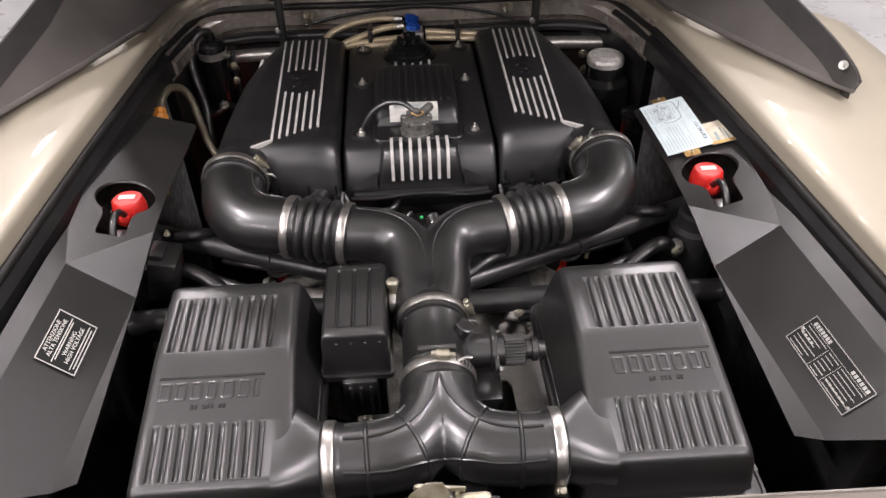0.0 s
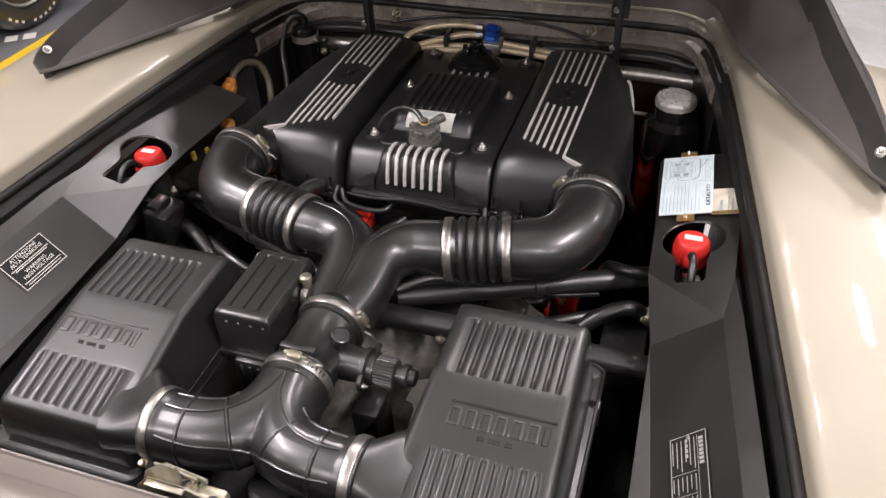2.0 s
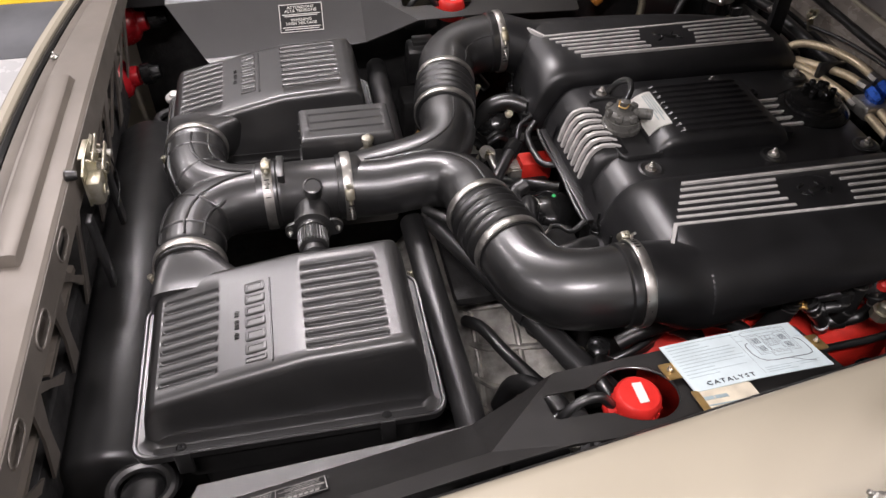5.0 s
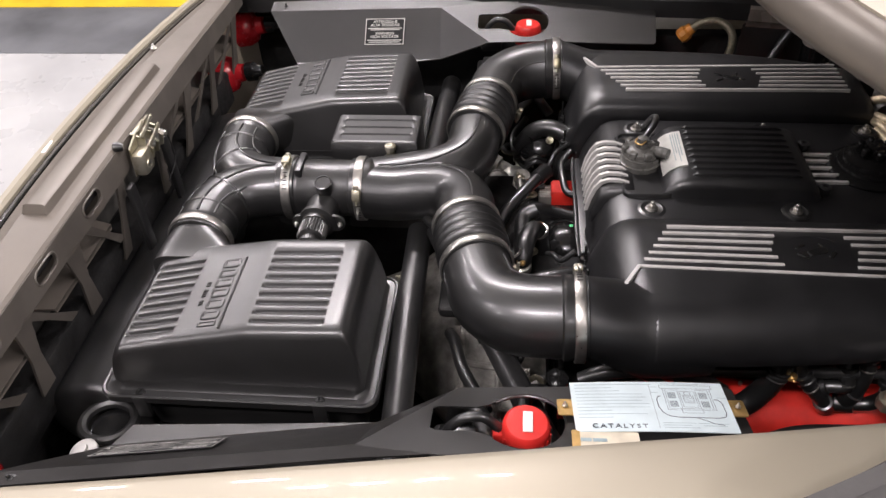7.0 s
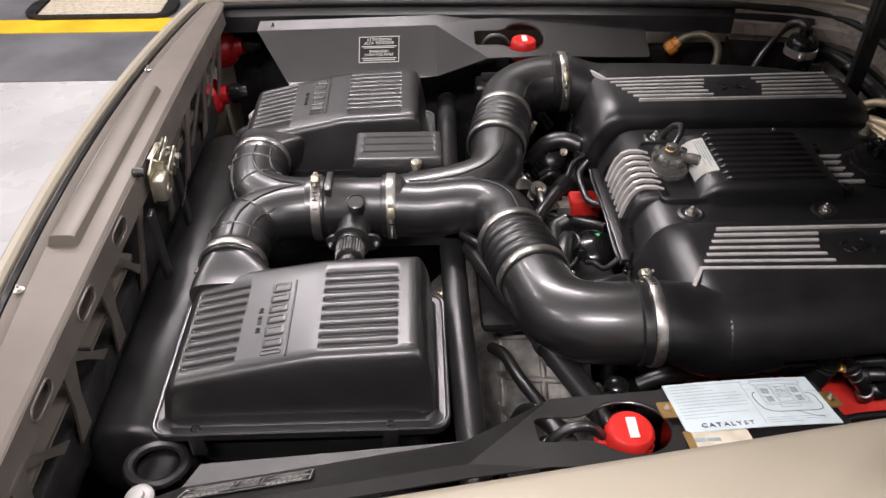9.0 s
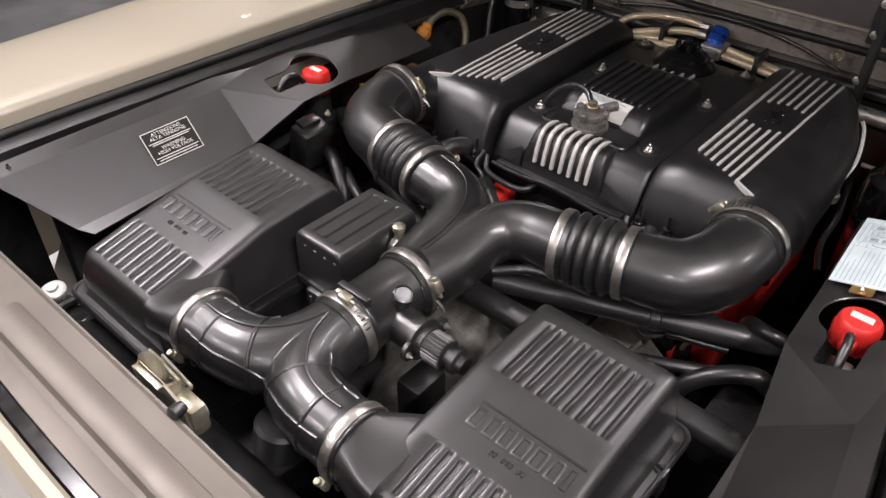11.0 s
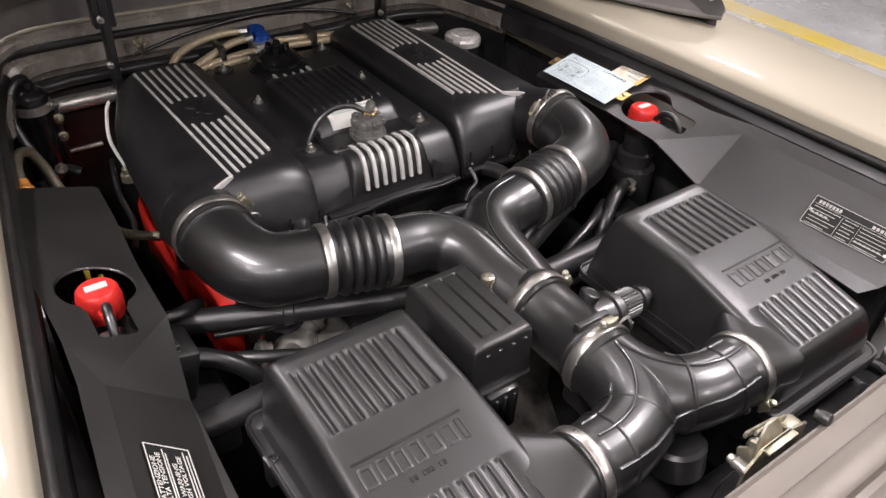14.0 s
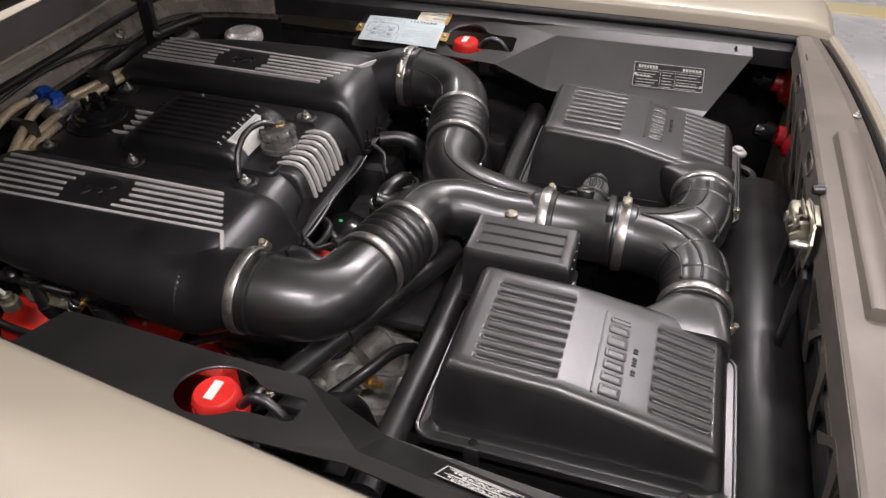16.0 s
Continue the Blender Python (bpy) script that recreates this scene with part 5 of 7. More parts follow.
# red coolant-style caps with their black loop
for s in (1, -1):
    t = thing("reservoir", (s * 0.409, 0.868, 0.66), "dark reservoir with a red plastic cap and rubber strap", "reservoir", "capped reservoirs")
    bm = B()
    turned(bm, (s * 0.409, 0.869, 0.878), (0, 0.05, 1), [(0, 0.0215), (0.012, 0.0222), (0.023, 0.022), (0.0305, 0.021), (0.033, 0.0185), (0.0335, 0.001)], 32)
    cap = part("cap", bm, REDCAP, t, "red plastic cap")
    for k in range(18):
        a = 2 * math.pi * k / 18
        bm = B()
        c = Vector((s * 0.409 + 0.0221 * math.cos(a), 0.8705 + 0.0221 * math.sin(a), 0))
        tube(bm, [c + Vector((0, -0.001, 0.879)), c + Vector((0, 0, 0.9))], 0.0011, 6, 1)
        part("grip_rib", bm, REDCAP, cap)
    bm = B()
    rbox(bm, (s * 0.409 - 0.011, 0.867, 0.9112), (s * 0.409 + 0.011, 0.876, 0.9128), 0.0004, 1)
    part("sticker", bm, WHITE, cap, "cream sticker")
    bm = B()
    rbox(bm, (s * 0.409 - 0.008, 0.84, 0.885), (s * 0.409 + 0.008, 0.852, 0.9), 0.004, 2)
    part("hinge_lug", bm, REDCAP, cap)
    bm = B()
    tube(bm, [(s * 0.409, 0.846, 0.9), (s * 0.409, 0.832, 0.915), (s * 0.411, 0.815, 0.916), (s * 0.412, 0.8, 0.9), (s * 0.412, 0.795, 0.88)], 0.0048, 12)
    part("strap", bm, RUBBER, t, "black rubber strap")
    bm = B()
    rbox(bm, (s * 0.412 - 0.013, 0.79, 0.862), (s * 0.412 + 0.013, 0.826, 0.893), 0.005)
    part("connector", bm, RUBBER, t)
    bars("small_print_line", [(-0.012, 0.004 - 0.004 * k, 0.022, 0.0016) for k in range(3)], frame_of((s * 0.409 + s * 0.0236, 0.87, 0.891), (0, s, 0), (0, 0, 1)), WHITE, cap)
    bm = B()
    turned(bm, (s * 0.409, 0.868, 0.66), (0, 0, 1), [(0, 0.036), (0.15, 0.036), (0.155, 0.028), (0.175, 0.028), (0.178, 0.022), (0.218, 0.021)], 28)
    part("canister", bm, DARK, t, "dark canister under the cap")
cb = thing("connector_box", (-0.365, 0.815, 0.8), "black plastic connector box beside the side cover", "box")
bm = B()
rbox(bm, (-0.385, 0.785, 0.79), (-0.345, 0.84, 0.858), 0.006, 2, Matrix.Rotation(radians(12), 4, "Y"))
part("body", bm, RUBBER, cb)
bm = B()
rbox(bm, (-0.376, 0.795, 0.855), (-0.356, 0.83, 0.866), 0.003, 2, Matrix.Rotation(radians(12), 4, "Y"))
part("plug", bm, RUBBER, cb)
bolt(cb, (-0.362, 0.848, 0.86), (0.2, 0, 1), 0.004, ZINC)

# catalyst plate
cp = thing("catalyst_plate", (0.395, 0.98, 0.918), "pale blue printed metal plate lettered CATALYST", "information plate")
PLM = frame_of((0.3925, 0.98, 0.9185), (0, 1, 0.02), (-1, 0, -0.25)) @ Matrix.Rotation(radians(2.2), 4, "Z")


def bowed(x, y, z=0.0):
    """A place on the slightly arched plate."""
    return PLM @ Vector((x, y, z + 0.0016 * (1 - (x / 0.069) ** 2)))


bm = B()
loft(bm, [[bowed(x, y, z) for y, z in ((-0.034, 0), (-0.034, 0.001), (-0.033, 0.0012), (0.033, 0.0012), (0.034, 0.001), (0.034, 0))] for x in np.linspace(-0.069, 0.069, 25)])
part("plate", bm, PALEBLUE, cp)
M2 = PLM @ Matrix.Translation((0, 0, 0.0014))


def ink_line(bm, pts, width):
    """A thin flat stroke printed on the plate, x and y along it."""
    for (xa, ya), (xb, yb) in zip(pts, pts[1:]):
        n = max(1, int(abs(xb - xa) / 0.006))
        d = Vector((xb - xa, yb - ya, 0))
        side = Vector((-d.y, d.x, 0)).normalized() * width / 2
        rows = []
        for k in range(n + 1):
            p = Vector((xa, ya, 0)) + d * (k / n)
            rows.append([bm.verts.new(bowed(p.x + e * side.x, p.y + e * side.y, 0.00135)) for e in (1, -1)])
        for u, v in zip(rows, rows[1:]):
            bm.faces.new((u[0], u[1], v[1], v[0]))


def ink_box(bm, x, y, w, h, width):
    ink_line(bm, [(x, y), (x + w, y), (x + w, y + h), (x, y + h), (x, y)], width)


words("lettering", "CATALYST", 0.0072, M2 @ Matrix.Translation((-0.031, -0.0282, 0.0014)), INK, cp, squeeze=1.1, spacing=1.35)
for k, w in enumerate((0.07, 0.033, 0.04, 0.06, 0.062, 0.058, 0.064, 0.064, 0.03, 0.06, 0.03)):
    bm = B()
    ink_line(bm, [(-0.065, 0.0295 - 0.0046 * k), (-0.065 + w, 0.0295 - 0.0046 * k)], 0.0007)
    part("printed_line", bm, INKPALE, cp)
for k, (x, y, w) in enumerate(((0.006, -0.0235, 0.028), (0.006, -0.0265, 0.024), (0.036, -0.0235, 0.026), (0.006, -0.0295, 0.03), (0.04, -0.0265, 0.02), (0.014, 0.031, 0.034), (0.002, 0.026, 0.008), (0.002, 0.018, 0.007), (0.06, 0.012, 0.008))):
    bm = B()
    ink_line(bm, [(x, y), (x + w, y)], 0.0006)
    part("printed_line", bm, INKPALE, cp)
bm = B()
ink_line(bm, [(0.0025, -0.03), (0.0025, 0.03)], 0.0003)
for x, y, w, h in ((0.014, -0.006, 0.042, 0.03), (0.016, -0.004, 0.011, 0.026), (0.043, -0.004, 0.011, 0.026), (0.0285, -0.002, 0.013, 0.022), (0.0305, 0.004, 0.009, 0.01), (0.0325, 0.015, 0.005, 0.004), (0.012, 0.024, 0.046, 0.005), (0.026, -0.01, 0.018, 0.006)):
    ink_box(bm, x, y, w, h, 0.00045)
for k in range(7):
    ink_line(bm, [(0.0305, 0.005 + 0.0014 * k), (0.0395, 0.005 + 0.0014 * k)], 0.0003)
part("printed_diagram", bm, INKMID, cp)
for x in (0.018, 0.0455):
    for y in (-0.002, 0.01):
        for k in range(5):
            bm = B()
            ink_line(bm, [(x + 0.0014 * k, y), (x + 0.0014 * k, y + 0.0085)], 0.0009)
            part("hatch_line", bm, INKMID, cp)
bm = B()
ink_line(bm, [(0.011, 0.013), (0.008, 0.012), (0.0065, 0.008), (0.0065, -0.002), (0.009, -0.01), (0.014, -0.0145), (0.022, -0.016), (0.056, -0.016), (0.0615, -0.014), (0.0635, -0.009), (0.063, 0.005), (0.0605, 0.009), (0.057, 0.0095)], 0.0009)
ink_line(bm, [(0.036, -0.016), (0.044, -0.02), (0.05, -0.0235), (0.058, -0.025)], 0.0008)
part("printed_pipe", bm, INK, cp)
for x in (-0.0735, 0.0735):
    bm = B()
    plate(bm, [PLM @ Vector((x + a, b, -0.001)) for a, b in rounded_rect(-0.009, 0.009, -0.011, 0.011, 0.002, 2)], PLM.to_3x3() @ Vector((0, 0, 0.0012)))
    tab = part("bracket_tab", bm, BRASS, cp, "brass-coloured tab")
    bolt(tab, PLM @ Vector((x * 1.03, 0, 0.0002)), PLM.to_3x3() @ Vector((0, 0, 1)), 0.0022, STEEL)
for s in (1, -1):
    if s > 0:
        sp = thing("small_plate", (0.45, 0.93, 0.925), "small worn cream printed plate", "information plate")
        QM = frame_of((0.449, 0.9315, 0.9315), (0, 1, 0.02), (-1, 0, -0.25))
        bm = B()
        plate(bm, [QM @ Vector((x, y, 0)) for x, y in rounded_rect(-0.023, 0.033, -0.02, 0.024, 0.002, 2)], QM.to_3x3() @ Vector((0, 0, 0.001)))
        part("plate", bm, CREAM, sp)
        bars("printed_line", [(-0.016, 0.012, 0.009, 0.004), (-0.006, 0.012, 0.012, 0.004), (-0.016, 0.003, 0.03, 0.0015), (-0.016, -0.002, 0.026, 0.0015)], QM @ Matrix.Translation((0, 0, 0.0011)), INKPALE, sp)
        bm = B()
        plate(bm, [QM @ Vector((x, y, 0.0011)) for x, y in rounded_rect(-0.0235, -0.0165, -0.02, 0.0235, 0.001, 1)], QM.to_3x3() @ Vector((0, 0, 0.0003)))
        part("stained_corner", bm, BRASS, sp, "tan stained edge")

# warning label on one steep panel, maker's data plate on the other
wl = thing("warning_label", (-0.425, 0.62, 0.88), "black and white high voltage warning label", "label")


def steep_frame(s, y, up):
    """A pose on the steep sheet of one side, facing the engine."""
    c, t1, e, f = [Vector((s * p[0], p[1], p[2] if len(p) > 2 else cover_top(s, *p))) for p in COVER[s][1:]]
    k = (0.7222 - y) / (0.7222 - 0.41)
    hi, lo = t1.lerp(e, k), c.lerp(f, k)
    o = lo.lerp(hi, up)
    ux = (e - t1).normalized() * (s)
    m = frame_of(o, ux, hi - lo)
    return m


WM = steep_frame(-1, 0.616, 0.55) @ Matrix.Translation((0, 0, 0.0015))
bm = B()
plate(bm, [WM @ Vector((x, y, 0)) for x, y in rounded_rect(-0.036, 0.036, -0.0235, 0.0235, 0.001, 1)], WM.to_3x3() @ Vector((0, 0, 0.0006)))
part("backing", bm, LABELBLACK, wl)
W2 = WM @ Matrix.Translation((0, 0, 0.0008))
bars("border_line", [(-0.0355, 0.0228, 0.071, 0.0011), (-0.0355, -0.0228, 0.071, 0.0011), (-0.0355, 0, 0.0011, 0.046), (0.0344, 0, 0.0011, 0.046)], W2, WHITE, wl)
for k, (tx, sz) in enumerate((("ATTENZIONE", 0.0068), ("ALTA TENSIONE", 0.0068), ("WARNING", 0.0068), ("HIGH VOLTAGE", 0.0068))):
    words("lettering", tx, sz, W2 @ Matrix.Translation((0, (0.0175, 0.0115, -0.0035, -0.0095)[k], 0)), WHITE, wl, squeeze=1.05)
bars("small_print_line", [(-0.031, 0.0058, 0.062, 0.0012), (-0.027, 0.0032, 0.054, 0.0012), (-0.031, -0.0155, 0.062, 0.0012), (-0.028, -0.019, 0.056, 0.0012)], W2, WHITE, wl)

dp = thing("data_plate", (0.435, 0.53, 0.88), "black and silver printed data plate", "label")
DM = steep_frame(1, 0.5146, 0.48) @ Matrix.Translation((0, 0, 0.0015))
bm = B()
plate(bm, [DM @ Vector((x, y, 0)) for x, y in rounded_rect(-0.058, 0.058, -0.0215, 0.0215, 0.001, 1)], DM.to_3x3() @ Vector((0, 0, 0.0006)))
part("backing", bm, LABELBLACK, dp)
D2 = DM @ Matrix.Translation((0, 0, 0.0008))
rows = [(-0.057, 0.0205, 0.114, 0.0009), (-0.057, -0.0205, 0.114, 0.0009), (-0.057, 0, 0.0009, 0.041), (0.0561, 0, 0.0009, 0.041)]
rows += [(-0.05 + 0.0046 * k, 0.0145, 0.0034, 0.005) for k in range(7)] + [(0.022 + 0.0052 * k, 0.0145, 0.0038, 0.0045) for k in range(6)]
for k in range(6):
    y = 0.007 - 0.005 * k
    rows += [(-0.052, y, 0.036 - 0.005 * (k % 3), 0.0009), (-0.01, y, 0.018 - 0.003 * (k % 2), 0.0009), (0.013, y, 0.039 - 0.006 * (k % 2), 0.0009)]
rows += [(-0.053, 0.0105, 0.106, 0.0005), (-0.0135, -0.0055, 0.0005, 0.028), (0.0105, -0.0055, 0.0005, 0.028)]
rows += [(0.013 + 0.006 * k, -0.0125, 0.0045, 0.0022) for k in range(6)] + [(-0.052 + 0.006 * k, -0.0015, 0.0042, 0.002) for k in range(4)]
bars("printed_line", rows, D2, INKSILVER, dp, 0.0001)
for x, y in ((-0.0535, 0.0), (0.0535, -0.012)):
    bm = B()
    turned(bm, D2 @ Vector((x, y, 0)), D2.to_3x3() @ Vector((0, 0, 1)), [(0, 0.0024), (0.0003, 0.0022), (0.0007, 0.0012), (0.0008, 0.0003)], 14)
    part("rivet", bm, STEEL, dp, "bright rivet")

# ---- engine and chassis below ----
bm = B()
rbox(bm, (-0.2, 0.97, 0.5), (0.2, 1.35, 0.8), 0.02)
for sx in (1, -1):
    rbox(bm, (min(sx * 0.13, sx * 0.225), 0.915, 0.6), (max(sx * 0.13, sx * 0.225), 1.01, 0.806), 0.012)
solo("engine_block", bm, DARK, "grimy dark engine block under the plenum", "engine")


def sink_group(obs, s, k=1.1):
    """Enlarge a group of things about a far point above the fender, which sets it lower and farther in."""
    c = Vector((s * 0.8144, 0.8684, 1.4706))
    for ob in obs:
        ob.location = ob.location * k if ob.parent else c + k * (ob.location - c)
        if ob.type == "MESH":
            ob.data.transform(Matrix.Scale(k, 4))


for s in (1, -1):
    before = set(bpy.data.objects)
    t = thing("cam_cover", (s * 0.3, 1.05, 0.78), "red crackle-painted cam cover", "cam cover", "cam covers")
    bm = B()
    loops = []
    for y, e in ((0.912, 0.035), (0.916, 0.024), (0.93, 0.016), (0.98, 0.014), (0.99, 0.008), (1.02, 0.002), (1.08, 0), (1.15, 0), (1.25, 0), (1.295, 0.002), (1.3, 0.015)):
        xi = 0.235 if y < 0.99 else 0.15
        xo, zb = (0.278, 0.74) if y < 0.985 else (0.31, 0)
        loops.append([(s * min(max(x, xi), xo), y, max(z - e, zb)) for x, z in ((0.16, 0.70), (0.16, 0.775), (0.168, 0.787), (0.185, 0.795), (0.25, 0.799), (0.285, 0.797), (0.301, 0.788), (0.309, 0.768), (0.306, 0.68), (0.22, 0.66))])
    loft(bm, loops)
    cc = part("casting", bm, RED, t, "", 45)
    # dark plate added across the cover in place of a dark gap
    bm = B()
    rbox(bm, (min(s * 0.2, s * 0.297), 1.038, 0.66), (max(s * 0.2, s * 0.297), 1.056, 0.802), 0.006)
    part("cross_plate", bm, DARK, t, "dark plate across the cam cover")
    for y in (0.95, 1.02, 1.11, 1.19, 1.27):
        bolt(cc, (s * 0.262, y, 0.791), (s * 0.1, 0, 1), 0.005, STEEL, 0.008)
    runs = (
        [(0.291, 1.142, 0.88), (0.301, 1.148, 0.866), (0.304, 1.162, 0.846), (0.303, 1.178, 0.826), (0.298, 1.186, 0.812)],
        [(0.284, 1.19, 0.884), (0.294, 1.192, 0.872), (0.303, 1.195, 0.852), (0.3, 1.18, 0.846), (0.296, 1.168, 0.838)],
        [(0.28, 1.207, 0.9), (0.295, 1.208, 0.893), (0.301, 1.209, 0.874), (0.302, 1.208, 0.845), (0.298, 1.205, 0.826)],
        [(0.284, 1.232, 0.876), (0.3, 1.233, 0.868), (0.305, 1.236, 0.846), (0.303, 1.228, 0.826), (0.3, 1.212, 0.819), (0.296, 1.2, 0.815)],
    )
    for pts in runs if s > 0 else runs[::2]:
        pl = thing("ignition_lead", (s * 0.3, pts[2][1], 0.86), "bent black ignition lead with a rubber collar", "ignition lead", "ignition leads")
        pts = [(s * a, b, c) for a, b, c in pts]
        bm = B()
        tube(bm, pts, 0.0072, 14)
        part("lead", bm, RUBBER, pl)
        bm = B()
        a, b = Vector(pts[1]), Vector(pts[2])
        turned(bm, a, b - a, [(0, 0.0072), (0.001, 0.0102), (0.005, 0.0102), (0.006, 0.0088), (0.008, 0.0088), (0.009, 0.0102), (0.013, 0.0102), (0.014, 0.0072)], 16)
        part("collar", bm, RUBBER, pl)
        bm = B()
        turned(bm, a + (b - a) * 0.9, b - a, [(0, 0.0072), (0.0003, 0.0082), (0.0015, 0.0082), (0.0018, 0.0072)], 16)
        part("ring", bm, STEEL, pl, "thin steel ring")
        bm = B()
        a, b = Vector(pts[-1]), Vector(pts[-2])
        turned(bm, a, a - b, [(-0.014, 0.0072), (-0.013, 0.0098), (0.004, 0.0098), (0.006, 0.0075)], 14)
        part("boot", bm, RUBBER, pl)
    hp = thing("coolant_hose", (s * 0.3, 1.115, 0.85), "thick black rubber hose bending up beside the plenum", "hose")
    bm = B()
    tube(bm, [(s * 0.31, 1.07, 0.798), (s * 0.305, 1.092, 0.806), (s * 0.301, 1.11, 0.822), (s * 0.3, 1.121, 0.846), (s * 0.299, 1.126, 0.868), (s * 0.296, 1.129, 0.88)], 0.0125, 16)
    part("hose", bm, RUBBER, hp)
    for k in range(3):
        bm = B()
        turned(bm, (s * 0.2996, 1.1235 + 0.0008 * k, 0.8585 + 0.0055 * k), (0, 0.2, 1), [(0, 0.0125), (0.0008, 0.0136), (0.0028, 0.0136), (0.0036, 0.0125)], 20)
        part("moulded_ring", bm, RUBBER, hp)
    bm = B()
    tube(bm, [(s * 0.296, 1.129, 0.876), (s * 0.294, 1.13, 0.89), (s * 0.288, 1.129, 0.902), (s * 0.275, 1.128, 0.908)], 0.0072, 14)
    part("upper_pipe", bm, RUBBER, hp)
    bm = B()
    turned(bm, (s * 0.2945, 1.13, 0.886), (-s * 0.1, 0, 1), [(0, 0.0072), (0.0003, 0.0083), (0.0016, 0.0083), (0.002, 0.0072)], 20)
    part("band", bm, STEEL, hp, "thin steel band")
    bolt(hp, (s * 0.308, 1.136, 0.868), (s * 1, 0.1, 0.2), 0.0035, BRASS, 0.0055)
    hp = thing("fuel_rail", (s * 0.284, 1.2, 0.868), "dark steel rail beside the plenum", "rail")
    bm = B()
    tube(bm, [(s * 0.3, 1.06, 0.862), (s * 0.3, 1.15, 0.866), (s * 0.297, 1.25, 0.866), (s * 0.29, 1.34, 0.862)], 0.0058, 12)
    part("tube", bm, TUBEBLACK, hp)
    bm = B()
    tube(bm, [(s * 0.365, 1.09, 0.832), (s * 0.35, 1.14, 0.8385), (s * 0.345, 1.22, 0.84), (s * 0.33, 1.3, 0.845)], 0.0042, 10)
    part("wire", bm, RUBBER, hp)
    bm = B()
    turned(bm, (s * 0.302, 1.236, 0.872), (s * 0.2, 0.1, 1), [(0, 0.008), (0.008, 0.008), (0.01, 0.006), (0.016, 0.0055)], 12)
    part("plug", bm, REDCAP if s > 0 else RUBBER, hp, "small red plug" if s > 0 else "small black plug")
    sink_group(set(bpy.data.objects) - before, s)

before = set(bpy.data.objects)
bm = B()
tube(bm, [(0.302, 0.93, 0.842), (0.302, 0.955, 0.856), (0.299, 1.0, 0.859), (0.302, 1.045, 0.855), (0.31, 1.075, 0.84)], 0.0085, 14)
solo("breather_hose", bm, RUBBER, "black rubber hose along the cam cover", "hose")
igp = thing("ignition_pot", (0.304, 0.905, 0.82), "glossy black capped pot beside the intake hose", "pot")
bm = B()
turned(bm, (0.304, 0.905, 0.82), (0.1, 0, 1), [(0, 0.013), (0.022, 0.0135), (0.03, 0.012), (0.034, 0.007), (0.035, 0.001)], 24)
part("body", bm, GLOSSBLACK, igp)
bm = B()
tube(bm, [(0.304, 0.892, 0.835), (0.306, 0.884, 0.848), (0.305, 0.876, 0.84), (0.3, 0.87, 0.82)], 0.003, 10)
part("braided_tail", bm, BRAIDDULL, igp, "dull braided lead")
sink_group(set(bpy.data.objects) - before, 1)

before = set(bpy.data.objects)
sb = thing("sensor_bracket", (-0.285, 1.21, 0.83), "zinc-plated sensor bracket with bolts beside the engine", "bracket")
bm = B()
plate(bm, [(-0.302, 1.17, 0.842), (-0.27, 1.17, 0.846), (-0.268, 1.235, 0.85), (-0.29, 1.25, 0.846), (-0.304, 1.225, 0.842)], Vector((0, 0, -0.0025)))
part("plate", bm, ZINC, sb, "", 30)
for x, y, z in ((-0.292, 1.185, 0.8425), (-0.278, 1.2, 0.845), (-0.284, 1.234, 0.846)):
    bolt(sb, (x, y, z), (-0.1, 0, 1), 0.005, ZINC, 0.008)
bm = B()
tube(bm, [(-0.29, 1.21, 0.845), (-0.292, 1.212, 0.87), (-0.288, 1.225, 0.892), (-0.28, 1.245, 0.9)], 0.003, 8)
part("braided_tail", bm, BRAID, sb, "braided lead")
sink_group(set(bpy.data.objects) - before, -1)

for s in (1, -1):
    before = set(bpy.data.objects)
    for pts in ([(0.29, 1.035, 0.812), (0.272, 1.0, 0.818), (0.262, 0.965, 0.812), (0.262, 0.93, 0.798)], [(0.255, 1.03, 0.815), (0.272, 0.995, 0.808), (0.285, 0.96, 0.802), (0.287, 0.925, 0.786)]):
        bm = B()
        tube(bm, [(s * x, y, z) for x, y, z in pts], 0.0052, 12)
        solo("vacuum_hose", bm, RUBBER, "thin black rubber hose across the red cam cover", "hose", "", "thin vacuum hoses")
    sink_group(set(bpy.data.objects) - before, s)

# frame tubes
for s in (1, -1):
    t = thing("frame_tube", (s * 0.22, 0.735, 0.82), "black painted chassis tube across the bay", "frame tube", "frame tubes")
    bm = B()
    tube(bm, [(s * 0.03, 0.727, 0.812), (s * 0.2, 0.73, 0.812), (s * 0.4, 0.737, 0.80)], 0.0165, 20, 4)
    part("tube", bm, TUBEBLACK, t)
    bolt(t, (s * 0.1176, 0.713, 0.804), (0, -0.8, 0.5), 0.0042, ZINC, 0.0068)
    bm = B()
    tube(bm, [(s * 0.12, 0.716, 0.788), (s * 0.2, 0.72, 0.787), (s * 0.3, 0.724, 0.78)], 0.0065, 12, 2)
    part("thin_pipe", bm, TUBEBLACK, t, "thin black pipe clipped below the tube")
    t = thing("frame_tube", (s * 0.22, 0.82, 0.82), "black painted diagonal chassis tube", "frame tube", "frame tubes")
    bm = B()
    tube(bm, [(s * 0.045, 0.752, 0.826), (s * 0.2, 0.82, 0.822), (s * 0.41, 0.915, 0.815)], 0.0145, 20, 4)
    part("tube", bm, TUBEBLACK, t)
    bm = B()
    turned(bm, (s * 0.215, 0.8265, 0.8217), (s * 0.21, 0.095, -0.007), [(0, 0.0145), (0.001, 0.0165), (0.012, 0.0165), (0.013, 0.0145)], 20)
    part("sleeve", bm, TUBEBLACK, t)
bm = B()
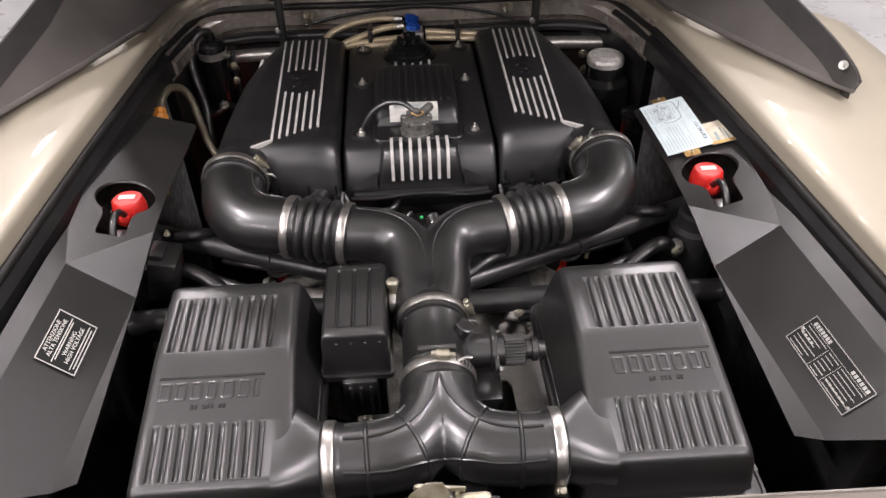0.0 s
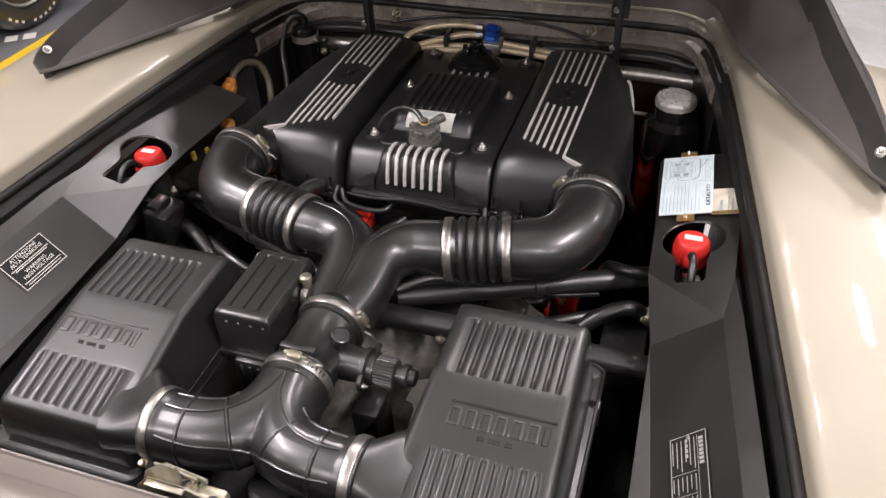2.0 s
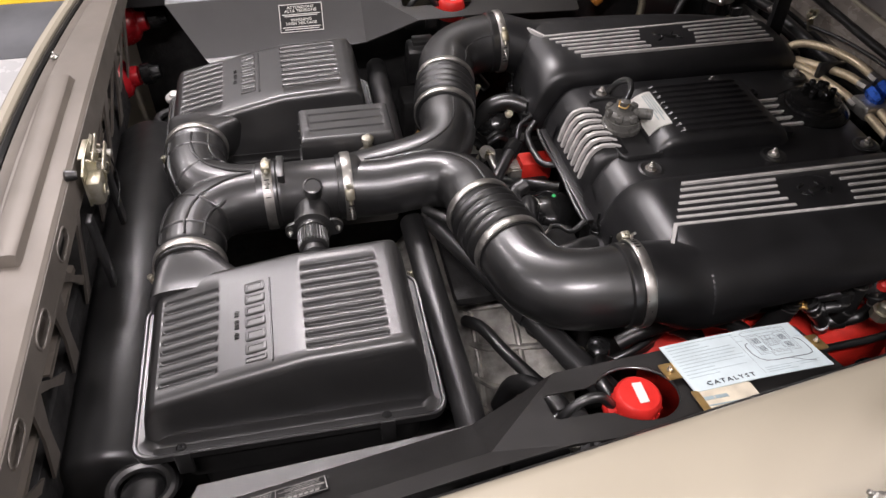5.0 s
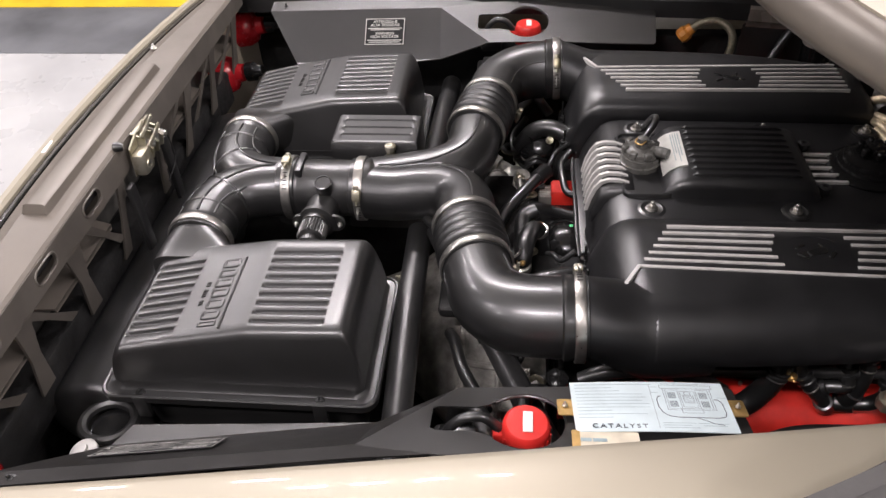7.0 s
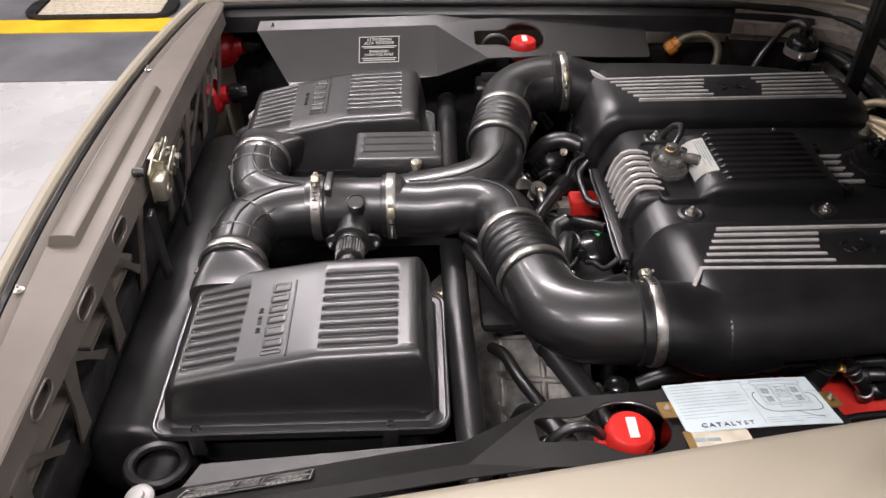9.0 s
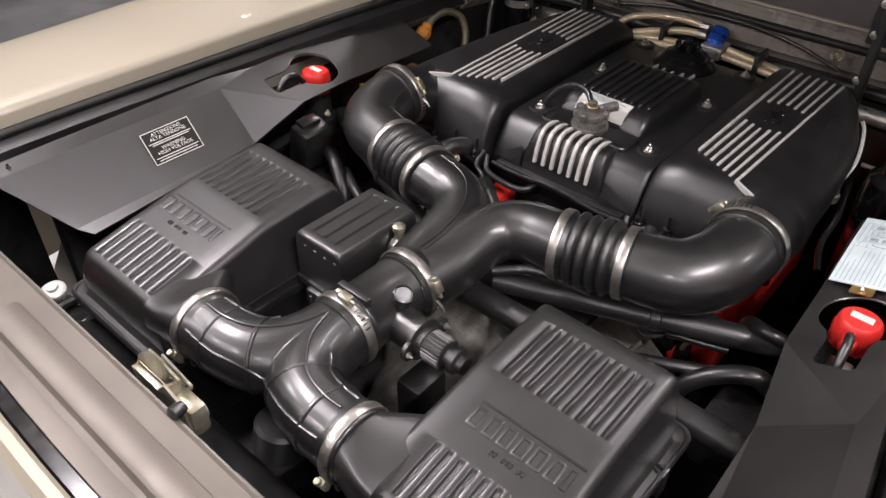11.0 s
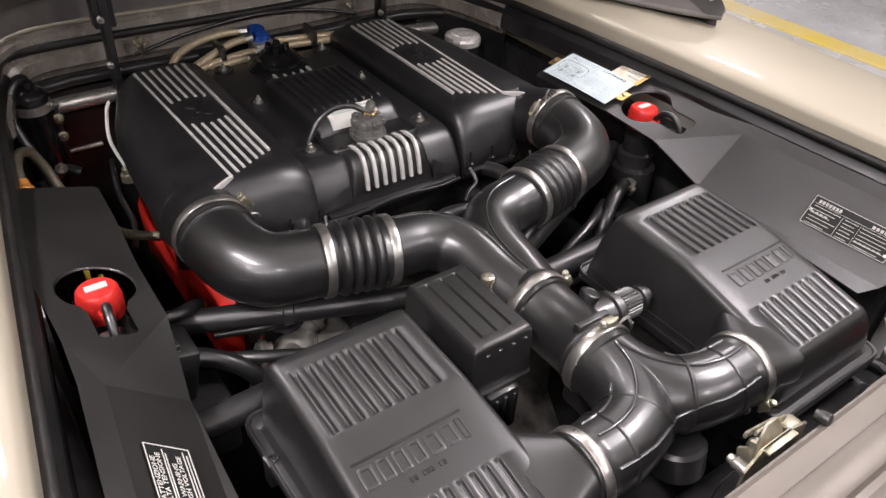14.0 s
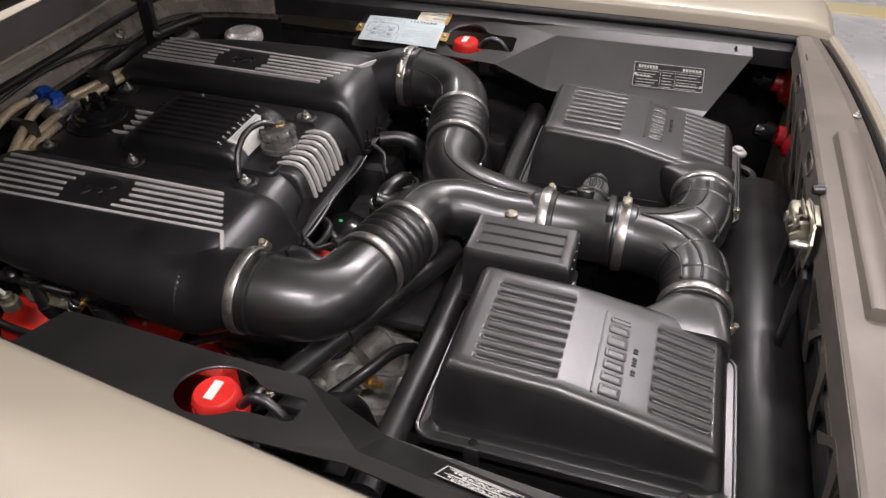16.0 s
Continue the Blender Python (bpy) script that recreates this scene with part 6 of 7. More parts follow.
tube(bm, [(0.05, 0.74, 0.85), (0.09, 0.765, 0.858), (0.13, 0.785, 0.845), (0.2, 0.83, 0.8)], 0.006, 12)
solo("rubber_hose", bm, RUBBER, "thin black rubber hose looping to the Y pipe", "hose")

# gearbox casting with ribs
gb = thing("gearbox_casting", (0.0, 0.75, 0.6), "ribbed grey cast aluminium gearbox housing", "gearbox")
bm = B()
loops = []
for y, r in ((0.60, 0.03), (0.62, 0.06), (0.7, 0.095), (0.78, 0.17), (0.8, 0.21), (0.87, 0.235), (0.9, 0.235), (0.905, 0.21)):
    loops.append([(r * 1.15 * math.cos(a), y, 0.60 + r * 0.71 * math.sin(a)) for a in [2 * math.pi * k / 40 for k in range(40)]])
loft(bm, loops)
gbody = part("housing", bm, CASTALU, gb, "", 50)
for k in range(-5, 6):
    a = radians(90 - 15 * k)
    bm = B()
    tube(bm, [(r * 1.15 * math.cos(a), y, 0.60 + r * 0.71 * math.sin(a)) for y, r in ((0.785, 0.183), (0.8, 0.212), (0.84, 0.226), (0.88, 0.237))], 0.0045, 8, 2)
    part("rib", bm, CASTALU, gbody)
for y, r in ((0.79, 0.192), (0.84, 0.226)):
    bm = B()
    tube(bm, [(r * 1.15 * math.cos(radians(a)), y, 0.60 + r * 0.71 * math.sin(radians(a))) for a in range(0, 181, 10)], 0.0045, 8, 1)
    part("rib", bm, CASTALU, gbody)

# central pit behind the plenum: black filter canister, small hoses
oc = thing("oil_canister", (0.0, 0.92, 0.72), "gloss black oil canister with a green dot", "canister")
bm = B()
turned(bm, (0.002, 0.938, 0.68), (0, -0.06, 1), [(0, 0.043), (0.085, 0.043), (0.102, 0.04), (0.113, 0.032), (0.12, 0.018), (0.122, 0.001)], 36)
part("body", bm, GLOSSBLACK, oc)
bm = B()
turned(bm, (-0.002, 0.934, 0.8015), (0, -0.1, 1), [(0, 0.003), (0.0008, 0.003), (0.001, 0.001)], 12)
part("dot", bm, GREEN, oc, "green painted dot")
for nm, pts, r, mt, lb in (
    ("coolant_hose", [(-0.118, 0.935, 0.85), (-0.105, 0.922, 0.835), (-0.07, 0.924, 0.826), (-0.045, 0.93, 0.826), (-0.035, 0.95, 0.83)], 0.0048, RUBBER, "thin black hose under the plenum"),
    ("corrugated_conduit", [(-0.02, 0.95, 0.8), (-0.045, 0.92, 0.79), (-0.08, 0.88, 0.775), (-0.13, 0.86, 0.75)], 0.0085, RUBBER, "corrugated black cable conduit"),
):
    bm = B()
    tube(bm, pts, r, 14)
    solo(nm, bm, mt, lb, "hose")
for s in (1, -1):
    t = thing("throttle_linkage", (s * 0.075, 0.87, 0.83), "small zinc-plated linkage with bolts", "linkage")
    bm = B()
    tube(bm, [(s * 0.06, 0.872, 0.8), (s * 0.075, 0.864, 0.812), (s * 0.085, 0.862, 0.818)], 0.006, 10, 2)
    part("rod", bm, STEEL, t)
    bolt(t, (s * 0.088, 0.862, 0.818), (0, -0.4, 1), 0.0055, ZINC, 0.008)
    bolt(t, (s * 0.062, 0.88, 0.808), (0, -0.2, 1), 0.005, ZINC, 0.008)
    bm = B()
    rbox(bm, (s * 0.11 - 0.02, 0.86, 0.77), (s * 0.11 + 0.02, 0.9, 0.8), 0.005)
    part("bracket", bm, DARK, t)
    bm = B()
    tube(bm, [(s * 0.118, 0.93, 0.86), (s * 0.119, 0.914, 0.845), (s * 0.1, 0.905, 0.838), (s * 0.09, 0.898, 0.83)], 0.0035, 10)
    part("thin_pipe", bm, TUBEBLACK, t)
vc = thing("vacuum_capsule", (-0.17, 0.884, 0.83), "round black vacuum capsule between the hoses", "capsule")
bm = B()
turned(bm, (-0.172, 0.89, 0.815), (0.35, -0.35, 0.87), [(0, 0.008), (0.002, 0.02), (0.006, 0.028), (0.012, 0.03), (0.015, 0.03), (0.02, 0.027), (0.026, 0.018), (0.029, 0.008), (0.04, 0.006), (0.042, 0.003)], 28)
part("body", bm, GLOSSBLACK, vc)
for k in range(3):
    bm = B()
    tube(bm, [(-0.155 + 0.012 * k, 0.9, 0.812), (-0.15 + 0.012 * k, 0.885, 0.822), (-0.15 + 0.012 * k, 0.87, 0.812)], 0.0038, 10)
    part("ribbed_arm", bm, RUBBER, vc)
bolt(vc, (-0.15, 0.905, 0.845), (0.6, -0.3, 0.5), 0.004, ZINC, 0.006)
for at, ax in (((0.03, 0.889, 0.826), (0.8, -0.4, 0.3)), ((0.1, 0.866, 0.824), (0.9, 0.2, 0.3))):
    hc2 = thing("small_clamp", at, "small brass-coloured clamp on a hose in the pit", "clamp", "small clamps")
    bm = B()
    turned(bm, Vector(at) - Vector((0, 0, 0.012)), (0.1, -0.1, 1), [(0, 0.0122), (0.001, 0.0132), (0.007, 0.0132), (0.008, 0.0122)], 20)
    part("band", bm, STEEL, hc2)
    bolt(hc2, at, ax, 0.0045, BRASS, 0.007)
bm = B()
tube(bm, [(0.032, 0.9, 0.75), (0.028, 0.892, 0.79), (0.03, 0.889, 0.815), (0.045, 0.88, 0.832), (0.07, 0.872, 0.834), (0.09, 0.868, 0.826), (0.1, 0.866, 0.805), (0.104, 0.868, 0.76)], 0.0118, 14)
solo("coolant_hose", bm, RUBBER, "black rubber hose arching in the pit between two clamps", "hose")
ch = thing("corrugated_hose", (-0.05, 0.87, 0.825), "black hose with a corrugated end behind the plenum", "hose")
bm = B()
tube(bm, [(-0.092, 0.9, 0.831), (-0.06, 0.878, 0.829), (-0.014, 0.846, 0.818), (0.01, 0.83, 0.8)], 0.0085, 14)
part("hose", bm, RUBBER, ch)
bm = B()
turned(bm, Vector((-0.093, 0.9, 0.8312)), (0.032, -0.022, -0.002), [(0.0008 * k, 0.0095 + (0.0022 if k % 4 in (1, 2) else 0)) for k in range(33)], 16)
part("corrugated_end", bm, RUBBER, ch)
bm = B()
tube(bm, [(0.012, 0.885, 0.84), (0.02, 0.868, 0.832), (0.05, 0.866, 0.82), (0.072, 0.866, 0.806), (0.09, 0.86, 0.78)], 0.0105, 14)
solo("coolant_hose", bm, RUBBER, "black rubber hose with a zinc clamp", "hose")
sr = thing("solenoid_block", (-0.085, 0.915, 0.79), "red and ribbed grey solenoid block", "solenoid")
bm = B()
rbox(bm, (-0.105, 0.908, 0.775), (-0.073, 0.955, 0.806), 0.004)
part("body", bm, RED, sr, "red painted body")
for k in range(6):
    bm = B()
    rbox(bm, (-0.103 + 0.0052 * k, 0.89, 0.765), (-0.0995 + 0.0052 * k, 0.909, 0.797), 0.001, 1)
    part("fin", bm, CASTALU, sr)
bm = B()
turned(bm, (-0.128, 0.862, 0.775), (0.5, 0.1, 1), [(0, 0.012), (0.012, 0.012), (0.013, 0.009), (0.026, 0.009), (0.028, 0.0125), (0.034, 0.0125), (0.035, 0.002)], 16)
solo("metal_fitting", bm, CASTALU, "dull round metal fitting in the pit", "fitting")
# plate added over the pale gearbox so that the pit reads dark
bm = B()
rbox(bm, (-0.15, 0.76, 0.765), (0.15, 0.95, 0.782), 0.008)
solo("pit_dark_plate", bm, DARK, "dark plate added over the gearbox to darken the pit", "shroud")
bm = B()
tube(bm, [(-0.15, 0.93, 0.855), (-0.16, 0.905, 0.86), (-0.165, 0.88, 0.85), (-0.17, 0.86, 0.82)], 0.013, 14)
solo("coolant_hose", bm, RUBBER, "black rubber hose beside the intake elbow", "hose")
bm = B()
tube(bm, [(0.15, 0.93, 0.85), (0.158, 0.905, 0.852), (0.162, 0.88, 0.845), (0.165, 0.86, 0.815)], 0.011, 14)
solo("coolant_hose", bm, RUBBER, "black rubber hose beside the intake elbow", "hose")
bm = B()
plate(bm, [(x, y, 0.74 + 0.15 * (y - 0.64)) for x, y in ((0.091, 0.682), (0.123, 0.697), (0.169, 0.665), (0.162, 0.641), (0.155, 0.635), (0.153, 0.627), (0.145, 0.594), (0.104, 0.6), (0.102, 0.64), (0.097, 0.648), (0.087, 0.651))], Vector((0, 0, -0.004)))
solo("heat_shield", bm, FOIL, "mottled grey sheet-metal heat shield low in the bay", "heat shield")
bm = B()
rbox(bm, (0.045, 0.575, 0.70), (0.082, 0.625, 0.795), 0.008)
solo("junction_box", bm, PLASTIC, "black plastic box under the air flow meter", "box")
sl = thing("silencer", (0, 0.364, 0.73), "fat black satin silencer lying along the tail", "silencer")
bm = B()
turned(bm, (-0.31, 0.364, 0.733), (1, 0, 0), [(0, 0.03), (0.0, 0.054), (0.004, 0.06), (0.012, 0.064), (0.608, 0.064), (0.616, 0.06), (0.62, 0.054), (0.62, 0.03)], 48)
part("drum", bm, TUBEBLACK, sl, "satin black drum")
for s in (1, -1):
    bm = B()
    rbox(bm, (s * 0.383 - 0.012, 0.383, 0.7), (s * 0.383 + 0.012, 0.417, 0.762), 0.004)
    hg = part("hanger", bm, DARK, sl, "dark hanger bracket")
    bm = B()
    turned(bm, (s * 0.383, 0.4, 0.762), (0.1, -0.1, 1), [(0, 0.012), (0.004, 0.012), (0.005, 0.006), (0.022, 0.006), (0.023, 0.0155), (0.027, 0.0155), (0.029, 0.013), (0.03, 0.0075), (0.034, 0.007), (0.035, 0.001)], 20)
    part("spring_bolt", bm, STRAKE, hg, "dull bright spring bolt", 25)
    bm = B()
    tube(bm, [(s * 0.383 + 0.0105 * math.cos(a), 0.399 + 0.0105 * math.sin(a), 0.768 + 0.0025 * a / 3.14) for a in [0.5 * k for k in range(38)]], 0.0018, 6, 1)
    part("spring", bm, STEEL, hg)
bm = B()
turned(bm, (0.02, 0.44, 0.79), (0, 0.2, 1), [(0, 0.03), (0.03, 0.03), (0.034, 0.026), (0.035, 0.01)], 24)
solo("filler_neck", bm, TUBEBLACK, "dark fitting under the Y hose", "fitting")

# front corners: expansion tank with its cap, catch can, pipes
ft = thing("expansion_tank", (0.358, 1.272, 0.75), "black tank with a faceted chrome cap", "tank")
bm = B()
turned(bm, (0.358, 1.272, 0.66), (0, 0, 1), [(0, 0.05), (0.17, 0.05), (0.19, 0.047), (0.2, 0.035), (0.222, 0.034)], 32)
part("body", bm, GLOSSBLACK, ft)
bm = B()
turned(bm, (0.358, 1.272, 0.878), (0, 0, 1), [(0, 0.031), (0.002, 0.034), (0.013, 0.0345), (0.018, 0.0325), (0.0215, 0.025), (0.0222, 0.0235), (0.0215, 0.022), (0.0215, 0.001)], 16)
part("cap", bm, CHROME, ft, "faceted chrome cap", 20)
for s in (1, -1):
    cc = thing("pipe_bracket", (s * 0.365, 1.395, 0.83), "black bracket plate with zinc bolts under the bulkhead", "bracket")
    bm = B()
    rbox(bm, (s * 0.37 - 0.03, 1.4, 0.76), (s * 0.37 + 0.03, 1.408, 0.885), 0.003)
    part("plate", bm, TUBEBLACK, cc)
    for x, z in ((0.348, 0.84), (0.354, 0.805), (0.383, 0.882)):
        bolt(cc, (s * x, 1.399, z), (0, -1, 0.2), 0.0055, ZINC, 0.009)
    bm = B()
    tube(bm, [(s * 0.335, 1.392, 0.79), (s * 0.28, 1.392, 0.79)], 0.004, 10, 2)
    part("thin_bar", bm, ALU, cc)
vc = thing("filter_canister", (-0.3705, 1.342, 0.8), "black fuel filter canister in a pale metal band", "canister")
bm = B()
turned(bm, (-0.3705, 1.342, 0.79), (0, 0, 1), [(0, 0.014), (0.004, 0.023), (0.01, 0.0255), (0.1, 0.0255), (0.128, 0.0255), (0.134, 0.022), (0.138, 0.011), (0.148, 0.01), (0.15, 0.006)], 28)
part("body", bm, GLOSSBLACK, vc)
bm = B()
turned(bm, (-0.3705, 1.342, 0.894), (0, 0, 1), [(0, 0.0255), (0.0005, 0.0268), (0.013, 0.0268), (0.0135, 0.0255)], 32)
band = part("band", bm, ALU, vc, "dull aluminium band")
bolt(band, (-0.344, 1.332, 0.9), (1, -0.6, 0), 0.0045, STEEL, 0.007)
bm = B()
tube(bm, [(-0.3705, 1.342, 0.934), (-0.372, 1.338, 0.944), (-0.385, 1.328, 0.944), (-0.398, 1.316, 0.926), (-0.402, 1.3, 0.895), (-0.392, 1.28, 0.86), (-0.383, 1.26, 0.83), (-0.38, 1.24, 0.8), (-0.375, 1.22, 0.77)], 0.0075, 14)
part("hose", bm, RUBBER, vc, "black rubber hose bending down")
bm = B()
rbox(bm, (-0.343, 1.352, 0.79), (-0.335, 1.372, 0.89), 0.003)
br = part("bracket", bm, TUBEBLACK, vc, "black steel bracket")
for z in (0.868, 0.838):
    bolt(br, (-0.339, 1.351, z), (0, -1, 0.2), 0.0045, ZINC, 0.0075)
bm = B()
tube(bm, [(-0.4, 1.28, 0.805), (-0.378, 1.3, 0.798), (-0.355, 1.31, 0.806), (-0.335, 1.3, 0.8)], 0.0075, 12)
part("lower_pipe", bm, TUBEBLACK, vc)
bolt(vc, (-0.36, 1.303, 0.812), (0, -0.5, 1), 0.006, ALU, 0.009)
for s in (1, -1):
    bm = B()
    tube(bm, [(s * 0.2, 1.395, 0.868), (s * 0.3, 1.4, 0.866), (s * 0.39, 1.395, 0.864)], 0.0125, 16, 2)
    solo("steel_pipe", bm, ALU, "dull worn aluminium pipe below the bulkhead", "pipe")
    bm = B()
    tube(bm, [(s * 0.1, 1.4, 0.9), (s * 0.3, 1.405, 0.9), (s * 0.385, 1.375, 0.9)], 0.009, 16, 2)
    solo("black_pipe", bm, TUBEBLACK, "black pipe along the bulkhead", "pipe")
    bm = B()
    rbox(bm, (s * 0.24 - 0.006, 1.36, 0.80), (s * 0.24 + 0.006, 1.385, 1.06), 0.002)
    rbox(bm, (s * 0.24 - 0.015, 1.363, 0.985), (s * 0.24 + 0.015, 1.388, 1.07), 0.002)
    hinge = part("lid_hinge", bm, TUBEBLACK, car, "black steel hinge arm")
    for z in (0.93, 1.0, 1.045):
        bolt(hinge, (s * 0.24 - 0.006, 1.362, z), (0, -1, 0.2), 0.004, STEEL, 0.006)
    t = thing("bulkhead_stud", (s * 0.2, 1.4, 0.93), "zinc-plated stud and bracket on the bulkhead", "stud", "bulkhead studs")
    bolt(t, (s * 0.19, 1.395, 0.945), (0, -0.7, 0.7), 0.006, ZINC, 0.01)
    bm = B()
    tube(bm, [(s * 0.19, 1.4, 0.92), (s * 0.19, 1.39, 0.945)], 0.005, 10, 2)
    part("post", bm, ZINC, t)
bm = B()
tube(bm, [(-0.2, 1.395, 0.925), (-0.1, 1.402, 0.942), (0.02, 1.404, 0.95), (0.12, 1.4, 0.942), (0.2, 1.39, 0.925)], 0.003, 10)
solo("cable", bm, RUBBER, "thin black cable along the bulkhead", "cable")

# braided fuel lines and blue fittings
for i, pts in enumerate((
    [(-0.165, 1.335, 0.9), (-0.15, 1.36, 0.92), (-0.11, 1.38, 0.93), (-0.06, 1.392, 0.933), (-0.015, 1.395, 0.93)],
    [(-0.13, 1.345, 0.905), (-0.09, 1.36, 0.914), (-0.05, 1.372, 0.922), (-0.012, 1.38, 0.923)],
    [(-0.14, 1.34, 0.9), (-0.08, 1.352, 0.905), (-0.03, 1.362, 0.905), (0.0, 1.365, 0.902)],
    [(-0.1, 1.338, 0.9), (-0.06, 1.346, 0.902), (-0.02, 1.352, 0.9)],
    [(0.03, 1.378, 0.91), (0.08, 1.372, 0.908), (0.13, 1.365, 0.906), (0.18, 1.36, 0.9)],
    [(0.03, 1.362, 0.905), (0.08, 1.358, 0.904), (0.15, 1.352, 0.902)],
)):
    t = thing("braided_fuel_line", pts[0], "gold-coloured braided fuel line", "fuel line", "fuel lines")
    bm = B()
    tube(bm, pts, 0.0062, 14)
    part("hose", bm, BRAID, t)
    bm = B()
    a, b = Vector(pts[-1]), Vector(pts[-2])
    turned(bm, a, b - a, [(0, 0.0075), (0.014, 0.0075), (0.015, 0.0065)], 8)
    part("ferrule", bm, STEEL, t, "", 25)
bf = thing("fuel_block", (0.005, 1.385, 0.91), "steel fuel block with blue anodised fittings", "fuel fitting")
bm = B()
rbox(bm, (-0.012, 1.36, 0.893), (0.026, 1.4, 0.915), 0.004)
part("block", bm, ALU, bf)
for x, y, z in ((-0.008, 1.396, 0.93), (-0.006, 1.38, 0.923)):
    bm = B()
    turned(bm, (x, y, z), (1, 0, -0.15), [(0, 0.0085), (0.008, 0.0105), (0.018, 0.0105), (0.022, 0.008), (0.026, 0.006)], 6)
    part("fitting", bm, BLUE, bf, "blue anodised nut", 25)
for x in (-0.075, 0.09):
    bm = B()
    rbox(bm, (x - 0.004, 1.342, 0.895), (x + 0.004, 1.385, 0.93), 0.003)
    solo("line_clip", bm, RUBBER, "black clip holding the fuel lines", "clip")

# lid latch on the tail
la = thing("lid_latch", (0, 0.335, 0.93), "zinc-plated lid latch on the tail rail", "latch")
bm = B()
plate(bm, [(x, 0.3475, z) for x, z in ((-0.048, 0.893), (-0.05, 0.926), (-0.034, 0.944), (0.006, 0.944), (0.03, 0.936), (0.034, 0.896))], Vector((0, 0.0025, 0)))
back = part("back_plate", bm, ZINC, la)
bm = B()
rbox(bm, (-0.034, 0.342, 0.9415), (0.006, 0.35, 0.944), 0.001)
part("top_flange", bm, ZINC, la)
for x0, x1 in ((-0.03, -0.0265), (-0.014, -0.0105), (0.004, 0.0075)):
    bm = B()
    plate(bm, [(x0, y, z) for y, z in ((0.35, 0.905), (0.366, 0.908), (0.369, 0.922), (0.36, 0.93), (0.362, 0.938), (0.35, 0.942))], Vector((x1 - x0, 0, 0)))
    part("claw_plate", bm, ZINC, la)
bm = B()
tube(bm, [(-0.022, 0.353, 0.936), (-0.021, 0.362, 0.932), (-0.019, 0.364, 0.92), (-0.016, 0.358, 0.908)], 0.003, 8)
part("hook", bm, STEEL, la)
bm = B()
rbox(bm, (0.006, 0.349, 0.897), (0.037, 0.367, 0.93), 0.006)
turned(bm, (0.024, 0.3665, 0.911), (0, 1, 0), [(0, 0.0075), (0.002, 0.007), (0.0022, 0.0045), (-0.004, 0.004), (-0.004, 0.001)], 16)
part("catch_body", bm, ZINC, la)
for x, z in ((-0.04, 0.918), (0.022, 0.913), (-0.002, 0.925)):
    bm = B()
    turned(bm, (x, 0.35, z), (0, 1, 0), [(0, 0.006), (0.012, 0.006), (0.0135, 0.0045), (0.018, 0.004), (0.019, 0.002)], 14)
    part("pivot_pin", bm, STEEL, la)
bm = B()
plate(bm, [(-0.041, 0.349, 0.936), (-0.036, 0.352, 0.95), (-0.022, 0.357, 0.9575), (-0.008, 0.357, 0.957), (-0.002, 0.353, 0.946), (-0.004, 0.349, 0.938)], Vector((0.001, 0.0025, -0.001)))
part("keeper", bm, ZINC, la, "olive plated keeper plate")
bm = B()
rbox(bm, (-0.032, 0.358, 0.9435), (0.012, 0.361, 0.95), 0.001, 1, Matrix.Rotation(radians(10), 4, "Y"))
part("link_bar", bm, ZINC, la, "plated link bar")
bm = B()
rbox(bm, (-0.03, 0.366, 0.931), (0.014, 0.369, 0.938), 0.001, 1, Matrix.Rotation(radians(12), 4, "Y"))
part("link_bar", bm, ZINC, la, "plated link bar")
bm = B()
turned(bm, (0.036, 0.347, 0.944), (0.2, -1, 0.1), [(0, 0.005), (0.006, 0.0065), (0.012, 0.0065), (0.014, 0.004)], 12)
part("rubber_stop", bm, RUBBER, la)
bm = B()
tube(bm, [(-0.048, 0.356, 0.92), (-0.056, 0.36, 0.9), (-0.05, 0.362, 0.865), (-0.02, 0.36, 0.85)], 0.001, 8)
part("pull_cable", bm, TUBEBLACK, la)
la.location.z += 0.003
la.location.y += 0.002
for x in (-0.245, 0.245):
    bolt(car, (x, 0.28, 0.9455), (0, 0, 1), 0.0032, STEEL, 0.0055, "rail_bolt")

# tail lamp backs in both corners
for s in (1, -1):
    for k, (x, y, z) in enumerate(((0.57, 0.325, 0.825), (0.44, 0.315, 0.79))):
        t = thing("tail_lamp_housing", (s * x, y, z), "red plastic back of a round tail lamp", "tail lamp", "tail lamps")
        bm = B()
        turned(bm, (s * x, y - 0.04, z), (0, 1, 0.15), [(0, 0.036), (0.03, 0.036), (0.045, 0.03), (0.052, 0.018), (0.065, 0.016)], 28)
        part("housing", bm, TAIL_RED, t)
        bm = B()
        turned(bm, (s * x, y + 0.03, z + 0.01), (0, 1, 0.15), [(0, 0.018), (0.015, 0.018), (0.02, 0.012), (0.03, 0.01)], 16)
        part("socket", bm, GLOSSBLACK, t)

# braided hose with an orange end, by one side cover
bh = thing("braided_hose", (-0.45, 1.158, 0.87), "braided steel hose with an orange plastic end", "hose")
bm = B()
tube(bm, [(-0.426, 1.146, 0.893), (-0.424, 1.165, 0.906), (-0.415, 1.19, 0.91), (-0.401, 1.208, 0.898), (-0.389, 1.208, 0.872), (-0.38, 1.192, 0.842), (-0.36, 1.15, 0.817), (-0.33, 1.11, 0.802), (-0.29, 1.08, 0.8)], 0.0066, 14)
part("hose", bm, BRAIDDULL, bh)
bm = B()
turned(bm, (-0.427, 1.13, 0.877), (0.0, 0.6, 0.6), [(0, 0.011), (0.004, 0.0135), (0.014, 0.0135), (0.018, 0.0105), (0.026, 0.0095)], 10)
part("end_fitting", bm, ORANGE, bh, "orange plastic end", 25)
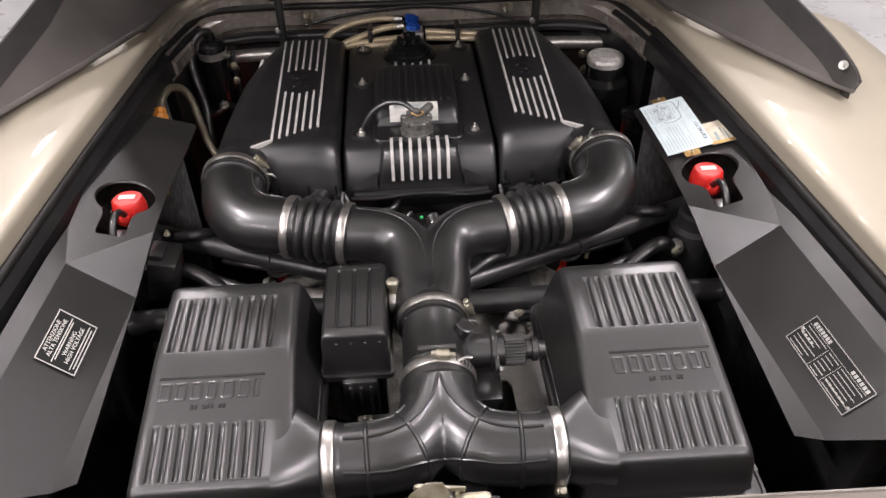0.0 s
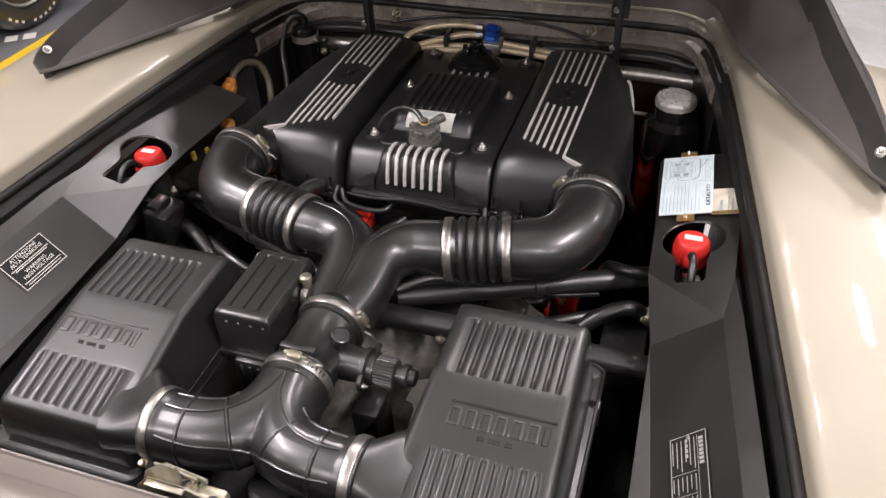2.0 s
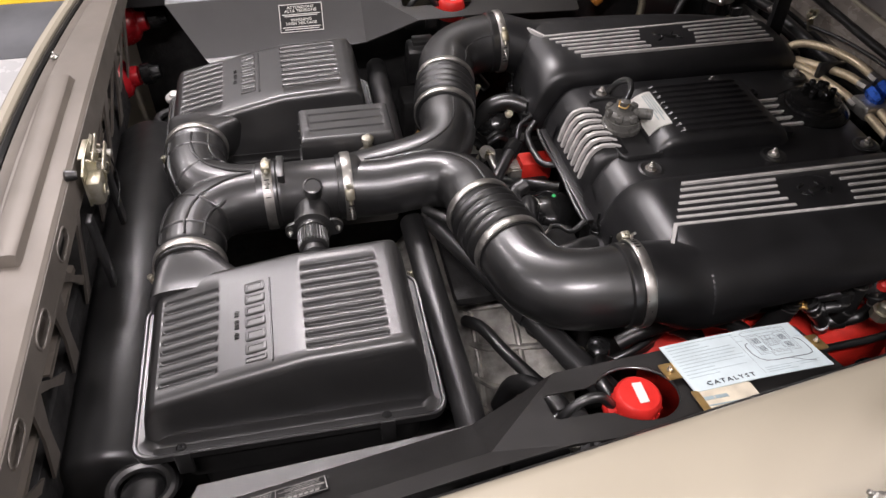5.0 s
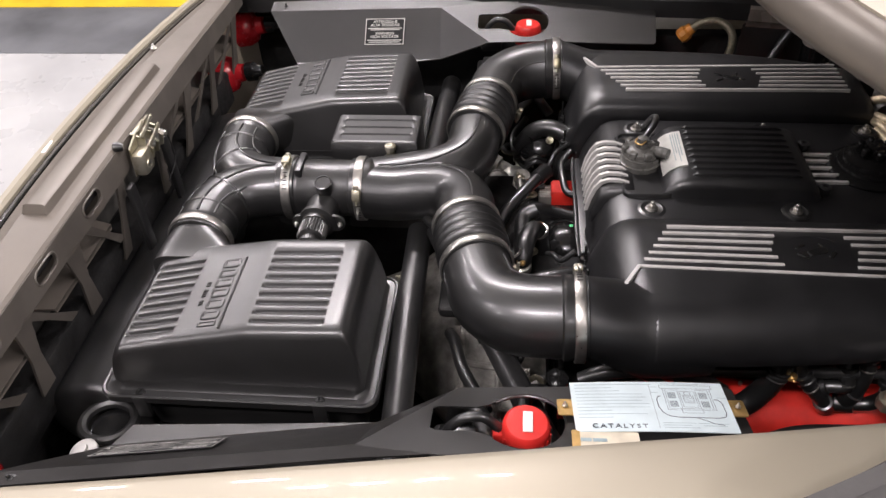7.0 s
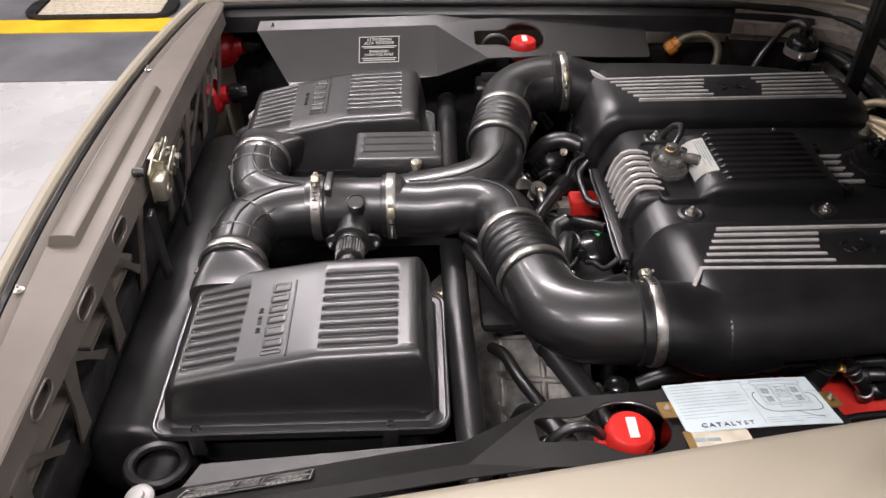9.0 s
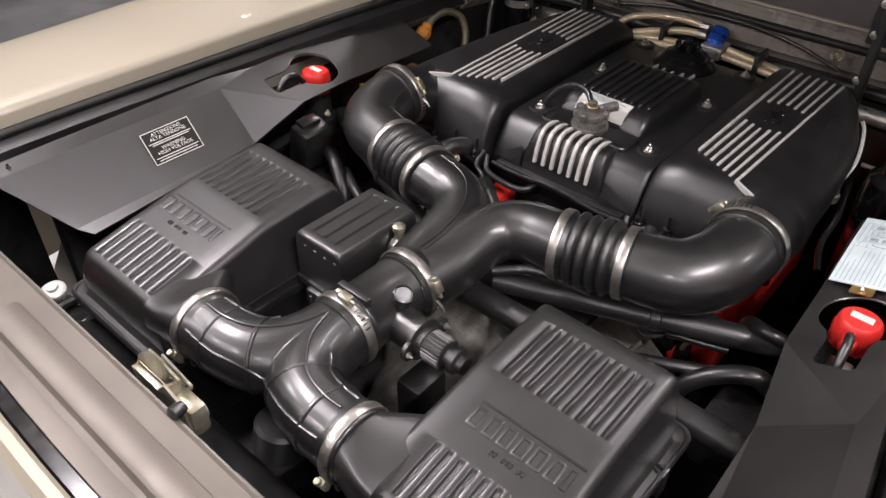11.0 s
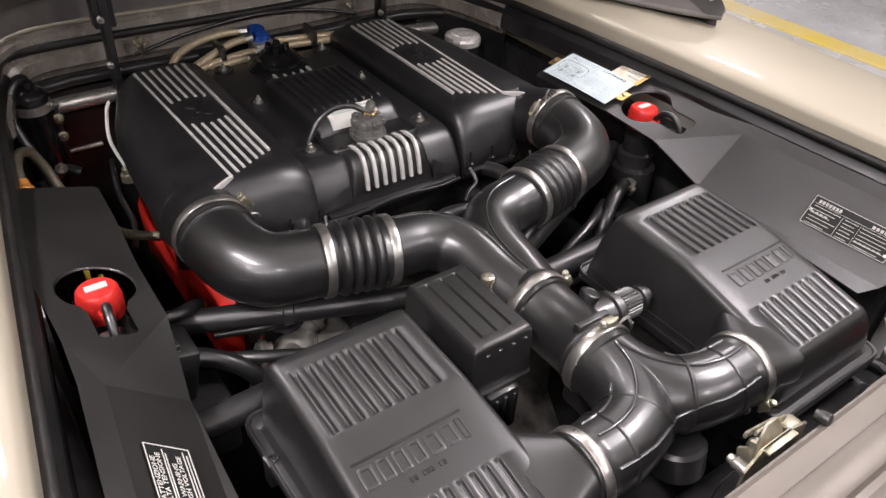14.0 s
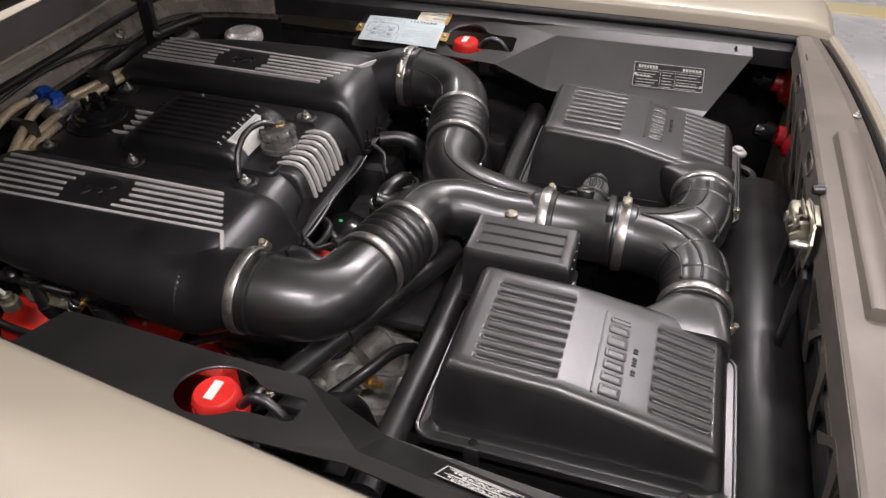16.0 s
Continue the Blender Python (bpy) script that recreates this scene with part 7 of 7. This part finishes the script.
for s in (1, -1):
    # small clutter between the elbows and the side covers
    bm = B()
    tube(bm, [(s * 0.37, 0.84, 0.79), (s * 0.345, 0.83, 0.81), (s * 0.31, 0.815, 0.8), (s * 0.28, 0.8, 0.77), (s * 0.27, 0.79, 0.72)], 0.011, 14)
    solo("rubber_hose", bm, RUBBER, "black hose bending beside the air filter box", "hose")
    bm = B()
    tube(bm, [(s * 0.36, 0.88, 0.83), (s * 0.335, 0.87, 0.84), (s * 0.31, 0.885, 0.83), (s * 0.3, 0.91, 0.8)], 0.008, 12)
    solo("rubber_hose", bm, RUBBER, "short black hose below the intake elbow", "hose")
    t = thing("hose_fitting", (s * 0.373, 0.838, 0.79), "zinc-plated hose fitting with a clamp", "fitting", "hose fittings")
    bm = B()
    turned(bm, (s * 0.373, 0.842, 0.785), (0, -0.3, 1), [(0, 0.012), (0.01, 0.0125), (0.012, 0.0095), (0.02, 0.009), (0.022, 0.006)], 12)
    part("body", bm, CASTALU, t)
    bolt(t, (s * 0.368, 0.828, 0.797), (-s * 0.3, -0.8, 0.5), 0.005, ZINC)
    bm = B()
    rbox(bm, (s * 0.345 - 0.03, 0.77, 0.70), (s * 0.345 + 0.03, 0.84, 0.775), 0.008)
    solo("engine_mount", bm, DARK, "dark engine mount bracket", "bracket")
    bm = B()
    tube(bm, [(s * 0.236, 1.39, 0.875), (s * 0.24, 1.375, 0.84), (s * 0.245, 1.36, 0.8), (s * 0.26, 1.33, 0.77)], 0.004, 10)
    solo("bare_cable", bm, BRAID, "pale sheathed cable by the hinge", "cable")
    t = thing("sender_unit", (s * 0.276, 1.262, 0.79), "small zinc and brass sender unit", "sender")
    bm = B()
    turned(bm, (s * 0.276, 1.262, 0.788), (s * 0.1, 0, 1), [(0, 0.012), (0.012, 0.012), (0.013, 0.008), (0.022, 0.0075), (0.024, 0.004)], 8)
    part("body", bm, ZINC, t, "", 25)
    bm = B()
    tube(bm, [(s * 0.279, 1.262, 0.812), (s * 0.288, 1.28, 0.85), (s * 0.28, 1.3, 0.885), (s * 0.272, 1.305, 0.9)], 0.0028, 8)
    part("wire", bm, WHITE, t)
# cast pump beside one frame tube
pu = thing("cast_pump", (-0.206, 0.855, 0.72), "bright cast aluminium pump with a brass nut", "pump")
bm = B()
turned(bm, (-0.206, 0.862, 0.7), (0.1, -0.3, 1), [(0, 0.03), (0.012, 0.034), (0.02, 0.033), (0.03, 0.026), (0.045, 0.023), (0.05, 0.017), (0.056, 0.008)], 24)
body = part("body", bm, PUMPALU, pu)
for p, d, L in (((-0.214, 0.846, 0.738), (-0.35, -0.85, 0.35), 0.045), ((-0.185, 0.868, 0.735), (0.8, 0.35, 0.4), 0.03), ((-0.236, 0.868, 0.73), (-0.8, 0.2, 0.3), 0.018)):
    bm = B()
    turned(bm, p, d, [(0, 0.013), (L * 0.5, 0.0125), (L * 0.52, 0.016), (L * 0.75, 0.016), (L * 0.78, 0.011), (L, 0.0105)], 18)
    part("stub", bm, PUMPALU, pu)
bm = B()
turned(bm, (-0.23, 0.806, 0.755), (-0.35, -0.85, 0.35), [(0, 0.0095), (0.012, 0.0095), (0.013, 0.0045), (0.03, 0.004)], 6)
part("nut", bm, BRASS, pu, "brass nut", 25)
for dx, dy in ((0.024, 0.012), (-0.024, 0.016), (0.004, -0.03)):
    bolt(body, (-0.206 + dx, 0.856 + dy, 0.718), (0.1, -0.3, 1), 0.005, ZINC, 0.008)
fc = thing("metal_cylinder", (-0.16, 0.815, 0.745), "dull aluminium cylinder lying beside the pump", "cylinder")
bm = B()
turned(bm, (-0.19, 0.83, 0.742), (0.9, -0.35, 0.1), [(0, 0.012), (0.001, 0.0195), (0.004, 0.0195), (0.005, 0.0175), (0.04, 0.0175), (0.041, 0.0195), (0.044, 0.0195), (0.045, 0.012)], 24)
part("body", bm, CASTALU, fc)
for s in (1, -1):
    for pts, r in (([(0.31, 0.83, 0.79), (0.25, 0.8, 0.788), (0.19, 0.785, 0.77), (0.15, 0.775, 0.74)], 0.0075), ([(0.3, 0.87, 0.79), (0.24, 0.85, 0.79), (0.2, 0.86, 0.775), (0.19, 0.88, 0.76)], 0.0055)):
        bm = B()
        tube(bm, [(s * a, b, c) for a, b, c in pts], r, 12)
        solo("rubber_hose", bm, RUBBER, "thin black hose running low beside the gearbox", "hose")
    bm = B()
    tube(bm, [(s * 0.215 + 0.017 * math.cos(a), 0.852 + 0.017 * math.sin(a), 0.776 + 0.002 * a) for a in [0.5 * k for k in range(15)]], 0.0042, 8, 1)
    solo("cable_loop", bm, RUBBER, "small coiled black cable over the gearbox", "cable")
for x, y, z in ((-0.4, 0.996, 0.837), (-0.392, 0.95, 0.858)):
    bm = B()
    rbox(bm, (x - 0.003, y - 0.004, z - 0.009), (x + 0.003, y + 0.004, z + 0.007), 0.0015)
    solo("cable_clip", bm, DULLYELLOW, "small yellow plastic clip on the cables", "clip")
bm = B()
turned(bm, (-0.44, 1.118, 0.81), (0.6, -0.4, 0.6), [(0, 0.006), (0.002, 0.0125), (0.012, 0.0135), (0.018, 0.012), (0.02, 0.002)], 14)
solo("cable_plug", bm, ORANGE, "round orange cable plug below the side cover", "plug")
# small can, round duct and white cap near the covers
sc = thing("small_can", (0.39, 1.155, 0.78), "small dark capped can beside the tank", "can")
bm = B()
turned(bm, (0.388, 1.157, 0.74), (0, 0, 1), [(0, 0.02), (0.09, 0.02), (0.092, 0.0225), (0.102, 0.0225), (0.104, 0.019), (0.105, 0.001)], 20)
part("body", bm, GLOSSBLACK, sc)
for s in (1, -1):
    dt = thing("round_duct", (s * 0.345, 0.4, 0.75), "round black duct behind the air filter box", "duct")
    bm = B()
    tube(bm, [(s * 0.336 + 0.026 * math.cos(a), 0.4 + 0.03 * math.sin(a), 0.774) for a in [2 * math.pi * k / 20 for k in range(21)]], 0.006, 8, 2)
    part("rim", bm, PLASTIC, dt)
    bm = B()
    turned(bm, (s * 0.336, 0.4, 0.68), (0, 0, 1), [(0, 0.022), (0.088, 0.022)], 20)
    part("throat", bm, GLOSSBLACK, dt)

# wheel of another car and tape on the floor beyond the parking line
cw = thing("car_wheel", (-2.86, 2.98, 0), "black tyre with yellow print and a bright rim", "wheel")
bm = B()
turned(bm, (-3.06, 2.98, 0.33), (1, 0, 0), [(0, 0.22), (0.0, 0.29), (0.02, 0.322), (0.05, 0.33), (0.17, 0.33), (0.2, 0.322), (0.222, 0.295), (0.225, 0.26), (0.215, 0.225), (0.2, 0.22)], 48)
tyre = part("tyre", bm, RUBBER, cw, "black tyre")
bm = B()
turned(bm, (-3.0, 2.98, 0.33), (1, 0, 0), [(0, 0.218), (0.14, 0.218), (0.15, 0.21), (0.14, 0.2), (0.1, 0.19), (0.11, 0.06), (0.13, 0.05), (0.13, 0.001)], 40)
part("rim", bm, ALU, cw, "bright rim")
for k in range(9):
    if k in (3,):
        continue
    a = radians(232 + 8 * k)
    m = Matrix.Translation((-2.8385, 2.98, 0.33)) @ Matrix.Rotation(a, 4, "X")
    bars("yellow_print", [(-0.009, 0.0, 0.018, 0.026)], m @ Matrix.Translation((0, 0.277, 0)) @ Matrix.Rotation(radians(90), 4, "Y"), CREAM, tyre, 0.002)
for y0, dx in ((2.76, 0.0), (2.81, 0.07)):
    bm = B()
    rbox(bm, (-2.9 + dx, y0, 0.0082), (-2.84 + dx, y0 + 0.07, 0.0096), 0, 1, Matrix.Rotation(radians(35), 4, "Z"))
    solo("floor_tape", bm, WHITE, "strip of white tape stuck on the dark floor", "tape")
